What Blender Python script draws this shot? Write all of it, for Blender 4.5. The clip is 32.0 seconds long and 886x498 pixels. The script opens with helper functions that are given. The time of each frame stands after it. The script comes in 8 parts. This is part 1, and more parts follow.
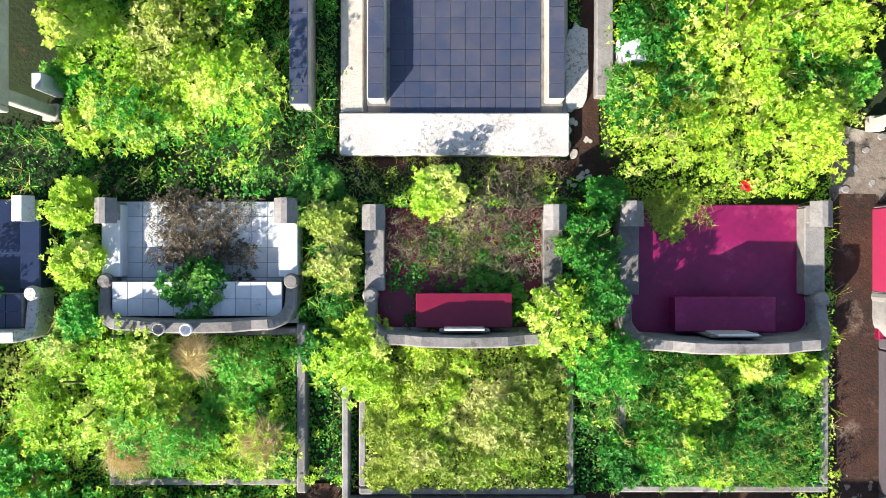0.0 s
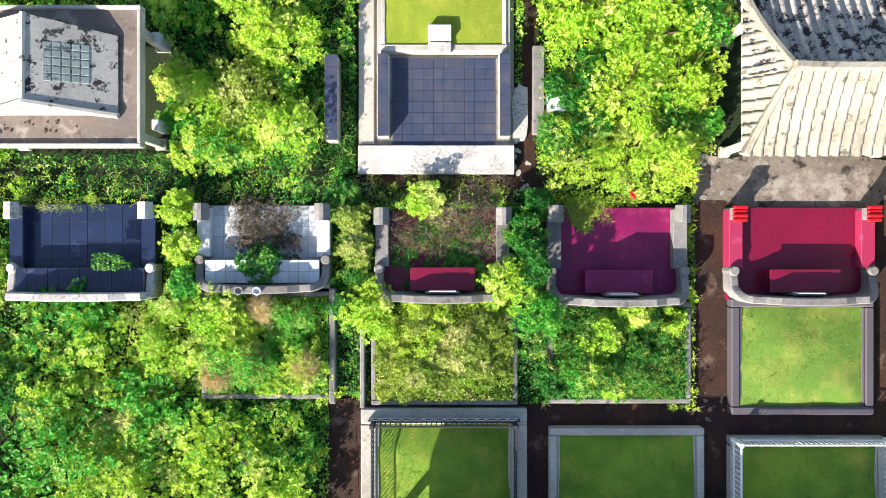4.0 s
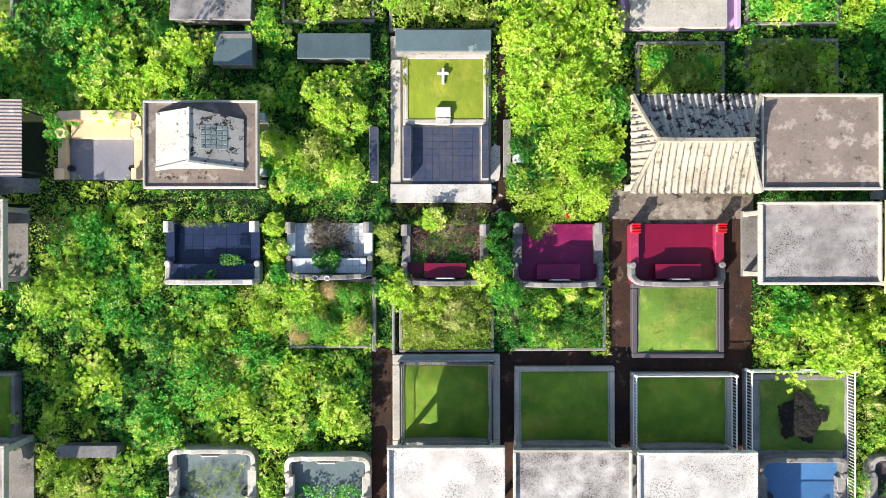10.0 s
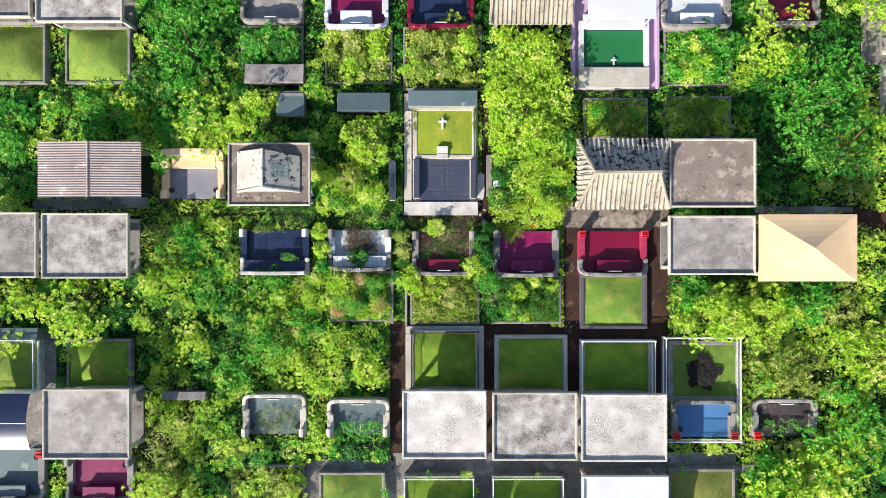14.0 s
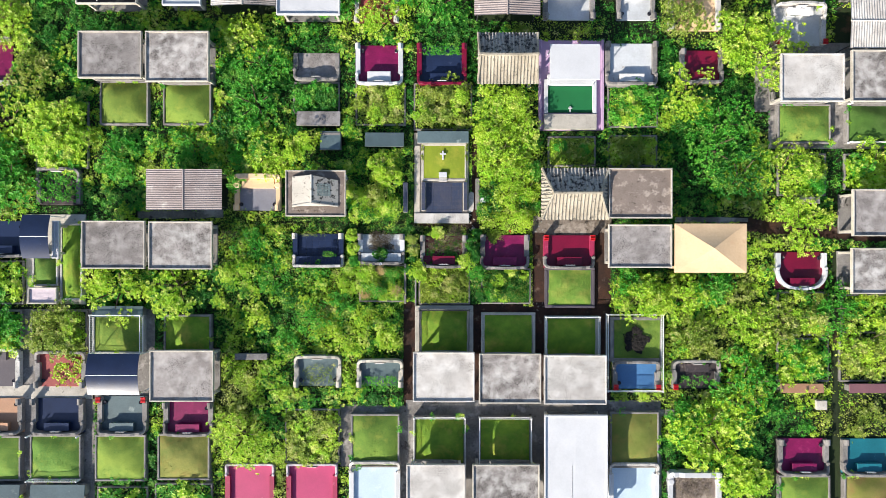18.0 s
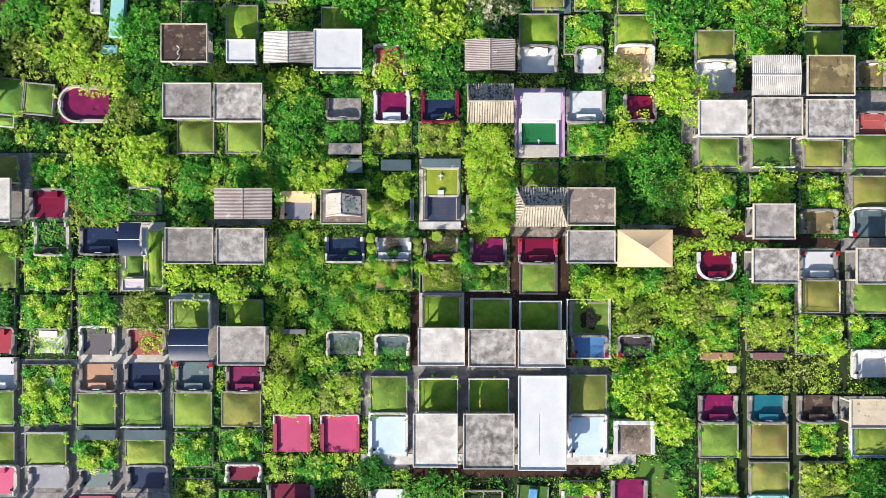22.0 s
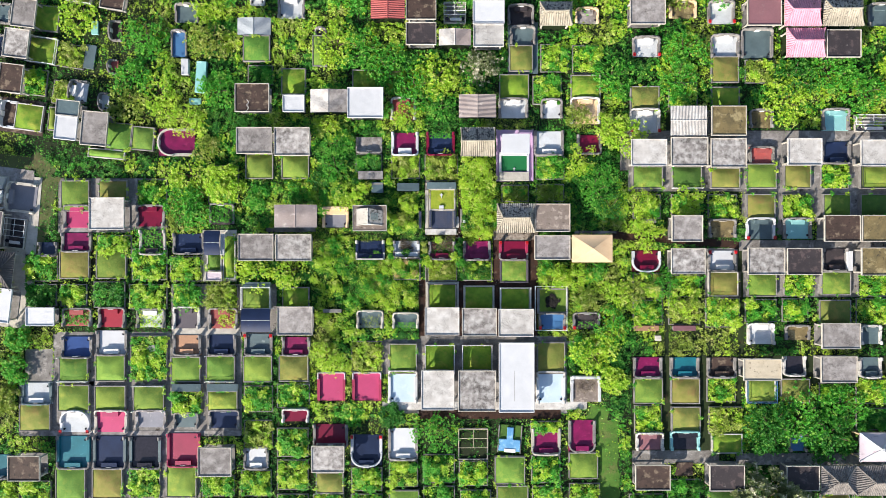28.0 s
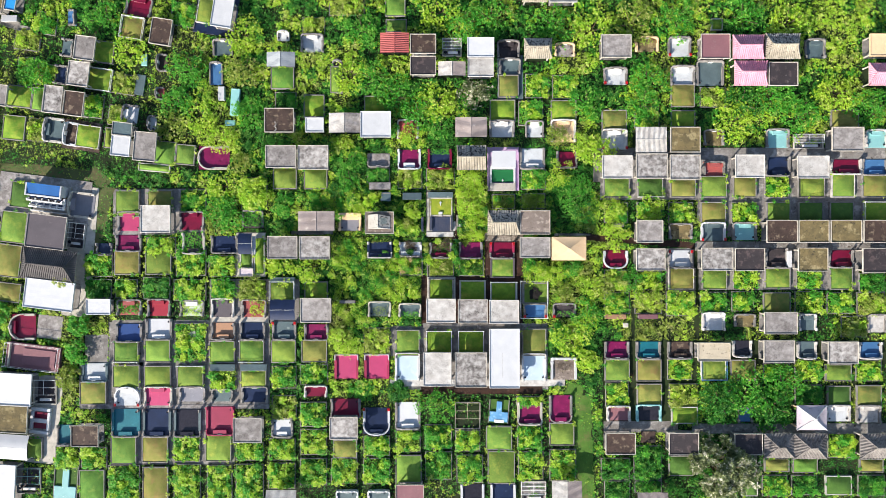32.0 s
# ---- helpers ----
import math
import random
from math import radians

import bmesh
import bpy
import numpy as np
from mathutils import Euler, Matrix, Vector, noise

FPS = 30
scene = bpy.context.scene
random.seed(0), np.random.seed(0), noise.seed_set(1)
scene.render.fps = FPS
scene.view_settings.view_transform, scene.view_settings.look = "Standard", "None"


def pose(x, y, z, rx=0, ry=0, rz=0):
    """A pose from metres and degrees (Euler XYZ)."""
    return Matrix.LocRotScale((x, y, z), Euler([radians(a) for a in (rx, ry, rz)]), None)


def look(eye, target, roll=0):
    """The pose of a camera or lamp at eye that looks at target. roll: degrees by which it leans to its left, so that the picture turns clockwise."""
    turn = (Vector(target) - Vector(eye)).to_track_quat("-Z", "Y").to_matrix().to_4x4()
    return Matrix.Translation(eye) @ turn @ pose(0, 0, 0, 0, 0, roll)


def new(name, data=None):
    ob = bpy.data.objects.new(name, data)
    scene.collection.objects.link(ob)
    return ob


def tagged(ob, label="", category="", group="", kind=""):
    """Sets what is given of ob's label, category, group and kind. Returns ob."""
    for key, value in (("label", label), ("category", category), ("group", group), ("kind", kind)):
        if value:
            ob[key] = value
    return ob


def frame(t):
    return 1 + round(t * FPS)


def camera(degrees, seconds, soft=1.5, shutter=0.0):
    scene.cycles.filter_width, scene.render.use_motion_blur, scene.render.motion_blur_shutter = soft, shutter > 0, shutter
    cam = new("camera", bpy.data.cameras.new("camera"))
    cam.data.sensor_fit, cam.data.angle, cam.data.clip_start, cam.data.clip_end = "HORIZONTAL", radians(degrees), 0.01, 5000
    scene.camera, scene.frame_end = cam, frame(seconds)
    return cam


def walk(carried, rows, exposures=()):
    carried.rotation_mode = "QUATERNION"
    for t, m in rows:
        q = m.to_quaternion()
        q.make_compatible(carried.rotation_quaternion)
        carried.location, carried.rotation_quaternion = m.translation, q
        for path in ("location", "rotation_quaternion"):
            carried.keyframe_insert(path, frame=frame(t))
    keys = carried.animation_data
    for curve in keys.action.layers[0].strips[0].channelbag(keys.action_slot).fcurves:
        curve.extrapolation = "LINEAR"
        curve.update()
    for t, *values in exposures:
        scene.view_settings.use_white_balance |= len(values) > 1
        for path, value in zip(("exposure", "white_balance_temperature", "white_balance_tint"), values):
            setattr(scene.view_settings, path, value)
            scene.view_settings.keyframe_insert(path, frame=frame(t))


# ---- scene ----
cam = camera(70.0, 32.0, soft=0.82)
PATH = [
    (0, pose(-0.304, 0.184, 12.649, 0, 0, 0.02)),
    (0.5, pose(-0.254, 0.132, 13.027, 0, 0, -0.00)),
    (1, pose(-0.189, 0.066, 13.818, 0, 0, -0.02)),
    (2, pose(-0.062, -0.046, 15.544, 0, 0, -0.02)),
    (3, pose(0.066, -0.121, 17.130, 0, 0, -0.01)),
    (3.5, pose(0.112, -0.138, 17.810, 0, 0, -0.01)),
    (5.5, pose(0.104, -0.124, 20.494, 0, 0, 0.04)),
    (6, pose(0.080, -0.113, 21.301, 0, 0, 0.03)),
    (7, pose(0.024, -0.101, 22.960, 0, 0, -0.04)),
    (8, pose(-0.004, -0.080, 24.702, 0, 0, -0.08)),
    (9, pose(-0.005, -0.061, 26.464, 0, 0, -0.10)),
    (10, pose(-0.000, -0.042, 28.375, 0, 0, -0.09)),
    (11, pose(0.010, -0.029, 30.587, 0, 0, -0.08)),
    (12, pose(0.009, -0.017, 33.103, 0, 0, -0.07)),
    (13, pose(0.023, -0.030, 35.890, 0, 0, -0.05)),
    (14, pose(0.036, -0.032, 38.805, 0, 0, -0.04)),
    (14.5, pose(0.042, -0.033, 40.324, 0, 0, -0.02)),
    (16.5, pose(0.025, -0.067, 46.668, 0, 0, 0.05)),
    (17, pose(0.023, -0.072, 48.431, 0, 0, 0.07)),
    (18, pose(0.035, -0.080, 52.127, 0, 0, 0.09)),
    (19, pose(0.101, -0.065, 55.963, 0, 0, 0.09)),
    (20, pose(0.201, -0.082, 59.803, 0, 0, 0.08)),
    (21, pose(0.244, -0.079, 63.698, 0, 0, 0.09)),
    (22, pose(0.258, -0.077, 67.612, 0, 0, 0.10)),
    (23, pose(0.244, -0.069, 71.452, 0, 0, 0.09)),
    (24, pose(0.228, -0.058, 75.292, 0, 0, 0.07)),
    (25, pose(0.233, -0.043, 79.247, 0, 0, 0.06)),
    (25.5, pose(0.240, -0.038, 81.182, 0, 0, 0.04)),
    (27.5, pose(0.243, -0.041, 88.925, 0, 0, -0.00)),
    (28, pose(0.243, -0.038, 90.871, 0, 0, -0.02)),
    (29, pose(0.282, -0.040, 94.759, 0, 0, -0.03)),
    (30, pose(0.338, -0.054, 98.599, 0, 0, -0.03)),
    (31, pose(0.379, -0.043, 102.513, 0, 0, -0.02)),
    (32, pose(0.435, -0.036, 106.277, 0, 0, -0.03)),
]
walk(cam, PATH, exposures=[(0.0, 1.39), (9.0, 1.17), (19.0, 0.83), (32.0, 0.87)])

# world, sun: low warm sun from the south-west
SUN_EL, SUN_TO = radians(25.0), Vector((0.62, 0.78, 0)).normalized()
world = bpy.data.worlds.new("sky")
scene.world = world
world.use_nodes = True
wn = world.node_tree.nodes
sky = wn.new("ShaderNodeTexSky")
sky.sky_type, sky.sun_disc = "NISHITA", False
sky.sun_elevation, sky.sun_rotation = SUN_EL, math.atan2(-SUN_TO.x, -SUN_TO.y)
world.node_tree.links.new(sky.outputs[0], wn["Background"].inputs[0])
wn["Background"].inputs[1].default_value = 0.098
sun = new("sun", bpy.data.lights.new("sun", "SUN"))
sun.data.energy, sun.data.angle, sun.data.color = 5.0, radians(0.6), (1.0, 0.925, 0.81)
sun.matrix_world = look((0, 0, 200), Vector((0, 0, 200)) + SUN_TO * math.cos(SUN_EL) - Vector((0, 0, math.sin(SUN_EL))))

# ---- materials ----
MATS = {}


def srgb(c):
    h = [int(c[i:i + 2], 16) / 255 for i in (0, 2, 4)]
    return tuple(((v + 0.055) / 1.055) ** 2.4 if v > 0.04 else v / 12.92 for v in h) + (1,)


def material(name, base, dark, rough=0.8, coarse=0.8, fine=14.0, amount=0.6, bump=0.25, spots=None, spot_scale=1.3, spot_cut=0.55, soft=0.07, bleach=None, vary=0.12, lean=0.0, islands=0.0, metal=0.0, grit=0.0, tint=0.0):
    """Base and worn colour mixed by a coarse and a fine noise; spots: a third colour in sharp-edged patches; lean: light let through."""
    m = bpy.data.materials.new(name)
    m.use_nodes = True
    n, link = m.node_tree.nodes, m.node_tree.links.new
    bsdf = n["Principled BSDF"]
    geo = n.new("ShaderNodeNewGeometry")
    info = n.new("ShaderNodeObjectInfo")

    def noise_of(scale, detail=5.0, w=0.6):
        t = n.new("ShaderNodeTexNoise")
        t.inputs["Scale"].default_value, t.inputs["Detail"].default_value, t.inputs["Roughness"].default_value = scale, detail, w
        link(geo.outputs["Position"], t.inputs["Vector"])
        return t.outputs[0]

    def ramp(src, lo, hi):
        r = n.new("ShaderNodeMapRange")
        r.inputs[1].default_value, r.inputs[2].default_value = lo, hi
        link(src, r.inputs[0])
        return r.outputs[0]

    def mix(fac, a, b):
        x = n.new("ShaderNodeMix")
        x.data_type = "RGBA"
        for sock, val in ((x.inputs[0], fac), (x.inputs[6], a), (x.inputs[7], b)):
            if isinstance(val, (int, float, tuple)):
                sock.default_value = val
            else:
                link(val, sock)
        return x.outputs[2]

    def maths(op, a, b):
        x = n.new("ShaderNodeMath")
        x.operation = op
        for sock, val in zip(x.inputs, (a, b)):
            if isinstance(val, (int, float)):
                sock.default_value = val
            else:
                link(val, sock)
        return x.outputs[0]

    big, small = noise_of(coarse), noise_of(fine)
    fac = maths("MULTIPLY", maths("ADD", ramp(big, 0.35, 0.7), maths("MULTIPLY", ramp(small, 0.35, 0.7), 0.6)), amount * 0.8)
    col = mix(fac, base, dark)
    if spots:
        s = noise_of(spot_scale, 8.0, 0.7)
        col = mix(ramp(s, spot_cut, spot_cut + soft), col, spots)
    if grit:
        # fine black algae specks, denser in some parts of the slab than in others
        s = maths("MULTIPLY", ramp(noise_of(13.0, 6.0, 0.72), 0.5, 0.6), ramp(noise_of(0.6, 3.0), 0.4, 0.58))
        col = mix(maths("MULTIPLY", s, grit), col, C("33302f"))
    if bleach:
        s = noise_of(spot_scale * 0.25 if grit else spot_scale * 0.6, 9.0, 0.68)
        col = mix(maths("MULTIPLY", ramp(s, 0.45, 0.72) if grit else ramp(s, 0.53, 0.62), 0.8), col, bleach)
    if vary or islands:
        hsv = n.new("ShaderNodeHueSaturation")
        r = geo.outputs["Random Per Island"] if islands else info.outputs["Random"]
        link(maths("ADD", maths("MULTIPLY", r, 2 * (islands or vary)), 1 - (islands or vary)), hsv.inputs["Value"])
        if islands:
            w = n.new("ShaderNodeTexWhiteNoise")
            w.noise_dimensions = "1D"
            link(r, w.inputs["W"])
            link(maths("ADD", maths("MULTIPLY", w.outputs[0], 0.034), 0.485), hsv.inputs["Hue"])
        if tint:
            w = n.new("ShaderNodeTexWhiteNoise")
            w.noise_dimensions = "1D"
            link(r, w.inputs["W"])
            link(maths("ADD", maths("MULTIPLY", w.outputs[0], 2 * tint), 0.5 - 0.8 * tint), hsv.inputs["Hue"])
        link(col, hsv.inputs["Color"])
        col = hsv.outputs[0]
    link(col, bsdf.inputs["Base Color"])
    bsdf.inputs["Roughness"].default_value, bsdf.inputs["Metallic"].default_value = rough, metal
    if bump:
        b = n.new("ShaderNodeBump")
        b.inputs["Strength"].default_value, b.inputs["Distance"].default_value = bump, 0.03
        link(noise_of(fine * 2.5, 3.0), b.inputs["Height"])
        link(b.outputs[0], bsdf.inputs["Normal"])
    if lean:
        t, mx = n.new("ShaderNodeBsdfTranslucent"), n.new("ShaderNodeMixShader")
        link(col, t.inputs[0])
        mx.inputs[0].default_value = lean
        link(bsdf.outputs[0], mx.inputs[1])
        link(t.outputs[0], mx.inputs[2])
        link(mx.outputs[0], n["Material Output"].inputs[0])
    MATS[name] = m
    return m


C = srgb
material("grey", C("989290"), C("6c6664"), 0.85, 0.4, 9, 0.9, 0.3, C("4c4746"), 4.5, 0.6, 0.12, bleach=C("b8b3b1"), grit=0.95)
material("stained", C("aca6a3"), C("625c5a"), 0.9, 0.6, 11, 1.0, 0.35, C("322e2d"), 5.0, 0.54, 0.1, bleach=C("dad7d4"), grit=1.0)
material("pale", C("c4c0bc"), C("a19b97"), 0.8, 0.4, 8, 0.8, 0.25, C("87807b"), 4.0, 0.61, 0.12, bleach=C("d8d6d3"), grit=0.75)
material("white", C("cbccd0"), C("b2b4b8"), 0.55, 0.5, 7, 0.5, 0.1, C("bdbab2"), 0.8, 0.68)
material("brown", C("4c3a33"), C("2b201b"), 0.8, 0.6, 10, 0.8, 0.3, C("221a16"), 1.4, 0.58, bleach=C("80705f"))
material("moss", C("7f6f4a"), C("4c4632"), 0.95, 0.8, 10, 0.8, 0.4, C("3a3428"), 1.3, 0.56, bleach=C("a0926c"))
material("dark", C("3a3336"), C("221d20"), 0.75, 0.6, 10, 0.6, 0.3, C("6a6262"), 1.4, 0.6, bleach=C("5a4c4c"))
material("mauve", C("8e6268"), C("704c54"), 0.75, 0.5, 8, 0.5, 0.2, C("8a6a6c"), 0.9, 0.6)
material("tan", C("e6c7a0"), C("c7a47f"), 0.75, 0.5, 7, 0.5, 0.15, C("d8b48e"), 0.8, 0.6)
material("peach", C("bd8f70"), C("967056"), 0.6, 0.6, 8, 0.5, 0.12, C("a8806a"), 1.0, 0.6)
material("lilac", C("c9bcc4"), C("a3979f"), 0.75, 0.6, 8, 0.6, 0.2, C("8a7f88"), 1.2, 0.6)
material("dusk", C("85858f"), C("66666f"), 0.6, 0.6, 8, 0.5, 0.12, C("9a9a9e"), 1.0, 0.6)
material("peeling", C("c2bdb5"), C("98938c"), 0.85, 0.8, 12, 0.6, 0.3, C("5a5652"), 3.2, 0.58)
material("mouldy", C("b9b6b0"), C("8f8b86"), 0.9, 0.8, 12, 0.7, 0.3, C("2f2d2c"), 2.6, 0.53, soft=0.05)
material("dull_glass", C("8f9a96"), C("6c7672"), 0.35, 0.8, 9, 0.6, 0.1, C("4c5350"), 3.0, 0.55)
material("cream", C("d2c5ae"), C("a89a84"), 0.75, 0.6, 8, 0.6, 0.2, C("5f564a"), 1.6, 0.6)
material("umber", C("877a72"), C("61564f"), 0.85, 0.6, 10, 0.7, 0.3, C("4a403a"), 2.4, 0.6, bleach=C("a89c92"))
material("lavender", C("bd9fc0"), C("a58aa8"), 0.75, 0.6, 8, 0.5, 0.2, C("a98bab"), 1.0, 0.62)
material("pink", C("b83c6c"), C("982c58"), 0.55, 0.6, 9, 0.5, 0.15, C("c9738f"), 1.2, 0.64)
material("magenta", C("861652"), C("5e103c"), 0.4, 0.9, 8, 0.8, 0.12, C("94305e"), 1.6, 0.56, 0.12)
material("maroon", C("7c1034"), C("520c28"), 0.35, 0.6, 8, 0.6, 0.12, C("741536"), 0.9, 0.6)
material("red", C("c41420"), C("900d18"), 0.4, 0.8, 9, 0.4, 0.1)
material("crimson", C("a01a36"), C("781428"), 0.6, 0.8, 12, 0.5, 0.15)
material("brick_red", C("a6524f"), C("783a3a"), 0.7, 0.8, 9, 0.6, 0.2, C("8d5a52"), 1.3, 0.6)
material("navy", C("243150"), C("182036"), 0.3, 0.6, 8, 0.6, 0.1, C("46506c"), 0.9, 0.62)
material("royal_blue", C("30508e"), C("243c6e"), 0.4, 0.6, 8, 0.6, 0.1, C("4c6ca6"), 0.8, 0.6, 0.2)
material("taupe", C("5c555c"), C("4a444a"), 0.7, 0.4, 9, 0.7, 0.2, C("6e666a"), 0.8, 0.6, 0.2)
material("ash_tile", C("948e8a"), C("5f5a58"), 0.95, 0.6, 9, 0.9, 0.35, C("403c3e"), 2.4, 0.54, 0.12)
material("blue_roof", C("1c5a9c"), C("133f70"), 0.4, 0.6, 8, 0.5, 0.1)
material("blue_sheet", C("2f92d6"), C("2274b4"), 0.4, 0.6, 8, 0.5, 0.1, C("58aee4"), 0.7, 0.6)
material("blue", C("4a78a8"), C("355c86"), 0.45, 0.6, 8, 0.5, 0.1, C("6f9cc6"), 1.0, 0.62)
material("teal", C("20707e"), C("144e58"), 0.4, 0.6, 8, 0.5, 0.1, C("4b98a0"), 1.0, 0.62)
material("slate", C("5d6f74"), C("3c4a4e"), 0.5, 0.6, 8, 0.6, 0.15, C("7f8c8c"), 1.0, 0.62)
material("pale_blue", C("bccddc"), C("a2b6c8"), 0.4, 0.5, 7, 0.6, 0.1, C("d2dce4"), 0.7, 0.55, 0.2)
material("sky_paint", C("6ea8d2"), C("4a80ae"), 0.5, 0.7, 8, 0.8, 0.1, C("b4d4e8"), 1.2, 0.52, 0.2)
material("aqua", C("8cc0c0"), C("6a9ea0"), 0.5, 0.6, 8, 0.4, 0.1, C("c4ece8"), 1.0, 0.62)
material("wall", C("918d8b"), C("595653"), 0.85, 0.9, 10, 0.8, 0.35, C("4a4642"), 1.5, 0.6)
material("plaster", C("c2bcb2"), C("8a847b"), 0.85, 0.9, 10, 0.7, 0.3, C("5f5a52"), 1.4, 0.62)
material("asbestos", C("a79b98"), C("7d716f"), 0.9, 0.5, 9, 0.7, 0.25, C("c0b7b2"), 1.1, 0.6)
material("zinc", C("aab0b6"), C("7c8288"), 0.4, 0.5, 8, 0.5, 0.1, C("8f7f76"), 1.3, 0.66, metal=0.5)
material("old_tile", C("b0a899"), C("857d6f"), 0.9, 0.8, 9, 0.9, 0.3, C("5c574f"), 2.4, 0.57)
material("grey_tile", C("625e5e"), C("3e3b3c"), 0.9, 0.8, 9, 0.7, 0.3, C("38343a"), 2.0, 0.58)
material("pink_tile", C("dc9cae"), C("b06c82"), 0.8, 0.8, 9, 0.6, 0.25, C("6c4a58"), 1.8, 0.6)
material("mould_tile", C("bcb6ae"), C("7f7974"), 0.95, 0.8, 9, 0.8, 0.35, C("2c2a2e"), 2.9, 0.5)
material("white_tile", C("c8ccd0"), C("a4a5a6"), 0.35, 0.8, 6, 0.6, 0.08, C("8f8a84"), 1.1, 0.62)
material("metal_white", C("f2f2f0"), C("cfd0ce"), 0.4, 0.8, 9, 0.4, 0.05)
material("metal_dark", C("35363a"), C("1d1e20"), 0.5, 0.8, 9, 0.5, 0.1)
material("marble", C("ece9e6"), C("bdb8b6"), 0.25, 1.0, 6, 0.5, 0.05)
material("granite", C("34323a"), C("1f1d24"), 0.2, 3.0, 30, 0.6, 0.05)
# grey patches put lit and sky-reflecting parts into the tile colour, besides stain
material("court_tile", C("2a3a56"), C("4e4e5a"), 0.28, 0.35, 4, 1.0, 0.1, C("5a5660"), 0.5, 0.52, 0.25, vary=0.06)
material("soil", C("452819"), C("1d110c"), 0.9, 0.8, 8, 1.0, 0.6, C("6c5a4e"), 1.1, 0.58, 0.12, vary=0)
material("ash", C("171210"), C("0a0807"), 0.95, 2.0, 14, 0.7, 0.8)
material("undersoil", C("25360f"), C("141e09"), 0.95, 0.25, 5, 0.9, 0.6, C("4b3a26"), 0.35, 0.6, vary=0)
material("path_concrete", C("8d8884"), C("5d5956"), 0.9, 0.5, 8, 0.9, 0.4, C("443c36"), 0.9, 0.58, vary=0, bleach=C("aca7a3"))
material("old_concrete", C("8a7e73"), C("5c5249"), 0.9, 0.7, 8, 0.9, 0.4, C("332c28"), 1.5, 0.54, vary=0, bleach=C("a49a90"))
material("track_grass", C("587e2c"), C("3a601c"), 0.95, 0.5, 12, 0.9, 0.8, C("6e6a40"), 0.4, 0.52, 0.2, vary=0)
material("track_earth", C("5e6438"), C("414c28"), 0.95, 0.4, 12, 0.9, 0.8, C("6c5c42"), 0.35, 0.5, 0.2, vary=0)
material("lawn_green", C("728e34"), C("406820"), 0.9, 0.6, 16, 1.1, 0.8, C("9ca444"), 0.6, 0.5, 0.3, vary=0.16, tint=0.025)
material("lawn_bright", C("789838"), C("587e28"), 0.9, 0.7, 26, 0.9, 0.8, C("a4a44e"), 0.8, 0.5, 0.3)
material("lawn_lime", C("84983a"), C("4e7428"), 0.9, 0.5, 14, 1.1, 0.7, C("aeb048"), 0.5, 0.5, 0.3, vary=0.16, tint=0.025)
material("lawn_yellow", C("8e9a26"), C("6c8420"), 0.9, 0.7, 26, 0.9, 0.7, C("b6b040"), 0.7, 0.5, 0.3, vary=0)
material("lawn_deep", C("84a22c"), C("547c1c"), 0.9, 0.9, 26, 1.0, 0.8, C("aca046"), 0.8, 0.5, 0.3)
material("lawn_straw", C("8c8444"), C("66722c"), 0.9, 0.6, 14, 1.0, 0.7, C("8a6f40"), 0.7, 0.5, 0.25, vary=0.14, tint=0.02)
# dark grass that also holds the shade over the south-east beds in its colour
material("lawn_dark_shade", C("4c7026"), C("2f5218"), 0.9, 0.9, 26, 1.0, 0.8, C("5c7a34"), 0.9, 0.5, 0.3)
material("rose", C("a02c50"), C("7a2040"), 0.5, 0.6, 8, 0.5, 0.12, C("b05070"), 1.0, 0.62)
material("turf_carpet", C("126b3a"), C("0d5530"), 0.95, 0.8, 30, 0.4, 0.3)
for nm, a, b, sp in (("leaf_mid", "70be3c", "3c9826", "9ccc58"), ("leaf_lime", "cce04a", "92c630", "e0e87e"), ("leaf_deep", "46942c", "286e1a", "78ae44"), ("leaf_olive", "b0bc52", "7a9a30", "ccce80"), ("leaf_dry", "e2cf9a", "b49c66", "f0e2bc"), ("leaf_husk", "8a7f6c", "5a5042", "a89c86"), ("leaf_silver", "9ea874", "485a2c", "e4e0ca")):
    material(nm, C(a), C(b), 0.6, 0.6, 6.0, 1.0, 0, C(sp), 1.1, 0.53, vary=0, lean=0.42, islands=0.14)
material("bark", C("6b5a48"), C("3d3228"), 0.95, 2, 20, 0.8, 0.6)


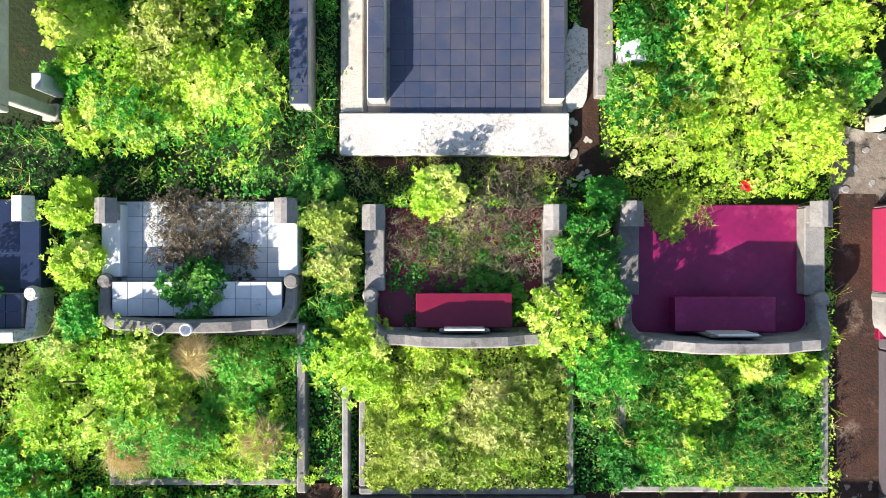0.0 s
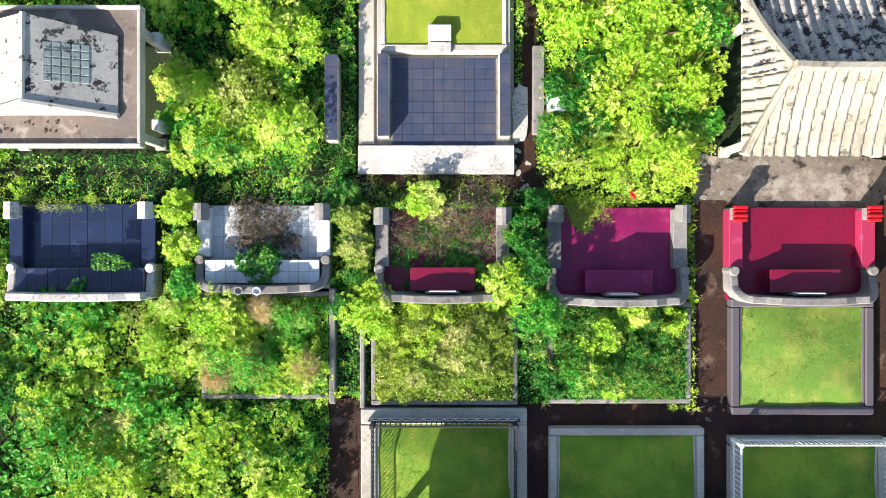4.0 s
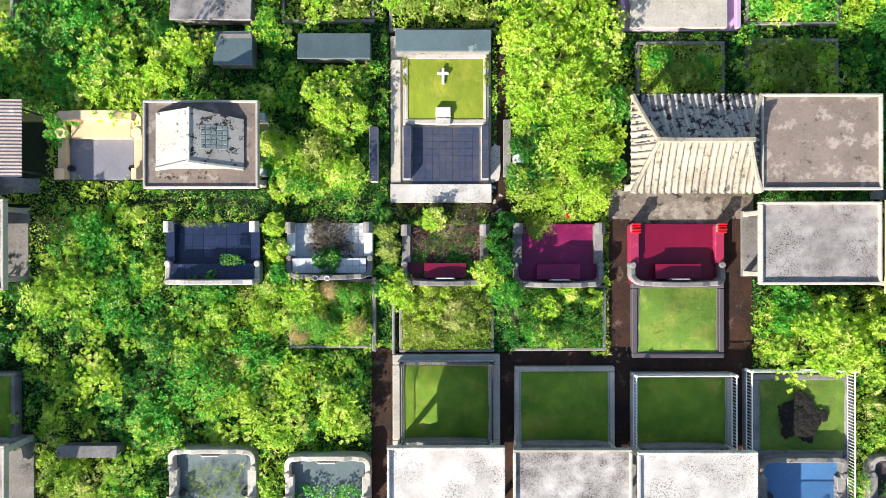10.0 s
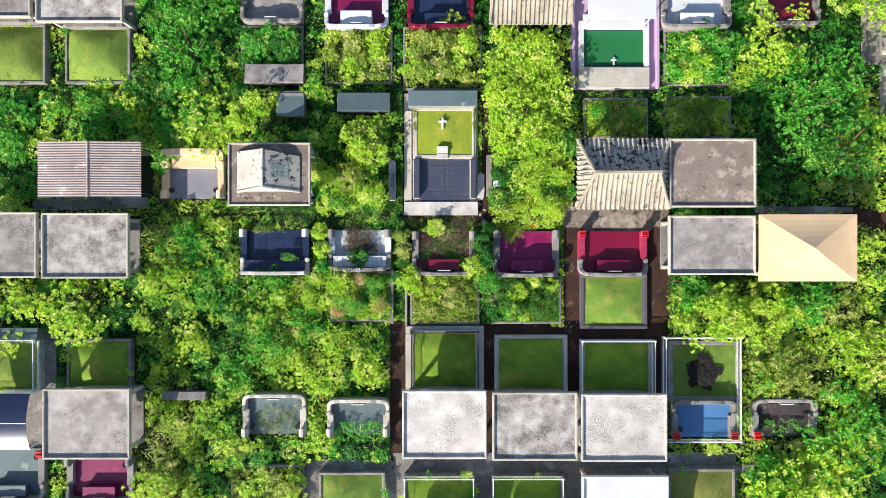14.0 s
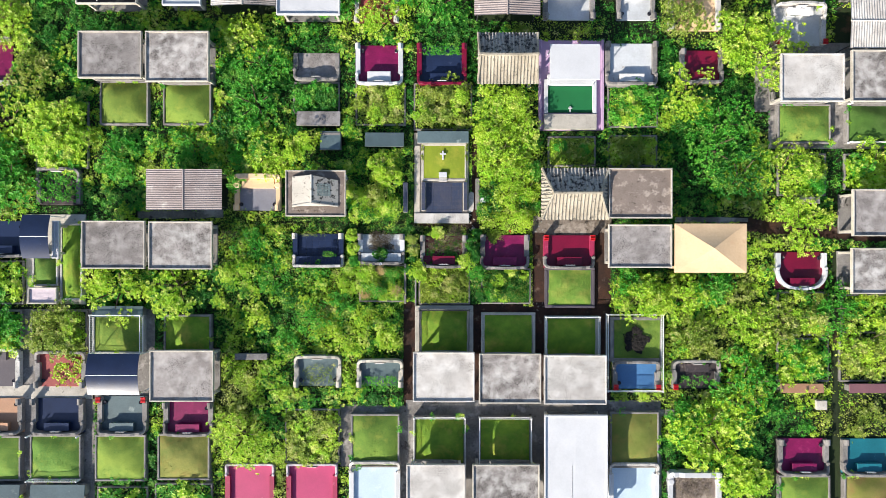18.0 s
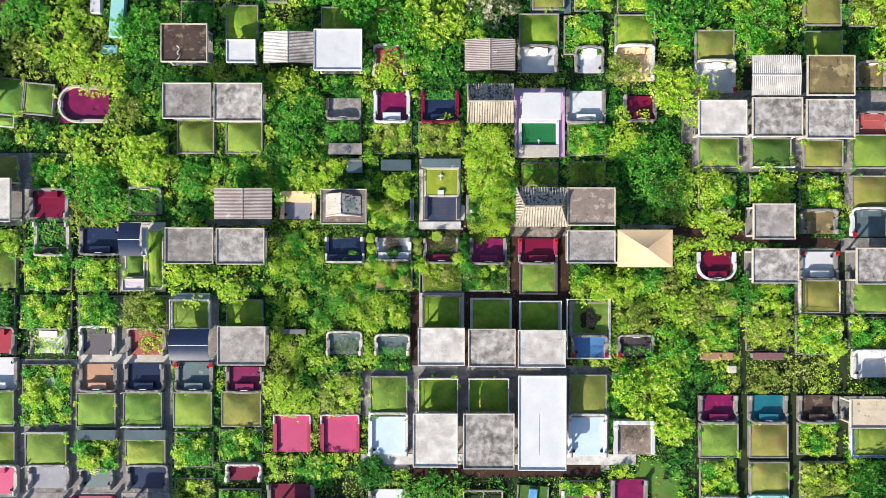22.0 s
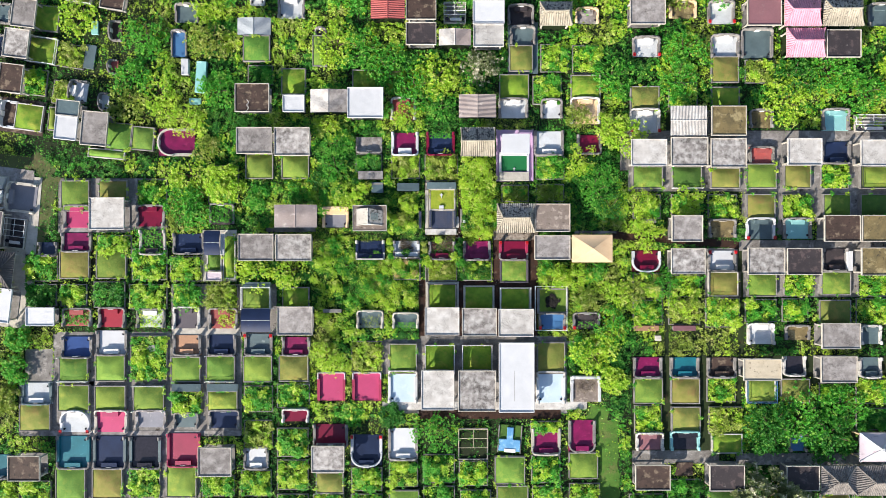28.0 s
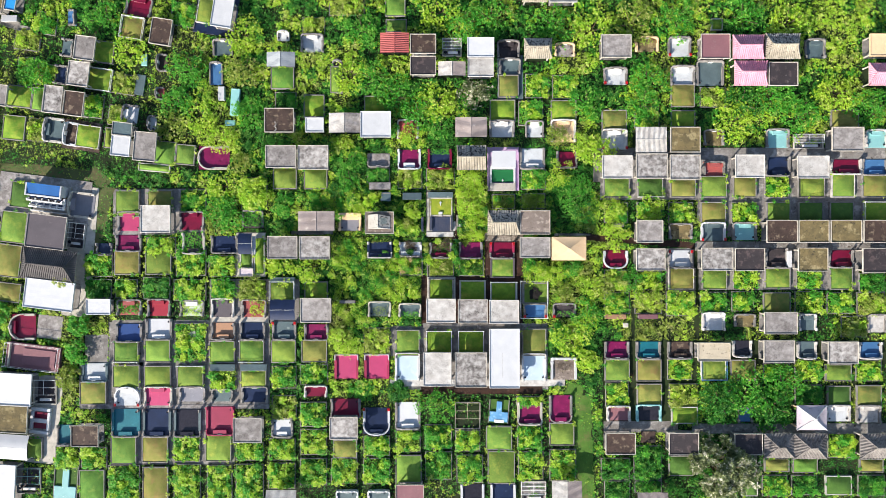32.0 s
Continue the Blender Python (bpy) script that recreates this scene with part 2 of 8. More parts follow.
# ---- mesh helpers ----
class Shape:
    """Gathers vertices and faces of one part."""

    def __init__(self):
        self.v, self.f = [], []

    def add(self, verts, faces):
        n = len(self.v)
        self.v += verts
        self.f += [tuple(i + n for i in q) for q in faces]
        return self

    def box(self, x, y, z, sx, sy, sz, c=0.015):
        """A box on its base centre (x, y, z) with chamfered edges."""
        c = min(c, sx * 0.3, sy * 0.3, sz * 0.3)
        hx, hy, hz = sx / 2, sy / 2, sz / 2
        verts, idx = [], {}
        for a in (-1, 1):
            for b in (-1, 1):
                for d in (-1, 1):
                    for k in range(3):
                        p = [hx, hy, hz]
                        p = [q if i == k else q - c for i, q in enumerate(p)]
                        idx[a, b, d, k] = len(verts)
                        verts.append((x + a * p[0], y + b * p[1], z + hz + d * p[2]))
        faces = []
        for k in range(3):
            i, j = [q for q in range(3) if q != k]
            for s in (-1, 1):
                loop = []
                for a, b in ((-1, -1), (1, -1), (1, 1), (-1, 1)):
                    key = [0, 0, 0]
                    key[k], key[i], key[j] = s, a, b
                    loop.append(idx[(*key, k)])
                faces.append(loop if (s > 0) != (k == 1) else loop[::-1])
        for k in range(3):
            i, j = [q for q in range(3) if q != k]
            for a in (-1, 1):
                for b in (-1, 1):
                    lo, hi = [0, 0, 0], [0, 0, 0]
                    lo[i] = hi[i] = a
                    lo[j] = hi[j] = b
                    lo[k], hi[k] = -1, 1
                    loop = [idx[(*lo, i)], idx[(*hi, i)], idx[(*hi, j)], idx[(*lo, j)]]
                    faces.append(loop if (a * b > 0) == (k == 1) else loop[::-1])
        for a in (-1, 1):
            for b in (-1, 1):
                for d in (-1, 1):
                    loop = [idx[a, b, d, k] for k in range(3)]
                    faces.append(loop if a * b * d > 0 else loop[::-1])
        return self.add(verts, faces)

    def lathe(self, x, y, z, profile, n=14):
        """A turned shape from (radius, height) pairs."""
        verts, faces = [], []
        for r, h in profile:
            verts += [(x + r * math.cos(math.tau * i / n), y + r * math.sin(math.tau * i / n), z + h) for i in range(n)]
        for k in range(len(profile) - 1):
            faces += [(k * n + i, k * n + (i + 1) % n, (k + 1) * n + (i + 1) % n, (k + 1) * n + i) for i in range(n)]
        faces += [tuple(range(n))[::-1], tuple((len(profile) - 1) * n + i for i in range(n))]
        return self.add(verts, faces)

    def sweep(self, path, heights, thick, z=0.0, c=0.03):
        """A wall along a plan line with a height at each point and a chamfered top."""
        n, verts, faces = len(path), [], []
        for i, (x, y) in enumerate(path):
            a, b = path[max(i - 1, 0)], path[min(i + 1, n - 1)]
            d = Vector((b[0] - a[0], b[1] - a[1])).normalized()
            t = (thick[i] if isinstance(thick, list) else thick) / 2
            h = heights[i]
            for off, hh in ((-t, 0), (-t, h - c), (-t + c, h), (t - c, h), (t, h - c), (t, 0)):
                verts.append((x - d.y * off, y + d.x * off, z + hh))
        for i in range(n - 1):
            faces += [(i * 6 + k, i * 6 + 6 + k, i * 6 + 7 + k, i * 6 + 1 + k) for k in range(5)]
        faces += [tuple(range(6)), tuple((n - 1) * 6 + k for k in range(6))[::-1]]
        return self.add(verts, faces)

    def sheet(self, x0, y0, x1, y1, nx, ny, height):
        """A grid of quads with height(u, v)."""
        verts = [(x0 + (x1 - x0) * i / nx, y0 + (y1 - y0) * j / ny, height(i / nx, j / ny)) for j in range(ny + 1) for i in range(nx + 1)]
        faces = [(j * (nx + 1) + i, j * (nx + 1) + i + 1, (j + 1) * (nx + 1) + i + 1, (j + 1) * (nx + 1) + i) for j in range(ny) for i in range(nx)]
        return self.add(verts, faces)

    def mesh(self, name, mat, smooth=False):
        me = bpy.data.meshes.new(name)
        me.from_pydata(self.v, [], self.f)
        me.materials.append(MATS[mat])
        if smooth:
            me.shade_smooth()
        me.update()
        return me


def thing(name, x, y, z=0.0, rz=0.0, label="", category="", group="", kind=""):
    ob = new(name)
    ob.empty_display_size = 0.3
    ob.matrix_world = pose(x, y, z, 0, 0, rz)
    return tagged(ob, label, category, group, kind)


def part(name, shape, mat, parent=None, label="", smooth=False, at=None):
    """Links a shape (or a ready mesh) as one mesh object under a thing or part."""
    me = shape.mesh(name, mat, smooth) if isinstance(shape, Shape) else shape
    ob = new(name, me)
    if parent:
        ob.parent = parent
    if at:
        ob.location = at[:3]
        if len(at) > 3:
            ob.rotation_euler.z = at[3]
    return tagged(ob, label)


BOXES = {}


def box(name, mat, parent, x, y, z, sx, sy, sz, c=0.02, label=""):
    """A chamfered box as a part; alike boxes share one mesh."""
    key = (mat, round(sx, 2), round(sy, 2), round(sz, 2))
    if key not in BOXES:
        BOXES[key] = Shape().box(0, 0, 0, sx, sy, sz, c).mesh(name, mat)
    return part(name, BOXES[key], mat, parent, label, at=(x, y, z))


# what keeps the undergrowth away: centre, half sizes, turn
CLEAR = []


def clear(x, y, w, d, rz=0.0, amount=1.0):
    CLEAR.append((x, y, w / 2, d / 2, radians(rz), amount))


# ---- the kinds of things ----
ROOF_WORDS = {"blue_sheet": "bright blue sheet metal", "cream": "stained cream", "lilac": "pale lilac-grey", "grey": "weathered grey concrete", "stained": "black-stained concrete", "pale": "pale sun-bleached concrete", "white": "bright white painted", "brown": "dark brown painted", "moss": "moss-covered brown concrete", "dark": "blackened dark", "mauve": "dull pink painted", "tan": "cream painted", "lavender": "pale lavender painted", "pink": "pink painted", "red": "red painted", "maroon": "maroon painted", "navy": "navy blue", "slate": "slate grey", "taupe": "dull brown-grey concrete", "umber": "brown-stained concrete"}


def pillar(parent, x, y, z, h, s=0.2, mat="plaster"):
    p = box("pillar", mat, parent, x, y, z, s, s, h)
    box("plinth", mat, p, 0, 0, 0.002, s * 1.5, s * 1.5, 0.18)
    return p


# roofs that cover a tomb, and the places of grave beds
ROOFS, BEDS = [], []


def flat_roof(x, y, w, d, h=2.3, mat="grey", rz=0.0, pillars="plaster", step=True):
    """A grave pavilion: a concrete slab with an upstand on four posts."""
    t = thing("grave_pavilion", x, y, 0, rz, f"{ROOF_WORDS[mat]} flat roof on four posts over a grave", "pavilion", "flat grave roofs")
    part("slab", Shape().sheet(-w / 2 + 0.02, -d / 2 + 0.02, w / 2 - 0.02, d / 2 - 0.02, 12, 10, lambda u, v: h + 0.02 + 0.02 * noise.noise((x + u * 6, y + v * 6, 3))).box(0, 0, h - 0.12, w - 0.04, d - 0.04, 0.12), mat, t)
    rim = mat if mat in ("white", "pale", "tan") else "plaster"
    for sx, sy, lx, ly in ((0, 1, w, 0.11), (0, -1, w, 0.11), (1, 0, 0.11, d - 0.23), (-1, 0, 0.11, d - 0.23)):
        box("upstand", rim, t, sx * (w / 2 - 0.055), sy * (d / 2 - 0.055), h - 0.14, lx, ly, 0.3, label="pale chipped edge upstand")
    for sx in (-1, 1):
        for sy in (-1, 1):
            pillar(t, sx * (w / 2 - 0.42), sy * (d / 2 - 0.4), 0, h - 0.13, 0.2, pillars)
    if step:
        box("plinth_slab", "wall", t, 0, 0, 0.02, w - 0.5, d - 0.5, 0.16)
        ROOFS.append((t, x, y, w, d, rz))
    clear(x, y, w - 0.3, d - 0.3, rz)
    return t


def roofed_tombs():
    """Under each roof the tomb's headstone wall, unseen and added to block low sun, on the side where its grave bed
    lies.
    """
    for t, x, y, w, d, rz in ROOFS:
        side = [by > y for bx, by in BEDS if abs(bx - x) < 2 and 2 < abs(by - y) < 5.5]
        if rz or not side:
            continue
        pts, hs = horseshoe(w - 0.9, d - 0.7, min(0.9, d * 0.4), 0.05, 1.0)
        part("headstone_wall", Shape().sweep(pts, hs, 0.23, 0.02), "wall", t, at=(0, 0, 0, math.pi if side[0] else 0.0))


def slab_floor(parent, w, d, mat, z=0.0, tile=0.0, h=0.16):
    """A raised forecourt floor; tile: edge length of separate tiles."""
    f = box("floor", "wall" if tile else mat, parent, 0, 0, z, w, d, h)
    if tile:
        nx, ny = max(1, round(w / tile)), max(1, round(d / tile))
        sx, sy = w / nx, d / ny
        me = Shape().box(0, 0, 0, sx - 0.008, sy - 0.008, 0.02, 0.004).mesh("tile", mat)
        for i in range(nx):
            for j in range(ny):
                part("tile", me, mat, f, at=(-w / 2 + (i + 0.5) * sx, -d / 2 + (j + 0.5) * sy, h - 0.006 + random.uniform(0, 0.003)))
    return f


def post_cap(parent, x, y, h, mat, size=0.42, cap="pitched"):
    p = box("gate_post", mat, parent, x, y, 0.02, size * 0.8, size * 0.8, h)
    s = size / 2
    if cap == "pitched":
        c = Shape().add([(-s, -s * 1.1, 0), (s, -s * 1.1, 0), (s, s * 1.1, 0), (-s, s * 1.1, 0), (-s * 0.25, -s * 1.1, 0.13), (s * 0.25, -s * 1.1, 0.13), (s * 0.25, s * 1.1, 0.13), (-s * 0.25, s * 1.1, 0.13)], [(3, 2, 1, 0), (0, 1, 5, 4), (2, 3, 7, 6), (1, 2, 6, 5), (3, 0, 4, 7), (4, 5, 6, 7)])
    elif cap == "lion":
        c = Shape()
        for k in range(4):
            c.box(0, (k - 1.5) * size * 0.27, 0, size * 0.95, size * 0.24, 0.10 + 0.035 * (k % 2), 0.03)
    else:
        c = Shape().lathe(0, 0, 0, [(s * 0.5, 0), (s * 0.8, 0.05), (s * 0.85, 0.14), (s * 0.6, 0.24), (s * 0.2, 0.3)], 12)
    part("cap", c, "red" if cap == "lion" else mat, p, "red tiered cap" if cap == "lion" else "", at=(0, 0, h))
    return p


def horseshoe(w, d, arm, bulge=0.06, tall=1.0, low=0.55, flare=0.0, radius=0.36):
    """Plan line and heights of a headstone wall whose arms bend forward."""
    pts, hs = [], []
    r = min(radius, arm)
    hw = w / 2
    for i in range(3):
        k = i / 3
        pts.append((-hw + flare * (1 - k), -d / 2 + arm - (arm - r) * k))
        hs.append(low * (0.8 + 0.2 * k))
    for i in range(7):
        a = math.pi + (math.pi / 2) * i / 6
        pts.append((-hw + r + r * math.cos(a), -d / 2 + r + r * math.sin(a)))
        hs.append(low + (tall - low) * 0.75 * i / 6)
    for i in range(1, 9):
        u = -1 + 2 * i / 9
        pts.append((u * (hw - r), -d / 2 - bulge * (1 - u * u)))
        hs.append(tall * (0.86 + 0.14 * (abs(u) < 0.62)))
    n = 10
    pts += [(-px, py) for px, py in reversed(pts[:n])]
    hs += list(reversed(hs[:n]))
    return pts, hs


def tomb(x, y, w, d, floor="maroon", wall="wall", rz=0.0, cap="pitched", tile=0.0, altar=True, arm=0.9, tall=1.0, urns=0, side=None, bench=False, square=False, posts=True, tablet="marble", thick=0.23, radius=0.36):
    """A horseshoe tomb: forecourt to the front (+y), curved headstone wall at the back."""
    t = thing("horseshoe_tomb", x, y, 0, rz, f"{'tiled ' if tile else ''}{floor.replace('_', ' ')} forecourt tomb with a curved {'white' if wall in ('white', 'pale') else 'grey'} headstone wall", "tomb", "horseshoe tombs")
    slab_floor(t, w - 0.1, d - 0.1, floor, 0.0, tile)
    pts, hs = horseshoe(w - thick, d - thick, min(arm, d * 0.5), 0.02 if square else 0.05, tall, radius=0.1 if square else radius)
    part("headstone_wall", Shape().sweep(pts, hs, thick, 0.02), wall, t)
    front = d / 2 - 0.1
    sw = min(0.4, w * 0.1)
    for s in (-1, 1):
        y0 = -d / 2 + min(arm, d * 0.55) + 0.05
        box("side_bench", side or wall, t, s * (w / 2 - sw / 2), (y0 + front) / 2, 0.02, sw, max(0.2, front - y0 - 0.05), 0.42)
        if posts:
            post_cap(t, s * (w / 2 - sw / 2), front - 0.16, 0.62, wall, 0.44, cap)
        part("scroll", Shape().lathe(0, 0, 0.02, [(thick * 0.62, 0), (thick * 0.66, 0.5), (thick * 0.5, 0.56)], 12), wall, t, at=(s * (w / 2 - thick / 2), -d / 2 + min(arm, d * 0.55), 0))
    if bench:
        bw, bd = w - 2 * thick - 0.1, 0.66
        b = box("bench", "wall", t, 0, -d / 2 + thick + bd / 2, 0.14, bw, bd, 0.42)
        nx = round(bw / 0.3)
        me = Shape().box(0, 0, 0, bw / nx - 0.008, bd / 2 - 0.008, 0.02, 0.004).mesh("tile", floor)
        for i in range(nx):
            for j in (-1, 1):
                part("tile", me, floor, b, at=(-bw / 2 + (i + 0.5) * bw / nx, j * bd / 4, 0.415))
    if altar:
        a = box("altar", floor if not floor.startswith("white") else "marble", t, 0, -d / 2 + 0.62, 0.14, w * 0.46, 0.62, 0.42)
        box("altar_top", floor if not floor.startswith("white") else "marble", a, 0, 0, 0.42, w * 0.48, 0.66, 0.04)
    if tablet:
        tb = box("tablet", tablet, t, 0, -d / 2 + thick + 0.06, 0.14, min(0.75, w * 0.2), 0.045, tall * 0.8, 0.008)
        box("tablet_frame", "wall", tb, 0, -0.035, 0.0, min(0.95, w * 0.26), 0.06, tall * 0.72)
    if not urns and (abs(x) > 12 or abs(y) > 7):
        urns = int(abs(x * 7 + y * 3)) % 3
    for k in range(urns):
        part("incense_urn", Shape().lathe(0, 0, 0, [(0.08, 0), (0.15, 0.06), (0.16, 0.16), (0.11, 0.2), (0.14, 0.24), (0.1, 0.2)], 14), "granite", t, at=((-1) ** k * w * 0.36, front - 0.45, 0.14))
    clear(x, y, w, d, rz)
    return t


def grave_bed(x, y, w, d, grass="lawn_green", kerb="wall", rz=0.0, h=0.32, rail="", k=0.27, mound=0.36, weeds=0.0, rail_sides="news", rail_in=0.1):
    """A kerbed grave bed with a domed lawn; rail: colour of a railing on top."""
    if abs(x) > 17 or abs(y) > 12:
        h = max(h, 0.55)
        k = min(k, 0.16)
        mound = max(mound, 0.36)
    lawn = {"lawn_green": "green", "lawn_lime": "lime-green", "lawn_deep": "deep green", "lawn_straw": "straw-coloured", "lawn_bright": "bright lime-green", "lawn_dark_shade": "shade-toned dark green", "turf_carpet": "artificial green"}[grass]
    t = thing("grave_bed", x, y, 0, rz, f"kerbed grave bed with {'weedy' if weeds else 'trimmed'} {lawn} grass", "grave", "kerbed grave beds")
    for sx, sy, lx, ly in ((0, 1, w, k), (0, -1, w, k), (1, 0, k, d - 2 * k - 0.01), (-1, 0, k, d - 2 * k - 0.01)):
        box("kerb", kerb, t, sx * (w / 2 - k / 2), sy * (d / 2 - k / 2), 0.0, lx, ly, h, 0.03)
    for s in (-1, 1) if k > 0.18 else ():
        box("inner_kerb", kerb, t, s * (w / 2 - k - 0.045), 0, 0.0, 0.09, d - 2 * k - 0.01, h - 0.05, 0.02)
    seed = x * 1.7 + y

    def rise(u, v):
        # a heaped bed: sloping sides and a rounded top
        e = np.minimum(np.minimum(u, 1 - u) * w, np.minimum(v, 1 - v) * d)
        dome = np.sin(math.pi * np.clip(u, 0, 1)) * np.sin(math.pi * np.clip(v, 0, 1))
        return 0.55 * np.sin(np.clip(e / (0.36 * min(w, d)), 0, 1) * math.pi / 2) + 0.5 * dome

    part("lawn", Shape().sheet(-w / 2 + k, -d / 2 + k, w / 2 - k, d / 2 - k, 20, 18, lambda u, v: h - 0.08 + mound * rise(u, v) + 0.02 * noise.noise((u * 9 + seed, v * 9, 0)) + 0.05 * noise.noise((u * 3 + seed, v * 3, 4))), grass, t, "mown grass", True)
    if abs(x) < 20 and abs(y) < 14:
        rng = np.random.default_rng(int(abs(x * 31 + y * 7)))
        m = int(w * d * 60)
        u, v = rng.uniform(0.02, 0.98, m), rng.uniform(0.02, 0.98, m)
        z = h - 0.09 + mound * rise(u, v)
        q = np.stack([(u - 0.5) * (w - 2 * k), (v - 0.5) * (d - 2 * k), z], 1)
        tagged(part("lawn_grass", tufts("lawn_grass", q, np.tile((0, 0, 0.5), (m, 1)), 0.075, 6, 0.012, grass, rng, False, 0.6), grass, t, "short grass blades"), kind="stuff")
    elif abs(x) < 34 and abs(y) < 25:
        rng = np.random.default_rng(int(abs(x * 31 + y * 7)))
        m = int(w * d * 26)
        u, v = rng.uniform(0.03, 0.97, m), rng.uniform(0.03, 0.97, m)
        q = np.stack([(u - 0.5) * (w - 2 * k), (v - 0.5) * (d - 2 * k), h - 0.1 + mound * rise(u, v)], 1)
        tagged(part("lawn_grass", tufts("lawn_grass", q, np.tile((0, 0, 0.6), (m, 1)), 0.11, 5, 0.02, grass, rng, False, 0.7), grass, t, "short grass blades"), kind="stuff")
    if abs(x) > 17 or abs(y) > 12:
        weed_fringe(t, x, y, w, d, h)
    if rail:
        railing(t, w - rail_in, d - rail_in, h, rail, rail_sides, single=abs(x) < 16 and abs(y) < 12)
    BEDS.append((x, y))
    clear(x, y, w, d, rz, 1.0 - weeds)
    return t


def weed_fringe(t, x, y, w, d, h):
    """Weeds and grass that hang over stretches of the kerbs."""
    rng = np.random.default_rng(int(abs(x * 53 + y * 29)) + 9)
    m = int(2 * (w + d) * 0.9)
    a = rng.uniform(0, 2 * (w + d), m)
    # bunch them: a few stretches are thick, others bare
    a = a[np.sin(a * 0.9 + x) + rng.normal(0, 0.5, m) > 0.1]
    cx = np.where(a < w, a - w / 2, np.where(a < w + d, w / 2, np.where(a < 2 * w + d, 1.5 * w + d - a, -w / 2)))
    cy = np.where(a < w, -d / 2, np.where(a < w + d, a - w - d / 2, np.where(a < 2 * w + d, d / 2, 1.5 * d + 2 * w - a)))
    if len(a) < 2:
        return
    r = rng.uniform(0.14, 0.34, len(a))
    p, nr, ax, own, shoot = clump_leaves(rng, cx, cy, np.full(len(a), h - 0.12), r, r * 0.7, 190, 0.085, 6)
    cut = rng.random(len(a))[own] < 0.5
    for sel, nm in ((cut, "leaf_mid"), (~cut, "leaf_lime")):
        if sel.sum() > 3:
            tagged(part("weed_fringe", leaf_mesh("weed_fringe", p[sel], nr[sel], np.full(sel.sum(), 0.085), nm, rng, 1.9, True, ax[sel]), nm, t, "weeds creeping over the kerb"), kind="stuff")


PICKETS = {}


def railing(t, w, d, z, mat, sides="news", tall=0.55, gap=0.14, single=True):
    """Posts, rails and upright bars round a bed."""
    if mat not in PICKETS:
        PICKETS[mat] = Shape().box(0, 0, 0, 0.028, 0.028, tall, 0.005).mesh("bar", mat)
    for s, cx, cy, ang, ln in (("n", 0, d / 2, 0, w), ("s", 0, -d / 2, 0, w), ("e", w / 2, 0, math.pi / 2, d), ("w", -w / 2, 0, math.pi / 2, d)):
        if s not in sides:
            continue
        r = part("railing", Shape().box(0, 0, z + tall - 0.03, ln, 0.05, 0.04, 0.01).box(0, 0, z + 0.06, ln, 0.04, 0.04, 0.01), mat, t, at=(cx, cy, 0, ang))
        if not single:
            bars = Shape()
            for i in range(int(ln / gap)):
                bars.box(-ln / 2 + (i + 0.5) * ln / int(ln / gap), 0, z, 0.03, 0.03, tall, 0.005)
            tagged(part("bars", bars, mat, r), kind="stuff")
            continue
        for i in range(int(ln / gap)):
            part("bar", PICKETS[mat], mat, r, at=(-ln / 2 + (i + 0.5) * ln / int(ln / gap), 0, z))
    for sx in (-1, 1):
        for sy in (-1, 1):
            box("corner_post", mat, t, sx * w / 2, sy * d / 2, z - 0.02, 0.12, 0.12, tall + 0.08)


def ridge_roof(x, y, w, d, h=2.2, mat="asbestos", rise=0.3, rz=0.0, along="y", pitch=0.145, other=None):
    """A corrugated gable roof on posts; along: direction of the ridge."""
    t = thing("corrugated_roof", x, y, 0, rz + (90 if along == "x" else 0), f"{'two-tone ' if other else ''}{'grey corrugated sheet' if mat in ('asbestos', 'zinc') else mat.replace('_', ' ') + ' corrugated sheet'} gable roof over a grave", "roof", "corrugated grave roofs")
    if along == "x":
        w, d = d, w
    n = max(8, int(d / pitch) * 4)
    for s in (-1, 1):
        top, bot = [], []
        for i in range(n + 1):
            yy = -d / 2 + d * i / n
            wave = 0.11 * pitch * math.cos(math.tau * i / 4)
            for u in (0.0, 1.0):
                z = h + rise * (1 - u) + wave
                top.append((s * (0.01 + u * (w / 2)), yy, z))
                bot.append((s * (0.01 + u * (w / 2)), yy, z - 0.02))
        m = 2 * (n + 1)
        fs = [(2 * i, 2 * i + 1, 2 * i + 3, 2 * i + 2) if s > 0 else (2 * i + 2, 2 * i + 3, 2 * i + 1, 2 * i) for i in range(n)]
        part("roof_sheet", Shape().add(top, fs).add(bot, [q[::-1] for q in fs]), (other if s > 0 and other else mat), t)
    part("ridge_cap", Shape().lathe(0, 0, 0, [(0.07, -d / 2), (0.07, d / 2)], 10), mat, t, at=(0, 0, h + rise)).rotation_euler.x = math.pi / 2
    for sx in (-1, 1):
        for sy in (-1, 1):
            box("post", "metal_dark", t, sx * (w / 2 - 0.3), sy * (d / 2 - 0.3), 0, 0.08, 0.08, h)
    clear(x, y, (w if along == "y" else d) - 0.4, (d if along == "y" else w) - 0.4, rz)
    return t


def part_row(sh, a, b, ra, rb, k):
    """One half-round tile from a down to b, wider at its lower end, with its end closed."""
    a, b = Vector(a), Vector(b)
    dr = (b - a).normalized()
    sd = Vector((dr.y, -dr.x, 0)).normalized()
    up = sd.cross(dr)
    up = up if up.z > 0 else -up
    vs = []
    for p, r in ((a, ra), (b + dr * 0.03, rb)):
        vs += [tuple(p + sd * r * math.cos(math.pi * q / k) + up * (r * math.sin(math.pi * q / k) - 0.01)) for q in range(k + 1)]
    m = k + 1
    sh.add(vs, [(q, q + 1, m + q + 1, m + q) for q in range(k)] + [tuple(range(m, 2 * m))])


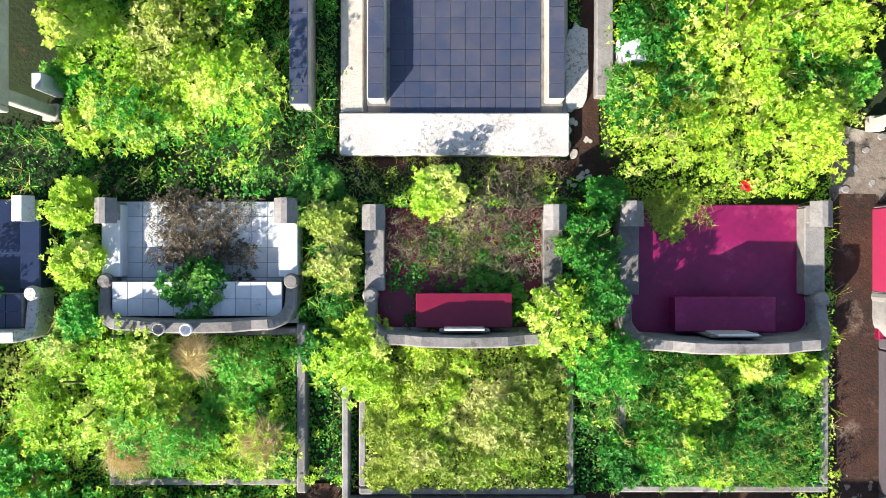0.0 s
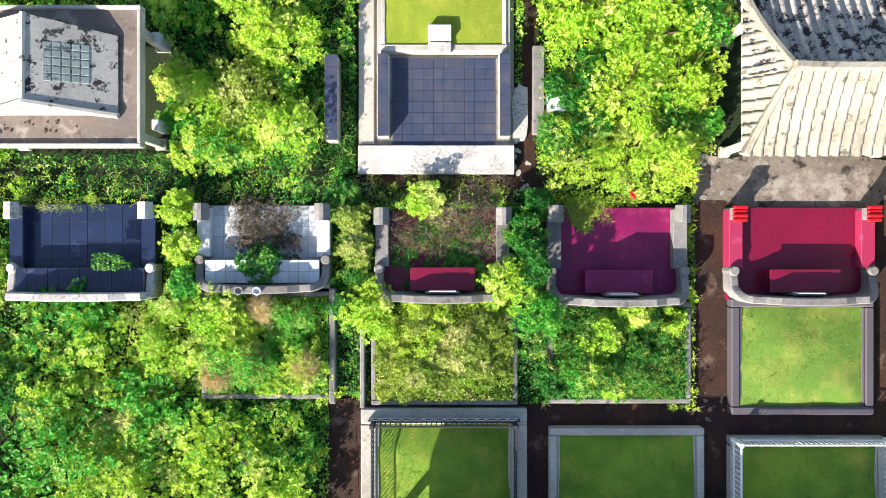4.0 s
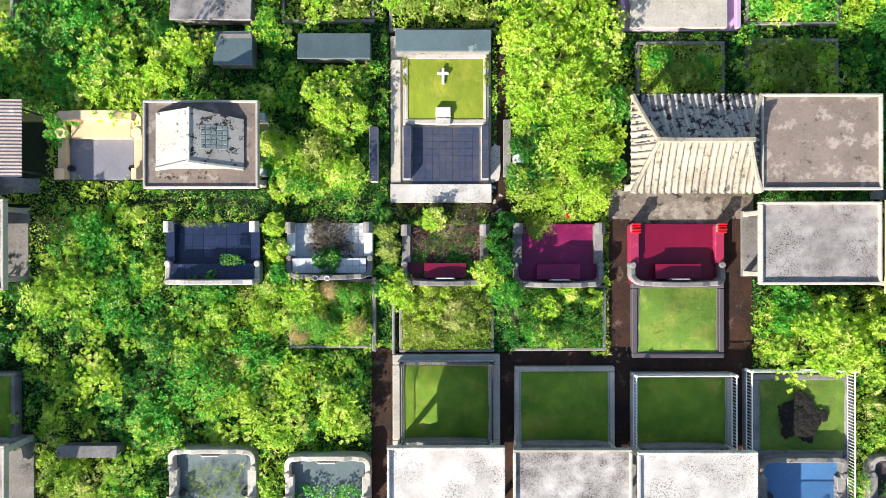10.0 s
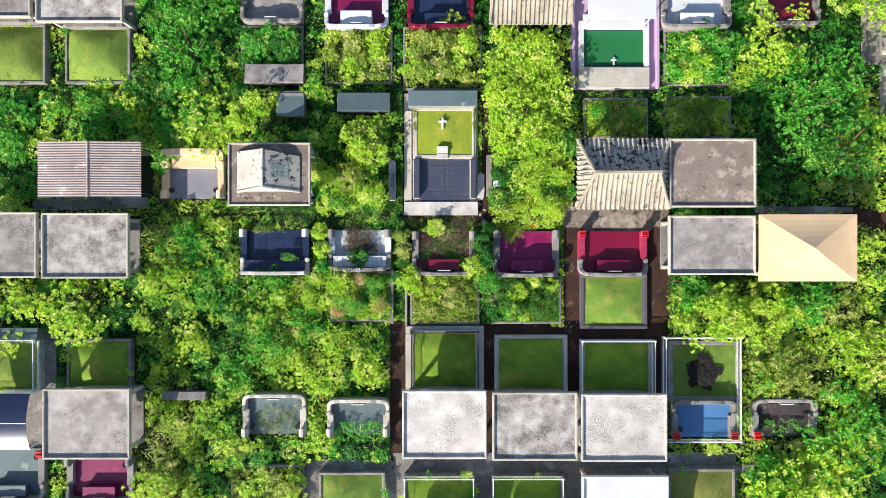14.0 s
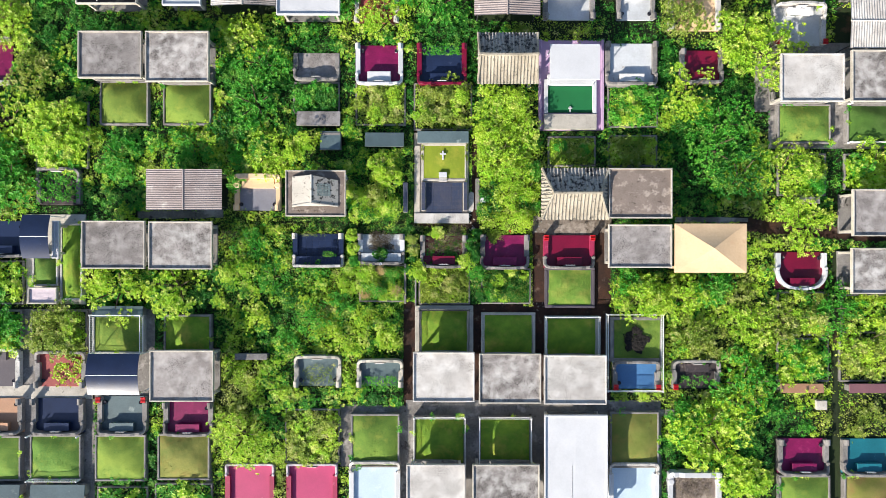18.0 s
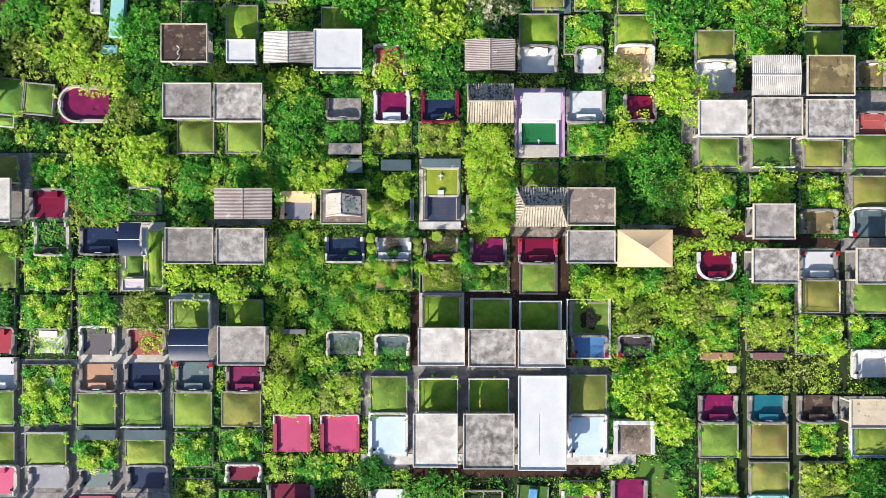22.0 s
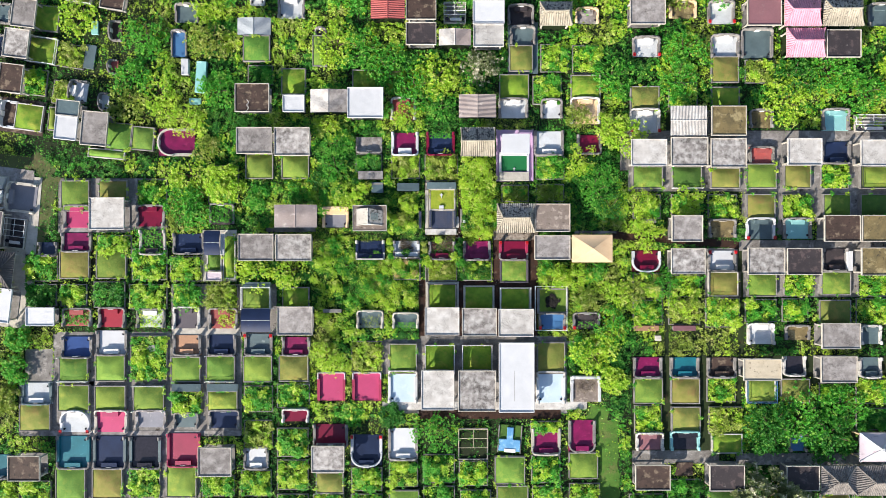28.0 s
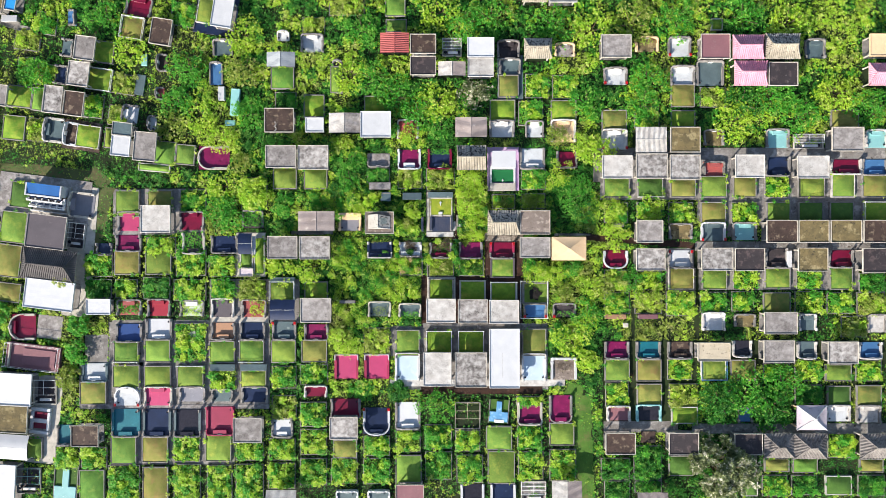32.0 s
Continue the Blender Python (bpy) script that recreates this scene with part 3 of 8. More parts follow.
def temple_roof(x, y, w, d, h=2.2, mat="old_tile", rz=0.0, rise=1.0, spacing=0.31, pieces=False, hip=0.16):
    """A tiled Chinese roof: tile rows down four slopes, ridge and hip ridges with upturned ends."""
    words = {"old_tile": "weathered cream", "grey_tile": "dark grey", "ash_tile": "ash-grey weathered", "mould_tile": "grey mould-stained", "pink_tile": "pink"}[mat]
    t = thing("temple_roof", x, y, 0, rz, f"{words} barrel-tiled temple roof with upturned ridges", "roof", "tiled temple roofs")
    hw, hd, rx = w / 2, d / 2, w / 2 - w * hip

    def z_at(px, py):
        u = min(1 - abs(py) / hd, (hw - abs(px)) / (hw - rx) if hw > rx else 1)
        u = max(0.0, min(1.0, u))
        return h + rise * (0.62 * u + 0.38 * u * u)

    for s in (-1, 1):
        nx = 24
        vs = [(-hw + w * i / nx, s * hd * (1 - j / 6), 0) for j in range(7) for i in range(nx + 1)]
        vs = [(px, py, z_at(px, py)) for px, py, _ in vs]
        fs = [(j * (nx + 1) + i, j * (nx + 1) + i + 1, (j + 1) * (nx + 1) + i + 1, (j + 1) * (nx + 1) + i) for j in range(6) for i in range(nx)]
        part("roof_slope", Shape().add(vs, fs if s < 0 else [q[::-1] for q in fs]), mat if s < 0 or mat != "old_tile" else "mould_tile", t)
    n = int(w / spacing)

    def row(path, r=0.075):
        sh, k = Shape(), 6
        ring = []
        if pieces:
            # barrel tiles that lap over one another down the slope
            n = max(2, round((Vector(path[-1]) - Vector(path[0])).length / 0.3))
            ends = [[tuple(Vector(path[0]).lerp(Vector(path[-1]), q)) for q in (i / n, (i + 1) / n)] for i in range(n)]
            lift = lambda q: (q[0], q[1], z_at(q[0], q[1]) + 0.01)
            for a, b in ends:
                part_row(sh, lift(a), lift(b), r * 0.8, r * 1.2, k)
            return sh
        for i, p in enumerate(path):
            a, b = Vector(path[max(0, i - 1)]), Vector(path[min(len(path) - 1, i + 1)])
            dr = (b - a).normalized()
            sd = Vector((dr.y, -dr.x, 0)).normalized()
            up = sd.cross(dr).normalized()
            if up.z < 0:
                up = -up
            ring += [tuple(Vector(p) + sd * r * math.cos(math.pi * q / k) + up * (r * math.sin(math.pi * q / k) - 0.01)) for q in range(k + 1)]
        m = k + 1
        fs = [(i * m + q, i * m + q + 1, i * m + m + q + 1, i * m + m + q) for i in range(len(path) - 1) for q in range(k)]
        return sh.add(ring, fs).add([ring[q] for q in range(m)], [tuple(range(m))])

    for i in range(n):
        px = -hw + (i + 0.5) * w / n
        for s in (-1, 1):
            top = 0.0 if abs(px) <= rx else hd * (1 - (hw - abs(px)) / (hw - rx))
            if hd - top < 0.15:
                continue
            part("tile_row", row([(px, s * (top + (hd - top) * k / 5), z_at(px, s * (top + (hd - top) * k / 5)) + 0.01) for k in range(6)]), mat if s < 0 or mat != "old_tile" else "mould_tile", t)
    ny = int(d / spacing)
    for s in (-1, 1):
        for j in range(ny):
            py = -hd + (j + 0.5) * d / ny
            u = 1 - abs(py) / hd
            x0 = hw - (hw - rx) * u
            if hw - x0 > 0.15:
                part("tile_row", row([(s * (x0 + (hw - x0) * k / 3), py, z_at(s * (x0 + (hw - x0) * k / 3), py) + 0.01) for k in range(4)]), mat, t)
        for q in (-1, 1):
            pts = [(s * (rx + (hw - rx) * k / 6), q * hd * k / 6) for k in range(7)]
            hs = [z_at(px * 0.99, py * 0.99) - h + 0.16 + 0.1 * (k / 6) ** 4 for k, (px, py) in enumerate(pts)]
            part("hip_ridge", Shape().sweep(pts, hs, 0.16, h - 0.02), mat, t)
    part("ridge", Shape().sweep([(-rx - 0.1 + (2 * rx + 0.2) * i / 8, 0) for i in range(9)], [rise + 0.16 + 0.12 * abs(i / 4 - 1) ** 3 for i in range(9)], 0.2, h), mat, t)
    part("eaves", Shape().box(0, 0, h - 0.13, w - 0.02, d - 0.02, 0.11), "plaster", t)
    for sx in (-1, 1):
        for sy in (-1, 1):
            pillar(t, sx * (hw - 0.45), sy * (hd - 0.4), 0, h - 0.14, 0.2)
    clear(x, y, w - 0.3, d - 0.3, rz)
    return t


def hip_roof(x, y, w, d, h=2.2, mat="tan", rise=0.7, rz=0.0):
    """A smooth four-sided pavilion roof."""
    t = thing("hipped_pavilion", x, y, 0, rz, f"{ROOF_WORDS[mat]} four-sided pavilion roof over a grave", "pavilion")
    hw, hd = w / 2, d / 2
    base = [(-hw, -hd, h), (hw, -hd, h), (hw, hd, h), (-hw, hd, h)]
    for i in range(4):
        a, b = Vector(base[i]), Vector(base[(i + 1) % 4])
        vs, n = [], 6
        for k in range(n + 1):
            u = k / n
            zz = h + rise * (0.55 * u + 0.45 * u * u)
            for q in (a, b):
                vs.append((q.x * (1 - u), q.y * (1 - u), zz))
        part("roof_slope", Shape().add(vs, [(2 * k, 2 * k + 1, 2 * k + 3, 2 * k + 2) for k in range(n)]), mat, t)
    part("eaves_slab", Shape().box(0, 0, h - 0.1, w, d, 0.098), mat, t)
    if mat == "lilac":
        for sx in (-1, 1):
            for sy in (-1, 1):
                part("hip_rib", Shape().sweep([(sx * hw * (1 - u), sy * hd * (1 - u)) for u in (0, 0.33, 0.67, 0.97)], [rise * (0.55 * u + 0.45 * u * u) + 0.1 + 0.12 * (u == 0) for u in (0, 0.33, 0.67, 0.97)], 0.13, h), "white", t)
        box("finial", "white", t, 0, 0, h + rise - 0.02, 0.4, 0.4, 0.3)
        for k in range(1, 12):
            box("eaves_tile", "dusk", t, -hw - 0.03, -hd + k * d / 12, h - 0.06, 0.12, d / 24, 0.1)
    for sx in (-1, 1):
        for sy in (-1, 1):
            pillar(t, sx * (hw - 0.4), sy * (hd - 0.4), 0, h - 0.11, 0.2, "tan")
    clear(x, y, w - 0.3, d - 0.3, rz)
    return t


def lean_slab(x, y, w, d, h=0.9, mat="slate", rz=0.0, tilt=-8.0):
    """A plain headstone wall with a broad sloping coping."""
    t = thing("headstone_slab", x, y, 0, rz, f"plain {'white' if mat == 'white' else 'grey'} headstone wall with a broad sloping coping", "headstone", "plain headstones")
    box("wall", "wall", t, 0, 0, 0, w - 0.1, d - 0.25 if d > 0.5 else d * 0.7, h)
    c = box("coping", mat, t, 0, 0, h - 0.02, w, d, 0.08)
    c.rotation_euler.x = radians(tilt)
    clear(x, y, w, d, rz)
    return t


def curved_canopy(x, y, w, d, h=2.0, mat="navy", rz=0.0):
    """A curved sheet canopy on thin posts."""
    t = thing("curved_canopy", x, y, 0, rz, "navy blue curved sheet canopy on white posts", "canopy")
    n = 12
    vs = []
    for k in range(n + 1):
        u = k / n
        for s in (-1, 1):
            vs.append((s * w / 2, -d / 2 + d * u, h + 0.35 * math.sin(math.pi * u)))
    fs = [(2 * k, 2 * k + 1, 2 * k + 3, 2 * k + 2) for k in range(n)]
    part("sheet", Shape().add(vs, fs).add([(a, b, c - 0.02) for a, b, c in vs], [q[::-1] for q in fs]), mat, t, "", True)
    part("seam", Shape().box(0, 0, 0, w, 0.05, 0.03), "metal_white", t, at=(0, 0, h + 0.345))
    for sx in (-1, 1):
        for sy in (-1, 1):
            box("post", "metal_white", t, sx * (w / 2 - 0.1), sy * (d / 2 - 0.1), 0, 0.07, 0.07, h)
    clear(x, y, w, d, rz)
    return t


def platform(x, y, w, d, h=0.12, mat="path_concrete", rz=0.0, name="paved_plot", label="weathered concrete paving round the graves"):
    t = part(name, Shape().box(0, 0, 0, w, d, h, 0.02), mat)
    t.matrix_world = pose(x, y, 0, 0, 0, rz)
    tagged(t, label, "paving", kind="structure")
    clear(x, y, w, d, rz)
    return t


# ---- plants ----
def leaf_mesh(name, pts, nrm, size, mat, rng, long=1.7, plain=False, axis=None):
    """Folded leaves at points, facing roughly along nrm."""
    n = len(pts)
    nrm = nrm / np.linalg.norm(nrm, axis=1, keepdims=True) + rng.normal(0, 0.38 if np.mean(size) < 0.07 else 0.2, (n, 3))
    nrm[:, 2] = np.abs(nrm[:, 2]) + 0.05
    nrm /= np.linalg.norm(nrm, axis=1, keepdims=True)
    ref = rng.normal(0, 1, (n, 3))
    a = np.cross(nrm, ref) if axis is None else axis + ref * 0.45
    a /= np.linalg.norm(a, axis=1, keepdims=True) + 1e-9
    b = np.cross(nrm, a)
    s = (size * rng.uniform(0.65, 1.35, n))[:, None]
    v = np.empty((n, 4, 3))
    v[:, 0] = pts - a * s * long / 2
    v[:, 1] = pts + b * s * 0.5 + nrm * s * 0.14
    v[:, 2] = pts + a * s * long / 2 - nrm * s * 0.15
    v[:, 3] = pts - b * s * 0.5 + nrm * s * 0.14
    k = 4
    if plain:
        v = np.stack([(v[:, 0] + v[:, 1]) / 2 + b * s * 0.35, v[:, 2], (v[:, 0] + v[:, 3]) / 2 - b * s * 0.35], 1)
        k = 3
    me = bpy.data.meshes.new(name)
    me.vertices.add(k * n)
    me.vertices.foreach_set("co", v.reshape(-1).astype(np.float32))
    me.loops.add(k * n)
    me.loops.foreach_set("vertex_index", np.arange(k * n, dtype=np.int32))
    me.polygons.add(n)
    me.polygons.foreach_set("loop_start", np.arange(0, k * n, k, dtype=np.int32))
    me.materials.append(MATS[mat])
    me.update(calc_edges=True)
    return me


def tufts(name, ctr, nrm, rad, per, width, mat, rng, quad=False, spread=0.75):
    """Rosettes of leaves that spring from centres; plain three-cornered leaves, or folded four-cornered ones."""
    n = len(ctr) * per
    c = np.repeat(ctr, per, 0)
    d = np.repeat(nrm, per, 0) * 0.8 + rng.normal(0, spread, (n, 3))
    d[:, 2] = np.abs(d[:, 2]) + 0.05
    d /= np.linalg.norm(d, axis=1, keepdims=True)
    ln = (rad * rng.uniform(0.55, 1.25, n) * np.repeat(rng.uniform(0.7, 1.3, len(ctr)), per))[:, None]
    base, tip = c + d * ln * 0.12, c + d * ln
    tip[:, 2] -= ln[:, 0] * 0.2
    side = np.cross(d, rng.normal(0, 1, (n, 3)) + np.array([0, 0, 1.5]))
    side /= np.linalg.norm(side, axis=1, keepdims=True) + 1e-9
    side *= width / 2 * rng.uniform(0.7, 1.3, (n, 1))
    mid = (base + tip) / 2
    mid[:, 2] += ln[:, 0] * 0.1
    v = np.stack([base, mid + side, tip, mid - side], 1) if quad else np.stack([base + side * 0.9, tip, base - side * 0.9], 1)
    k = v.shape[1]
    me = bpy.data.meshes.new(name)
    me.vertices.add(k * n)
    me.vertices.foreach_set("co", v.reshape(-1).astype(np.float32))
    me.loops.add(k * n)
    me.loops.foreach_set("vertex_index", np.arange(k * n, dtype=np.int32))
    me.polygons.add(n)
    me.polygons.foreach_set("loop_start", np.arange(0, k * n, k, dtype=np.int32))
    me.materials.append(MATS[mat])
    me.update(calc_edges=True)
    return me


def sprigs(rng, tips, out, per, reach):
    """Leaves that spread from shoot tips: places, facing and pointing directions, and the shoot that each belongs to."""
    n = len(tips) * per
    own = np.repeat(np.arange(len(tips)), per)
    a = rng.uniform(0, math.tau, len(tips))[own] + np.tile(np.arange(per), len(tips)) * 2.4
    rise = rng.uniform(-0.1, 0.75, n) if reach < 0.14 else rng.uniform(-0.1, 0.42, n)
    ax = np.stack([np.cos(a), np.sin(a), rise], 1) + out[own] * 0.45
    ax /= np.linalg.norm(ax, axis=1, keepdims=True)
    nr = np.array([0, 0, 1.0]) - ax * ax[:, 2:] + 0.25 * out[own]
    pts = tips[own] + ax * (reach * rng.uniform(0.35, 0.75, n) * rng.uniform(0.75, 1.3, len(tips))[own])[:, None]
    return pts, nr, ax, own


def crown_points(rng, n, r, h, clumps, reach, per=8):
    """Leaves in sprigs on the shells of several uneven clumps: places, facing and pointing directions."""
    pts, nrm = [], []
    m = n // (clumps * per)
    for k in range(clumps):
        a, q = rng.uniform(0, math.tau), math.sqrt(rng.uniform(0, 1)) * 0.85 * r
        cr = r * rng.uniform(0.16, 0.4)
        c = np.array([q * math.cos(a), q * math.sin(a), h * rng.uniform(0.3, 0.85) * (1.1 - 0.45 * q / r)])
        d = rng.normal(0, 1, (m, 3))
        d[:, 2] = np.abs(d[:, 2]) * 1.1 - 0.25
        d /= np.linalg.norm(d, axis=1, keepdims=True)
        rad = cr * rng.uniform(0.55, 1.2, (m, 1)) * (1 + 0.3 * np.sin(5 * d[:, :1] + k) * np.cos(4 * d[:, 1:2]))
        pts.append(c + d * rad * np.array([1, 1, min(1.15, h / r * 0.9)]))
        nrm.append(d + np.array([0, 0, 0.25]))
    p = np.concatenate(pts)
    p[:, 2] = np.maximum(p[:, 2], 0.05)
    return sprigs(rng, p, np.concatenate(nrm), per, reach)[:3]


SHRUBS = {}


def shrub(x, y, r, h, leaf="leaf_lime", leaf_size=0.12, count=500, name="shrub", words=""):
    """A shrub or small tree: tapered stems and a crown of separate leaves."""
    key = (leaf, round(leaf_size / r, 2), count, round(h / r, 1))
    if key not in SHRUBS:
        rng = np.random.default_rng(len(SHRUBS) + 5)
        p, nr, ax = crown_points(rng, int(count * 0.8), 1.05, h / r * 0.85, 26, 2.1 * leaf_size / r)
        stems = Shape()
        for k in range(5):
            a = math.tau * k / 5 + 0.4
            q = 0.55
            path = [Vector((0.04 * math.cos(a), 0.04 * math.sin(a), 0)), Vector((0.2 * math.cos(a), 0.2 * math.sin(a), 0.3 * h / r)), Vector((q * math.cos(a), q * math.sin(a), 0.72 * h / r))]
            for i in range(2):
                u, v2 = path[i], path[i + 1]
                ra, rb = 0.045 - 0.018 * i, 0.027 - 0.015 * i
                vs = [tuple(u + Vector((ra * math.cos(math.tau * j / 6), ra * math.sin(math.tau * j / 6), 0))) for j in range(6)] + [tuple(v2 + Vector((rb * math.cos(math.tau * j / 6), rb * math.sin(math.tau * j / 6), 0))) for j in range(6)]
                stems.add(vs, [(j, (j + 1) % 6, 6 + (j + 1) % 6, 6 + j) for j in range(6)])
        SHRUBS[key] = (leaf_mesh("crown", p, nr, np.full(len(p), 1.22 * leaf_size / r), leaf, rng, 1.9, True, ax), stems.mesh("stems", "bark"))
    words = words or {"leaf_lime": "bright yellow-green", "leaf_mid": "leafy mid-green", "leaf_deep": "dense deep green", "leaf_olive": "olive-brown scrubby", "leaf_dry": "dry straw-brown", "leaf_silver": "pale grey-green", "leaf_husk": "withered grey-brown"}[leaf] + f" {name} growing wild among the graves"
    t = thing(name, x, y, 0, random.uniform(0, 360), words, name, "wild shrubs" if name == "shrub" else "")
    t.scale = (r, r, r)
    part("branching_stem", SHRUBS[key][1], "bark", t)
    part("crown", SHRUBS[key][0], leaf, t)
    return t


def clump_leaves(rng, cx, cy, z, r, h, dens, size, per=8):
    """Sprigs of leaves on uneven domes: places, facing and pointing directions, and the dome and the shoot that each leaf belongs to."""
    own = np.repeat(np.arange(len(cx)), rng.poisson(dens / per * math.pi * r * r))
    n = len(own)
    a = rng.uniform(0, math.tau, n)
    q = np.sqrt(rng.random(n))
    ph, lobes = rng.uniform(0, math.tau, len(cx)), rng.integers(3, 6, len(cx))
    edge = 1 + 0.36 * np.sin(lobes[own] * a + ph[own])
    up = np.sqrt(np.maximum(1 - q * q, 0.02))
    rr = r[own] * edge
    tips = np.stack([cx[own] + q * rr * np.cos(a), cy[own] + q * rr * np.sin(a), z[own] + 0.03 + h[own] * up * (0.3 + 0.85 * rng.random(n) ** 0.6)], 1)
    out = np.stack([q * np.cos(a), q * np.sin(a), 0.2 + 0.4 * up], 1)
    pts, nr, ax, shoot = sprigs(rng, tips, out, per, 2.0 * size)
    return pts, nr, ax, own[shoot], shoot


def undergrowth():
    """Waist-high weeds over everything that is not built on or paved: leaf size and density follow the distance from the middle."""
    res = 0.2
    nx, ny = int(190 / res), int(116 / res)
    gx, gy = np.meshgrid(-95 + (np.arange(nx) + 0.5) * res, -58 + (np.arange(ny) + 0.5) * res)
    free = np.ones((ny, nx))
    for x, y, hw, hd, a, amount in CLEAR:
        i0, i1 = int((x - hw - hd + 95) / res) - 1, int((x + hw + hd + 95) / res) + 2
        j0, j1 = int((y - hw - hd + 58) / res) - 1, int((y + hw + hd + 58) / res) + 2
        i0, j0 = max(i0, 0), max(j0, 0)
        sx, sy = gx[j0:j1, i0:i1] - x, gy[j0:j1, i0:i1] - y
        u, v = sx * math.cos(a) + sy * math.sin(a), -sx * math.sin(a) + sy * math.cos(a)
        inside = (np.abs(u) < hw) & (np.abs(v) < hd)
        free[j0:j1, i0:i1] = np.where(inside, np.minimum(free[j0:j1, i0:i1], 1 - amount), free[j0:j1, i0:i1])
    # height: smooth random mounds at two sizes, and on them thousands of separate clumps
    rng = np.random.default_rng(11)

    def bumps(step):
        cx, cy = int(190 / step) + 3, int(116 / step) + 3
        g = rng.uniform(0, 1, (cy, cx))
        fx, fy = (gx + 95) / step, (gy + 58) / step
        i, j = fx.astype(int), fy.astype(int)
        u, v = fx - i, fy - j
        u, v = u * u * (3 - 2 * u), v * v * (3 - 2 * v)
        return (g[j, i] * (1 - u) + g[j, i + 1] * u) * (1 - v) + (g[j + 1, i] * (1 - u) + g[j + 1, i + 1] * u) * v

    far = np.clip(np.maximum(np.abs(gx) / 9.6, np.abs(gy) / 5.6) - 1.5, 0, 1)
    hgt = 0.04 + 0.3 * bumps(5.5) ** 1.5 + 0.55 * bumps(1.9) ** 2
    kind = bumps(6.5) * 0.5 + bumps(2.3) * 0.5
    kind = 0.5 + (kind - 0.5) * (1 + 0.4 * far)
    # deeper green growth to the south-east: darker leaf classes put that corner's shade into colour
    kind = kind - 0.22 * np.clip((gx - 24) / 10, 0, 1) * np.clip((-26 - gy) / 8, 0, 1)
    kind = kind - 0.09 * np.clip((np.maximum(np.abs(gx) / 9.6, np.abs(gy) / 5.6) - 1.8), 0, 1)
    kind = kind + 0.07 * np.clip((gy - 22) / 8, 0, 1) + 0.06 * np.clip((gx - 22) / 5, 0, 1) * (np.abs(gy + 6) < 14)
    near = free.copy()
    for _ in range(2):
        near = np.minimum(near, np.minimum(np.minimum(np.roll(near, 1, 0), np.roll(near, -1, 0)), np.minimum(np.roll(near, 1, 1), np.roll(near, -1, 1))))
    ring = np.maximum(np.abs(gx) / 9.6, np.abs(gy) / 5.6)
    names = ("leaf_deep", "leaf_mid", "leaf_lime", "leaf_olive")
    for lo, hi, size, dens, grow, cover in ((0, 1, 0.04, 1080, 1.0, 1.6), (1, 2.0, 0.056, 500, 1.0, 1.7), (2.0, 3.6, 0.088, 165, 1.1, 1.6), (3.6, 8.4, 0.13, 58, 1.15, 1.6)):
        cell = (ring >= lo) & (ring < hi) & (free > 0.01)
        jj, ii = np.nonzero(cell)
        n = rng.poisson(cover / (0.42 * grow * grow) * res * res * free[jj, ii])
        jj, ii = np.repeat(jj, n), np.repeat(ii, n)
        m = len(jj)
        cx = gx[jj, ii] + rng.uniform(-res / 2, res / 2, m)
        cy = gy[jj, ii] + rng.uniform(-res / 2, res / 2, m)
        r = grow * np.clip(rng.lognormal(-1.15, 0.38, m), 0.15, 0.75) * (0.55 + 0.45 * near[jj, ii])
        h = r * rng.uniform(0.5, 1.5, m) * (1.0 if lo < 2 else 0.62)
        z = hgt[jj, ii] * rng.uniform(0.3, 1.0, m) * (0.5 + 0.5 * near[jj, ii])
        # taller clumps lighter, low ones darker: light and shade by leaf colour
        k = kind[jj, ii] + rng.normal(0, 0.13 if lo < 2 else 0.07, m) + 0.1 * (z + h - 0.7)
        pts, nr, ax, own, shoot = clump_leaves(rng, cx, cy, z, r, h, dens, size)
        fi = np.clip(((pts[:, 0] + 95) / res).astype(int), 0, nx - 1)
        fj = np.clip(((pts[:, 1] + 58) / res).astype(int), 0, ny - 1)
        ok = free[fj, fi] + 0.12 > rng.random(len(pts))
        pts, nr, ax, own, shoot = pts[ok], nr[ok], ax[ok], own[ok], shoot[ok]
        fresh = rng.normal(0, 0.1 if lo < 2 else 0.035, shoot.max() + 1)
        # a low carpet under the clumps, its shade there put into darker leaf classes
        gj, gi = np.nonzero(cell)
        gn = rng.poisson((0.62 if lo < 1 else 0.46 if lo < 2 else 0.6) * dens * res * res * free[gj, gi])
        gj, gi = np.repeat(gj, gn), np.repeat(gi, gn)
        g = len(gj)
        pts = np.concatenate([pts, np.stack([gx[gj, gi] + rng.uniform(-res / 2, res / 2, g), gy[gj, gi] + rng.uniform(-res / 2, res / 2, g), 0.04 + 0.6 * hgt[gj, gi] * rng.random(g)], 1)])
        nr = np.concatenate([nr, np.tile((0.0, 0.0, 1.0), (g, 1)) + rng.normal(0, 0.2, (g, 3))])
        ax = np.concatenate([ax, rng.normal(0, 1, (g, 3))])
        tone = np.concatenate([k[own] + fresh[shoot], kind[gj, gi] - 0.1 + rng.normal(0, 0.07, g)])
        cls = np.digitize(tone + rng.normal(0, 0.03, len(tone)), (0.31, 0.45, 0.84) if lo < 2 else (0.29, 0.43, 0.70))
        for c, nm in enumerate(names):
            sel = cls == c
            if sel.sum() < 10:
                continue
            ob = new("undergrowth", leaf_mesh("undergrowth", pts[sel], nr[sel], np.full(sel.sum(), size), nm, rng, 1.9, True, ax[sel]))
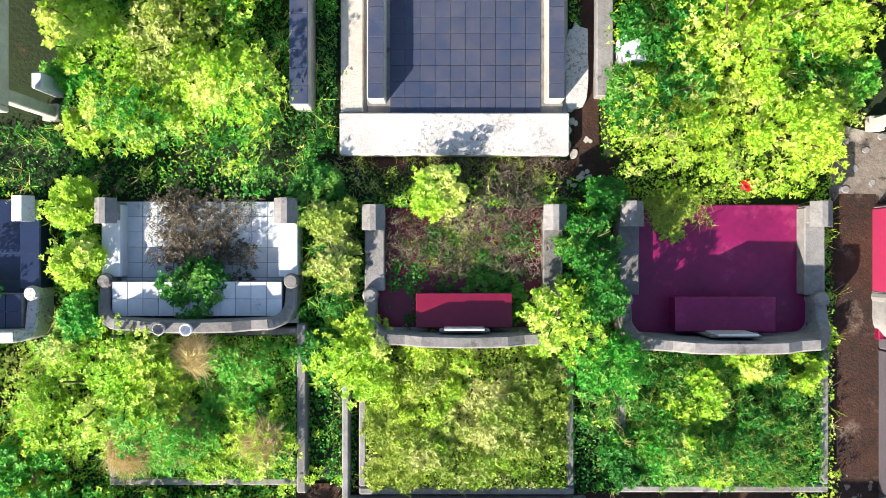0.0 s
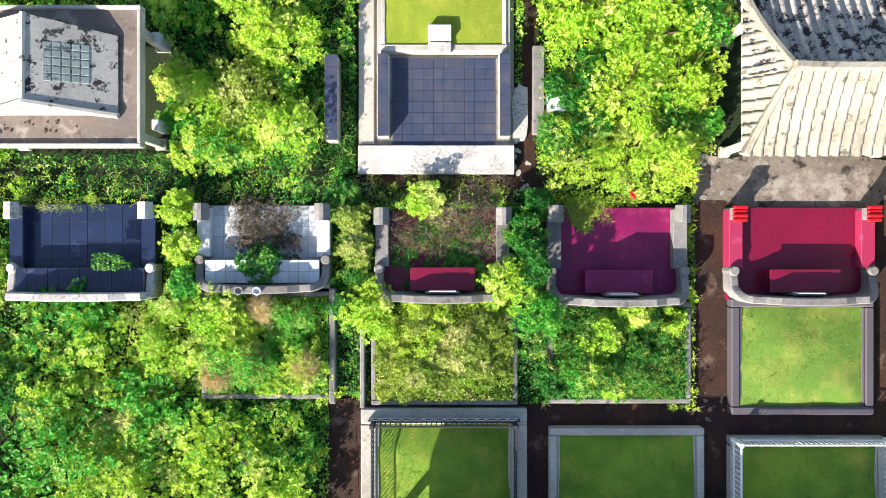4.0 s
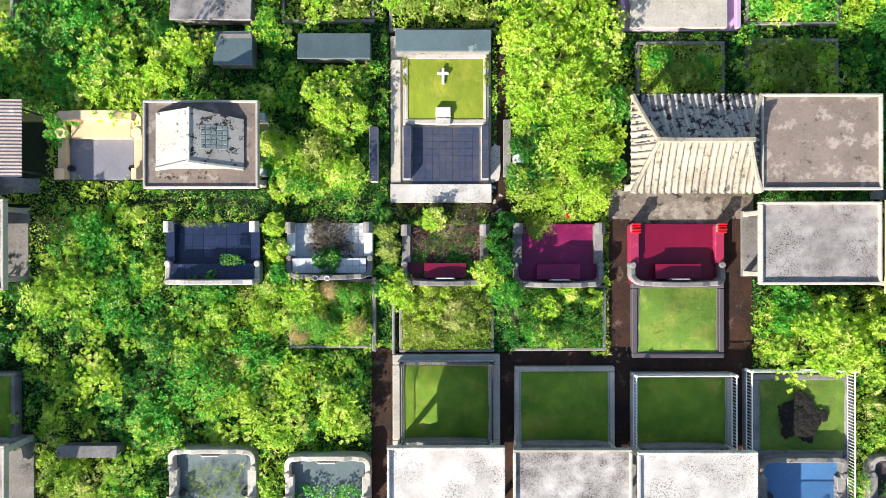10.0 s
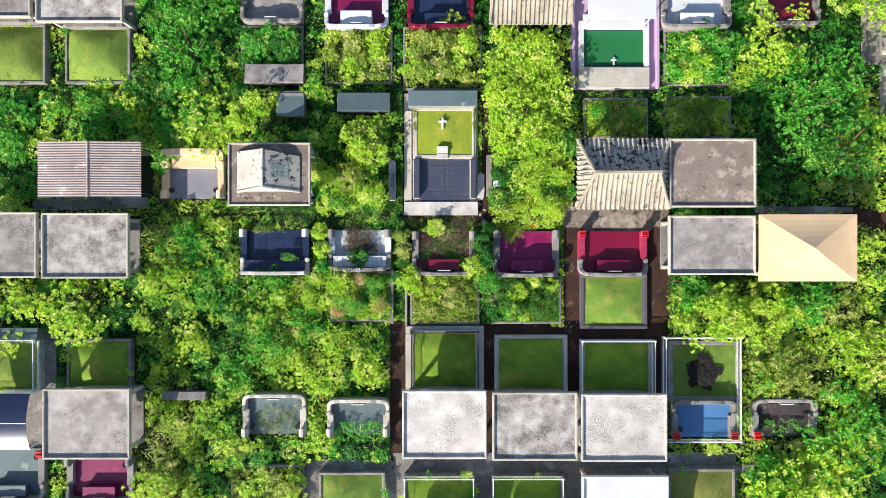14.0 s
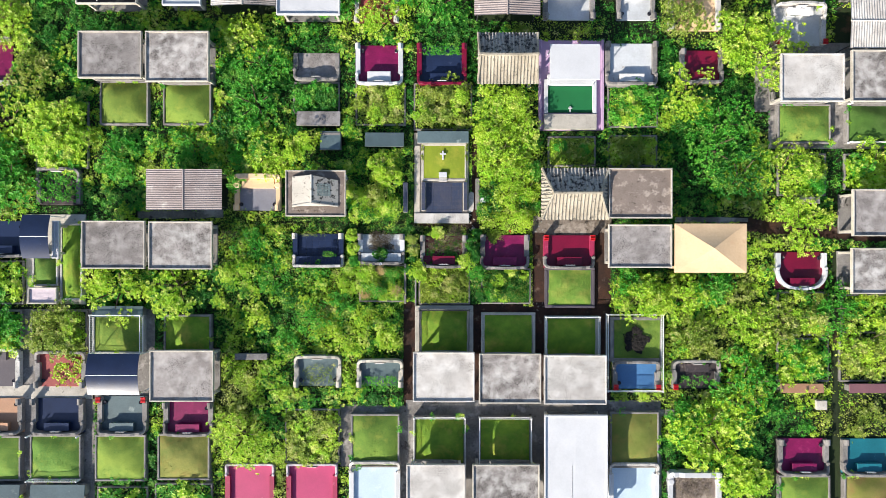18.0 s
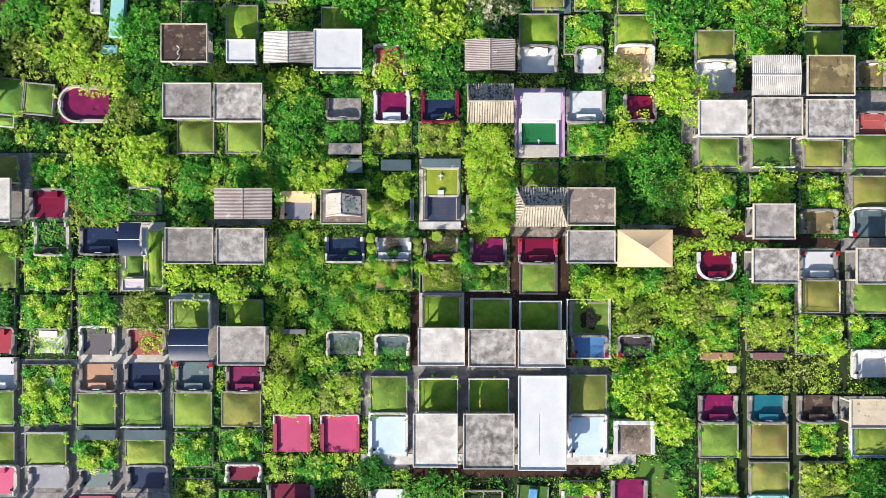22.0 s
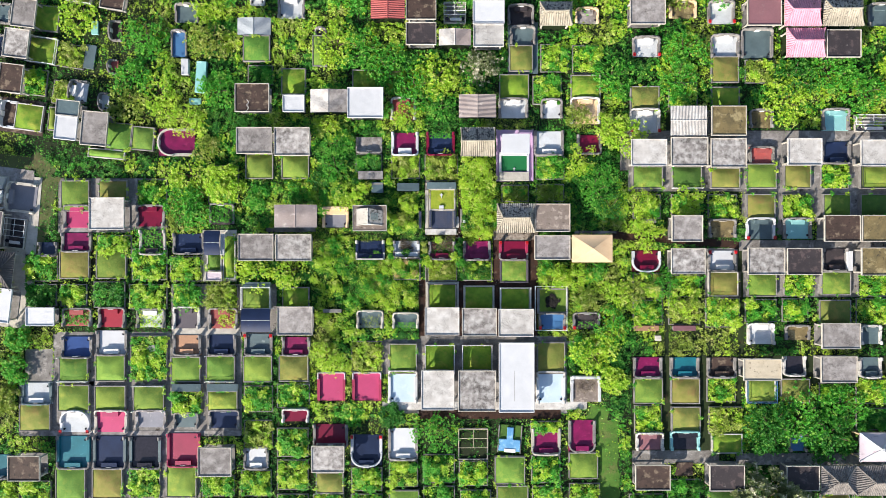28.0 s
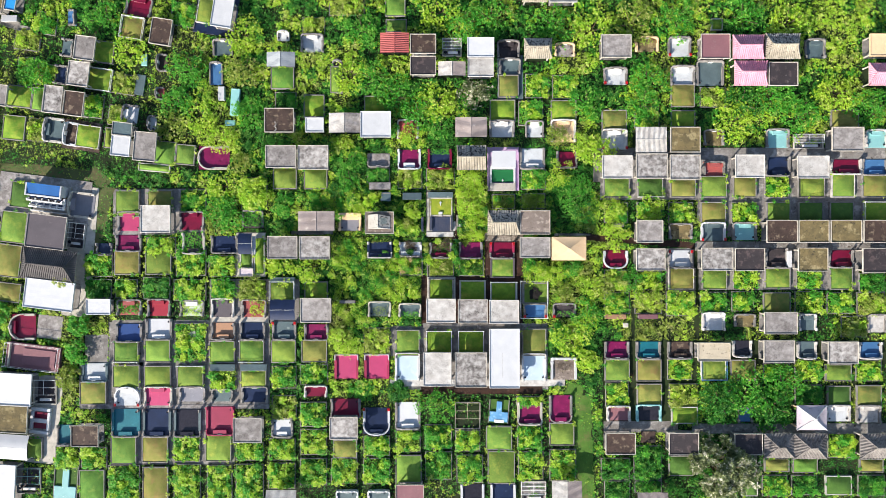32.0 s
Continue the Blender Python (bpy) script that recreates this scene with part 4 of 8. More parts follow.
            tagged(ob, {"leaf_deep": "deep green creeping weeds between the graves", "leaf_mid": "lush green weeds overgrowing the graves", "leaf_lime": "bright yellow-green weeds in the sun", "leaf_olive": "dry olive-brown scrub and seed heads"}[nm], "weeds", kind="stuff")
        # thin stalks and grass blades that stand above the leaves near the middle
        if lo < 2:
            q = rng.random(len(pts)) < (0.012 if lo < 1 else 0.009)
            for nm, share in (("leaf_dry", 0.3), ("leaf_lime", 0.7)):
                sel = q & (rng.random(len(pts)) < share)
                ob = new("tall_grass", tufts("tall_grass", pts[sel] + np.array([0, 0, 0.02]), nr[sel], 0.34, 6, 0.014, nm, rng, False, 0.5))
                tagged(ob, "thin dry stalks and grass blades among the weeds", "grass", kind="stuff")


def overgrown_bed(x, y, w, d, leaf="leaf_mid", h=0.8, rz=0.0):
    """A kerbed bed whose weeds have grown into a block above its edge."""
    t = thing("overgrown_grave", x, y, 0, rz, f"old kerbed grave bed smothered in {dict(leaf_lime='yellow-green', leaf_mid='green', leaf_deep='deep green', leaf_olive='olive-brown').get(leaf, 'green')} weeds", "grave", "overgrown graves")
    k = 0.15
    for sx, sy, lx, ly in ((0, 1, w, k), (0, -1, w, k), (1, 0, k, d - 2 * k - 0.01), (-1, 0, k, d - 2 * k - 0.01)):
        box("kerb", "wall", t, sx * (w / 2 - k / 2), sy * (d / 2 - k / 2), 0.0, lx, ly, 0.28 if max(abs(x) / 17, abs(y) / 12) < 1 else 0.27, 0.03)
    box("earth", "undersoil", t, 0, 0, 0.01, w - 2 * k - 0.01, d - 2 * k - 0.01, 0.2)
    ring = max(abs(x) / 9.6, abs(y) / 5.6)
    h = h if ring < 1.6 else h * 1.35
    size, dens, grow = (0.042, 1350, 1.0) if ring < 1 else (0.064, 530, 1.1) if ring < 2 else (0.092, 215, 1.2) if ring < 3.6 else (0.13, 98, 1.3)
    rng = np.random.default_rng(int(abs(x * 131 + y * 17)) + 3)
    m = max(6, int(1.55 * w * d / (0.3 * grow * grow)))
    r = grow * np.clip(rng.lognormal(-1.35, 0.4, m), 0.12, 0.6)
    lap = 0.75 if ring < 1.6 else 0.3
    cx = rng.uniform(-1, 1, m) * np.maximum(w / 2 - 0.13 - lap * r, 0.1)
    cy = rng.uniform(-1, 1, m) * np.maximum(d / 2 - 0.13 - lap * r, 0.1)
    z = 0.18 + (h - 0.2) * rng.uniform(0, 0.45, m) * (1.0 if ring < 1.6 else 1.5) * np.clip(2.2 - 2.2 * np.maximum(np.abs(cx) / w * 2, np.abs(cy) / d * 2), 0.2, 1)
    p, nr, ax, own, shoot = clump_leaves(rng, cx, cy, z, r, r * rng.uniform(0.5, 1.4, m) * min(1.0, 0.5 + h * 0.6), dens, size)
    g = int(w * d * dens * 0.8)
    p = np.concatenate([p, np.stack([rng.uniform(-0.5, 0.5, g) * (w - 0.3), rng.uniform(-0.5, 0.5, g) * (d - 0.3), 0.22 + 0.15 * rng.random(g)], 1)])
    nr = np.concatenate([nr, np.tile((0.0, 0.0, 1.0), (g, 1)) + rng.normal(0, 0.2, (g, 3))])
    ax = np.concatenate([ax, rng.normal(0, 1, (g, 3))])
    n = len(p)
    other = {"leaf_lime": "leaf_mid", "leaf_mid": "leaf_lime", "leaf_deep": "leaf_mid", "leaf_olive": "leaf_lime"}[leaf]
    mixed = (np.sin(cx * 1.7 + y) * np.cos(cy * 1.5 - x) + rng.normal(0, 0.45 if ring < 1.6 else 0.2, m) > 0.2)[own]
    mixed = np.concatenate([mixed, rng.random(g) < 0.35])
    for sel, nm in ((~mixed, leaf), (mixed, other)):
        if sel.sum() > 3:
            tagged(part("weed_growth", leaf_mesh("weed_growth", p[sel], nr[sel], np.full(sel.sum(), size), nm, rng, 1.9, True, ax[sel]), nm, t, "tangled leafy weeds"), kind="stuff")
    if ring < 2.5:
        sel = rng.random(n) < (0.05 if ring < 1 else 0.03)
        tagged(part("grass_growth", tufts("grass_growth", p[sel], nr[sel], 0.22, 6, 0.011, "leaf_mid" if rng.random() < 0.3 else "leaf_olive", rng, False, 0.6), "leaf_olive", t, "straggling grass"), kind="stuff")
    BEDS.append((x, y))
    clear(x, y, w, d, rz)
    return t


def cross_tomb(x, y, w, d):
    """The tall plot in the middle: white apron, dark tiled court with low walls, lawn bed with a white cross."""
    t = thing("cross_tomb", x, y, 0, 0, "white-edged family tomb with dark tiled court, lawn and white cross", "tomb")
    n = d / 318
    e = w * 0.048
    yy = lambda p: d / 2 - (p - 34) * n
    box("base", "plaster", t, 0, 0, 0, w, d, 0.1)
    cy, cd = (yy(209) + yy(317)) / 2, 108 * n
    box("apron", "pale", t, 0, yy(334.5), 0.1, w, 35 * n, 0.18, label="bright white plastered apron")
    box("side_strip", "plaster", t, -w * 0.448, (yy(80) + yy(316)) / 2, 0.1, w * 0.1, 236 * n, 0.1, label="cracked white plaster strip")
    f = box("court", "wall", t, e, cy, 0.1, w * 0.86, cd, 0.08)
    cw, k = w * 0.66, 0.3
    nx, ny = round(cw / k), round(cd / k)
    me = Shape().box(0, 0, 0, cw / nx - 0.009, cd / ny - 0.009, 0.02, 0.003).mesh("tile", "court_tile")
    for i in range(nx):
        for j in range(ny):
            part("tile", me, "court_tile", f, at=(-cw / 2 + (i + 0.5) * cw / nx, -cd / 2 + (j + 0.5) * cd / ny, 0.074 + random.uniform(0, 0.003)))
    me = Shape().box(0, 0, 0, 0.29, (cd - 0.2) / ny - 0.008, 0.02, 0.003).mesh("wall_tile", "court_tile")
    for s in (-1, 1):
        b = box("side_wall", "plaster", t, e + s * w * 0.383, cy + 0.1, 0.1, 0.34, cd - 0.2, 0.5)
        for j in range(ny):
            part("wall_tile", me, "court_tile", b, at=(0, -(cd - 0.2) / 2 + (j + 0.5) * (cd - 0.2) / ny, 0.494))
        box("planter", "plaster", t, e + s * w * 0.40, (yy(80) + yy(205)) / 2, 0.1, 0.2, 125 * n, 0.3)
        for j in (90, 122):
            rng = np.random.default_rng(j)
            part("planted_tuft", tufts("planted_tuft", rng.uniform((-0.08, -0.25, 0.3), (0.08, 0.25, 0.36), (26, 3)), np.tile((0, 0, 1.0), (26, 1)), 0.13, 8, 0.04, "leaf_olive", rng), "leaf_olive", t, at=(e + s * w * 0.40, yy(j), 0.1))
    ly, lh = (yy(82) + yy(196)) / 2, 114 * n
    lw = w * 0.74
    part("lawn", Shape().sheet(-lw / 2, -lh / 2, lw / 2, lh / 2, 24, 20, lambda u, v: 0.42 + 0.08 * math.sin(math.pi * u) * math.sin(math.pi * v) + 0.02 * noise.noise((u * 12, v * 12, 5))), "lawn_yellow", t, "smooth yellow-green lawn", True, at=(e, ly, 0))
    for sy in (1, -1):
        box("kerb", "plaster", t, e, ly + sy * (lh / 2 + 0.1), 0.1, lw + 0.3, 0.2, 0.36)
    for s in (-1, 1):
        box("kerb", "plaster", t, e + s * (lw / 2 + 0.06), ly, 0.1, 0.12, lh, 0.36)
    hs = box("headstone", "wall", t, e * 0.5, yy(56), 0.1, w * 0.9, 36 * n, 0.85)
    box("coping", "slate", hs, 0, 0, 0.85, w * 0.92, 40 * n, 0.1, label="smooth grey coping")
    part("cross", Shape().box(0, 0, 0, 0.13, 0.72, 0.1, 0.02).box(0, 0.12, 0.001, 0.5, 0.13, 0.1, 0.02), "white", t, "white painted cross lying on the lawn", at=(0.1, yy(116), 0.5))
    box("altar", "white", t, 0.1, yy(184), 0.38, 0.66, 0.42, 0.3)
    box("altar_step", "pale", t, 0.1, yy(201), 0.38, 0.66, 0.3, 0.18)
    clear(x, y, w, d)
    return t


def rubble(x, y, w, d, n=16, mat="pale"):
    """Broken pieces of plaster and concrete left on the earth."""
    t = thing("rubble", x, y, 0, 0, "broken pale concrete lumps lying on the earth", "rubble")
    rng = np.random.default_rng(int(abs(x * 10)) + n)
    for k in range(n):
        s = rng.uniform(0.03, 0.11)
        m = 7
        r = rng.uniform(0.6, 1.2, m) * s
        lo = [(r[i] * math.cos(math.tau * i / m), r[i] * math.sin(math.tau * i / m), 0) for i in range(m)]
        hi = [(a * 0.8, b * 0.8, s * 0.35) for a, b, _ in lo]
        part("lump", Shape().add(lo + hi, [(i, (i + 1) % m, m + (i + 1) % m, m + i) for i in range(m)] + [tuple(range(m, 2 * m))]), mat, t, at=(rng.uniform(-w / 2, w / 2), rng.uniform(-d / 2, d / 2), 0.02))
    return t


def straw_clump(x, y, r, h=0.5):
    """A heap of cut or withered grass."""
    t = thing("straw_heap", x, y, 0.5, 0, "withered straw-coloured grass heap on a grave bed", "straw", "straw heaps")
    rng = np.random.default_rng(int(abs(x * 77)) + 1)
    n = 330
    a, q = rng.uniform(0, math.tau, n), np.sqrt(rng.uniform(0, 1, n))
    pts = np.stack([q * r * np.cos(a), q * r * np.sin(a), h * (1 - q * q) * rng.uniform(0.6, 1, n)], 1)
    b = rng.normal(0, 0.9, n) + x
    nr = np.stack([np.cos(b), np.sin(b), 0.12 + 0 * b], 1)
    pts[:, 2] *= 0.25
    tagged(part("straw", tufts("straw", pts, nr, 0.42, 6, 0.014, "leaf_dry", rng, False, 0.38), "leaf_dry", t), kind="stuff")
    return t


def creeper(x, y, w, d, leaf="leaf_deep", z=0.2, cover=0.6, size=0.045, dens=700, h=0.16):
    """A low plant that spreads over a paved surface in patches."""
    t = thing("creeper", x, y, z, 0, {"leaf_husk": "withered grey-brown weeds", "leaf_olive": "dull olive low weeds"}.get(leaf, "low dark green creeping weed") + " spread over a tomb floor", "weeds", "creeping weeds")
    rng = np.random.default_rng(int(abs(x * 53 + y * 19)) + 2)
    n = int(w * d * dens)
    u, v = rng.uniform(-0.5, 0.5, n) * w, rng.uniform(-0.5, 0.5, n) * d
    q = 0.5 + 0.3 * np.sin(u * 4.1 + x) * np.cos(v * 4.7 + y) + 0.3 * np.sin(u * 9.3 + v * 5 + y) * np.cos(v * 8.1 - u * 3)
    edge = np.clip(3 - 3 * np.maximum(np.abs(u) / w, np.abs(v) / d) * 2, 0, 1)
    ok = q * (0.4 + 0.6 * edge) + rng.normal(0, 0.08, n) > 1 - cover
    u, v, q = u[ok], v[ok], q[ok]
    n = len(u)
    p = np.stack([u, v, 0.02 + h * np.clip(q, 0, 1) * rng.random(n)], 1)
    up = np.tile((0.0, 0.0, 1.0), (n, 1)) + rng.normal(0, 0.25, (n, 3))
    if leaf in ("leaf_husk", "leaf_olive"):
        me = tufts("foliage", p[::4], up[::4], 0.2, 5, 0.012, leaf, rng, False, 0.8)
    else:
        me = leaf_mesh("foliage", p, up, np.full(n, size), leaf, rng, 1.6, True)
    tagged(part("foliage", me, leaf, t), kind="stuff")
    return t


def broken_slab(x, y, w, d, mat="pale"):
    """A broken-edged lump of old concrete."""
    t = thing("broken_slab", x, y, 0, 0, "broken slab of whitish old concrete on the earth", "rubble")
    m = 26
    lo = []
    for i in range(m):
        a = math.tau * i / m
        k = 1 + 0.22 * noise.noise((math.cos(a) * 3, math.sin(a) * 3, x)) + 0.1 * noise.noise((math.cos(a) * 9, math.sin(a) * 9, y))
        c, s = math.cos(a), math.sin(a)
        q = max(abs(c), abs(s)) ** 0.6
        lo.append((c / q * w / 2 * k, s / q * d / 2 * k, 0))
    mid = [(a * 0.96, b * 0.96, 0.14) for a, b, _ in lo]
    part("slab", Shape().add(lo + mid, [(i, (i + 1) % m, m + (i + 1) % m, m + i) for i in range(m)] + [tuple(range(m, 2 * m))]), mat, t)
    clear(x, y, w, d)
    return t


def tiled_wall(x, y, w, d, h=0.7, mat="court_tile"):
    """A narrow grave wall capped with dark tiles."""
    t = thing("tiled_wall", x, y, 0, 0, "narrow grave wall capped with dark blue tiles", "wall")
    b = box("wall", "plaster", t, 0, 0, 0, w, d, h)
    n = max(2, round(d / 0.33))
    me = Shape().box(0, 0, 0, w - 0.02, d / n - 0.008, 0.03, 0.004).mesh("tile", mat)
    for j in range(n):
        part("tile", me, mat, b, at=(0, -d / 2 + (j + 0.5) * d / n, h - 0.004))
    clear(x, y, w, d)
    return t


def flower_pot(x, y, z, mat):
    """A small pot that stands on a headstone wall."""
    t = thing("flower_pot", x, y, z, 0, "small empty flower pot standing on a headstone wall", "pot", "flower pots")
    part("bowl", Shape().lathe(0, 0, 0, [(0.06, 0), (0.1, 0.05), (0.12, 0.13), (0.1, 0.14), (0.06, 0.06)], 14), mat, t)
    return t


def hibiscus(x, y, h=0.5):
    """A red flower on a stalk."""
    t = thing("red_flower", x, y, 0, 0, "bright red hibiscus flower on a leafy stalk", "flower")
    part("stalk", Shape().lathe(0, 0, 0, [(0.012, 0), (0.008, h)], 6), "bark", t)
    for k in range(5):
        a = math.tau * k / 5
        c, s = math.cos(a), math.sin(a)
        loc = [(0, 0, 0), (0.06, -0.05, 0.03), (0.13, -0.03, 0.0), (0.13, 0.03, 0.0), (0.06, 0.05, 0.03)]
        part("petal", Shape().add([(px * c - py * s, px * s + py * c, h + pz) for px, py, pz in loc], [(0, 1, 2, 3, 4)]), "red", t)
    return t


def white_block(x, y, w, d, h=0.8, mat="white"):
    t = part("plastered_block", Shape().box(0, 0, 0, w, d, h, 0.03), mat)
    t.location = (x, y, 0)
    tagged(t, "small white plastered tomb block", "block")
    clear(x, y, w, d)
    return t


def pyramid_roof(x, y, w, d):
    """A flat concrete roof carrying a plastered ridge block with a grid of glass blocks let into one slope."""
    h = 2.1
    t = thing("plastered_pavilion", x, y, 0, 0, "peeling white ridged roof block on a brown concrete pavilion roof", "pavilion")
    part("slab", Shape().sheet(-w / 2 + 0.02, -d / 2 + 0.02, w / 2 - 0.02, d / 2 - 0.02, 12, 10, lambda u, v: h + 0.025 + 0.01 * noise.noise((u * 6, v * 6, 3))).box(0, 0, h - 0.12, w - 0.03, d - 0.03, 0.12), "umber", t)
    for sx, sy, lx, ly in ((0, 1, w, 0.1), (0, -1, w, 0.1), (1, 0, 0.1, d - 0.21), (-1, 0, 0.1, d - 0.21)):
        box("upstand", "plaster", t, sx * (w / 2 - 0.05), sy * (d / 2 - 0.05), h - 0.16, lx, ly, 0.28)
    z0, z1 = h + 0.1, h + 0.82
    xw, xr, xe = -1.85, -0.2, 1.8
    slopes = {"west": ([(xw, -1.0, z0), (xr, -0.78, z1), (xr, 1.36, z1), (xw, 1.3, z0)], "peeling"), "east": ([(xr, -0.78, z1), (xe, -1.0, z0), (xe, 1.02, z0), (xr, 1.36, z1)], "mouldy")}
    for nm, (q, mat) in slopes.items():
        vs, fs, n = [], [], 8
        for i in range(n + 1):
            for j in range(n + 1):
                u, v = i / n, j / n
                a, b = Vector(q[0]).lerp(Vector(q[1]), u), Vector(q[3]).lerp(Vector(q[2]), u)
                p = a.lerp(b, v)
                vs.append((p.x, p.y, p.z + 0.012 * noise.noise((p.x * 2, p.y * 2, 1))))
        fs = [(i * (n + 1) + j, (i + 1) * (n + 1) + j, (i + 1) * (n + 1) + j + 1, i * (n + 1) + j + 1) for i in range(n) for j in range(n)]
        part(nm + "_slope", Shape().add(vs, fs), mat, t, "white plastered slope" if nm == "west" else "mould-stained plaster slope")
    part("north_gable", Shape().add([(xw, 1.3, z0 - 0.1), (xe, 1.02, z0 - 0.1), (xe, 1.02, z0), (xr, 1.36, z1), (xw, 1.3, z0)], [(0, 4, 3, 2, 1)]), "mouldy", t)
    part("south_gable", Shape().add([(xw, -1.0, z0 - 0.1), (xe, -1.0, z0 - 0.1), (xe, -1.0, z0), (xr, -0.78, z1), (xw, -1.0, z0)], [(0, 1, 2, 3, 4)]), "peeling", t)
    part("verge", Shape().sweep([(xw, -1.02), (xr, -0.8), (xe, -1.02)], [z0 - h + 0.06, z1 - h + 0.05, z0 - h + 0.06], 0.14, h), "peeling", t)
    part("ridge", Shape().sweep([(xr, -0.85), (xr, 1.38)], [z1 - h + 0.04] * 2, 0.13, h), "peeling", t)
    tilt = math.atan2(z1 - z0, xe - xr)
    me = Shape().box(0, 0, 0, 0.18, 0.17, 0.03, 0.012).mesh("glass_block", "dull_glass")
    for i in range(5):
        for j in range(5):
            px = xr + 0.5 + i * 0.2
            ob = part("glass_block", me, "dull_glass", t, at=(px, 0.22 + (j - 2) * 0.2, z1 - (px - xr) * math.tan(tilt) - 0.014))
            ob.rotation_euler.y = tilt
    rng = np.random.default_rng(8)
    for k in range(26):
        s = rng.uniform(0.02, 0.05)
        part("debris", Shape().lathe(0, 0, 0, [(s, 0), (s * 0.8, s * 0.5)], 5), "bark", t, at=(rng.uniform(-1.9, 1.0) if k > 8 else rng.normal(-1.35, 0.12), rng.uniform(-1.5, -1.15) if k > 8 else rng.normal(-1.3, 0.07), h + 0.03, rng.uniform(0, 3)))
    for sx in (-1, 1):
        for sy in (-1, 1):
            pillar(t, sx * (w / 2 - 0.4), sy * (d / 2 - 0.4), 0, h - 0.13, 0.22)
    clear(x, y, w - 0.3, d - 0.3)
    return t


def ash_heap(x, y, w, d):
    """A burnt black patch of joss ash and charred twigs on a lawn."""
    rng = np.random.default_rng(4)
    t = thing("ash_heap", x, y, 0.42, 0, "black charred heap of burnt offerings on the lawn", "ash heap")
    sh = Shape()
    for k in range(150):
        a, q = rng.uniform(0, math.tau), math.sqrt(rng.uniform(0, 1))
        s = rng.uniform(0.1, 0.34) * (1.2 - 0.6 * q)
        q *= 0.78 + 0.3 * math.sin(3 * a + 0.6) * math.cos(2 * a)
        px, py = math.cos(a) * q * w / 2, math.sin(a) * q * d / 2
        m = 7
        vs = [(px + s * math.cos(math.tau * i / m) * rng.uniform(0.7, 1.3), py + s * math.sin(math.tau * i / m) * rng.uniform(0.7, 1.3), 0.0) for i in range(m)] + [(px, py, s * 0.22)]
        sh.add(vs, [(i, (i + 1) % m, m) for i in range(m)])
    tagged(part("ash", sh, "ash", t), kind="stuff")
    return t


def pink_court(x, y, w, d):
    """A lavender-painted plot with a white canopy and an artificial lawn."""
    t = thing("lavender_court", x, y, 0, 0, "lavender-painted plot with a white canopy and artificial turf", "tomb")
    box("base", "lavender", t, 0, 0, 0, w, d, 0.12)
    for s in (-1, 1):
        box("rail_wall", "lavender", t, s * (w / 2 - 0.12), 0, 0.12, 0.2, d - 0.05, 0.3)
        box("lawn_kerb", "white", t, -0.1 + s * w * 0.37, -d * 0.13, 0.12, 0.32, d * 0.38, 0.3)
    box("lawn", "turf_carpet", t, -0.1, -d * 0.16, 0.13, w * 0.68, d * 0.29, 0.12)
    box("altar_slab", "white", t, -0.1, d * 0.05, 0.13, w * 0.7, d * 0.115, 0.4)
    part("cross", Shape().box(0, 0, 0, 0.1, 0.5, 0.1).box(0, 0.08, 0.001, 0.34, 0.1, 0.1), "white", t, "white cross", at=(-0.1, -d * 0.27, 0.26))
    box("front_step", "plaster", t, -0.1, -d * 0.41, 0.12, w * 0.8, d * 0.17, 0.35)
    h = 2.1
    box("canopy", "white", t, -0.1, d * 0.18, h, w * 0.74, d * 0.38, 0.1, label="white sheet canopy")
    for sx in (-1, 1):
        for sy in (-1, 1):
            box("post", "metal_white", t, -0.1 + sx * w * 0.34, d * 0.18 + sy * d * 0.16, 0.1, 0.08, 0.08, h - 0.1)
    clear(x, y, w, d)
    return t


def low_wall(x, y, w, d):
    t = part("low_wall", Shape().box(0, 0, 0, max(w, 0.14), max(d, 0.14), 0.34, 0.03), "wall")
    t.location = (x, y, 0)
    tagged(t, "low mouldy concrete kerb wall", "wall", kind="structure")


def rail_stack(x, y, w, d, rz=0.0, mat="metal_white", floor="grey", bars=4):
    """A small tomb yard: low rim wall, open rails, two urns and a stone bench."""
    t = thing("railed_yard", x, y, 0, rz, f"small tomb yard fenced by { {'metal_white': 'white', 'aqua': 'turquoise'}.get(mat, 'pale') } metal rails", "fence", "railed yards")
    box("floor", floor, t, 0, 0, 0, w, d, 0.17)
    for sx, sy, lx, ly in ((0, 1, w, 0.16), (0, -1, w, 0.16), (1, 0, 0.16, d - 0.34), (-1, 0, 0.16, d - 0.34)):
        box("rim_wall", "plaster" if mat == "metal_white" else "wall", t, sx * (w / 2 - 0.08), sy * (d / 2 - 0.08), 0.1, lx, ly, 0.3)
    for k in range(bars):
        yy = -d * 0.1 + d * 0.58 * k / (bars - 1)
        box("rail", mat, t, 0, yy, 0.62, w, 0.06, 0.06, 0.01)
        for s in (-1, 1):
            box("rail_post", mat, t, s * (w / 2 - 0.05), yy, 0.1, 0.06, 0.06, 0.54, 0.01)
    for s in (-1, 0, 1):
        box("cross_rail", mat, t, s * (w / 2 - 0.05), d * 0.19, 0.69, 0.06, d * 0.58, 0.05, 0.01)
    if floor in ("grey", "dark"):
        box("bench", "marble", t, w * 0.05, -d * 0.3, 0.1, w * 0.5, 0.42, 0.4)
        for s in (-1, 1):
            part("incense_urn", Shape().lathe(0, 0, 0, [(0.1, 0), (0.22, 0.08), (0.26, 0.24), (0.18, 0.3), (0.22, 0.36), (0.15, 0.28)], 14), "granite", t, at=(s * w * 0.34, -d * 0.26, 0.1))
    clear(x, y, w, d, rz, 0.6)
    return t


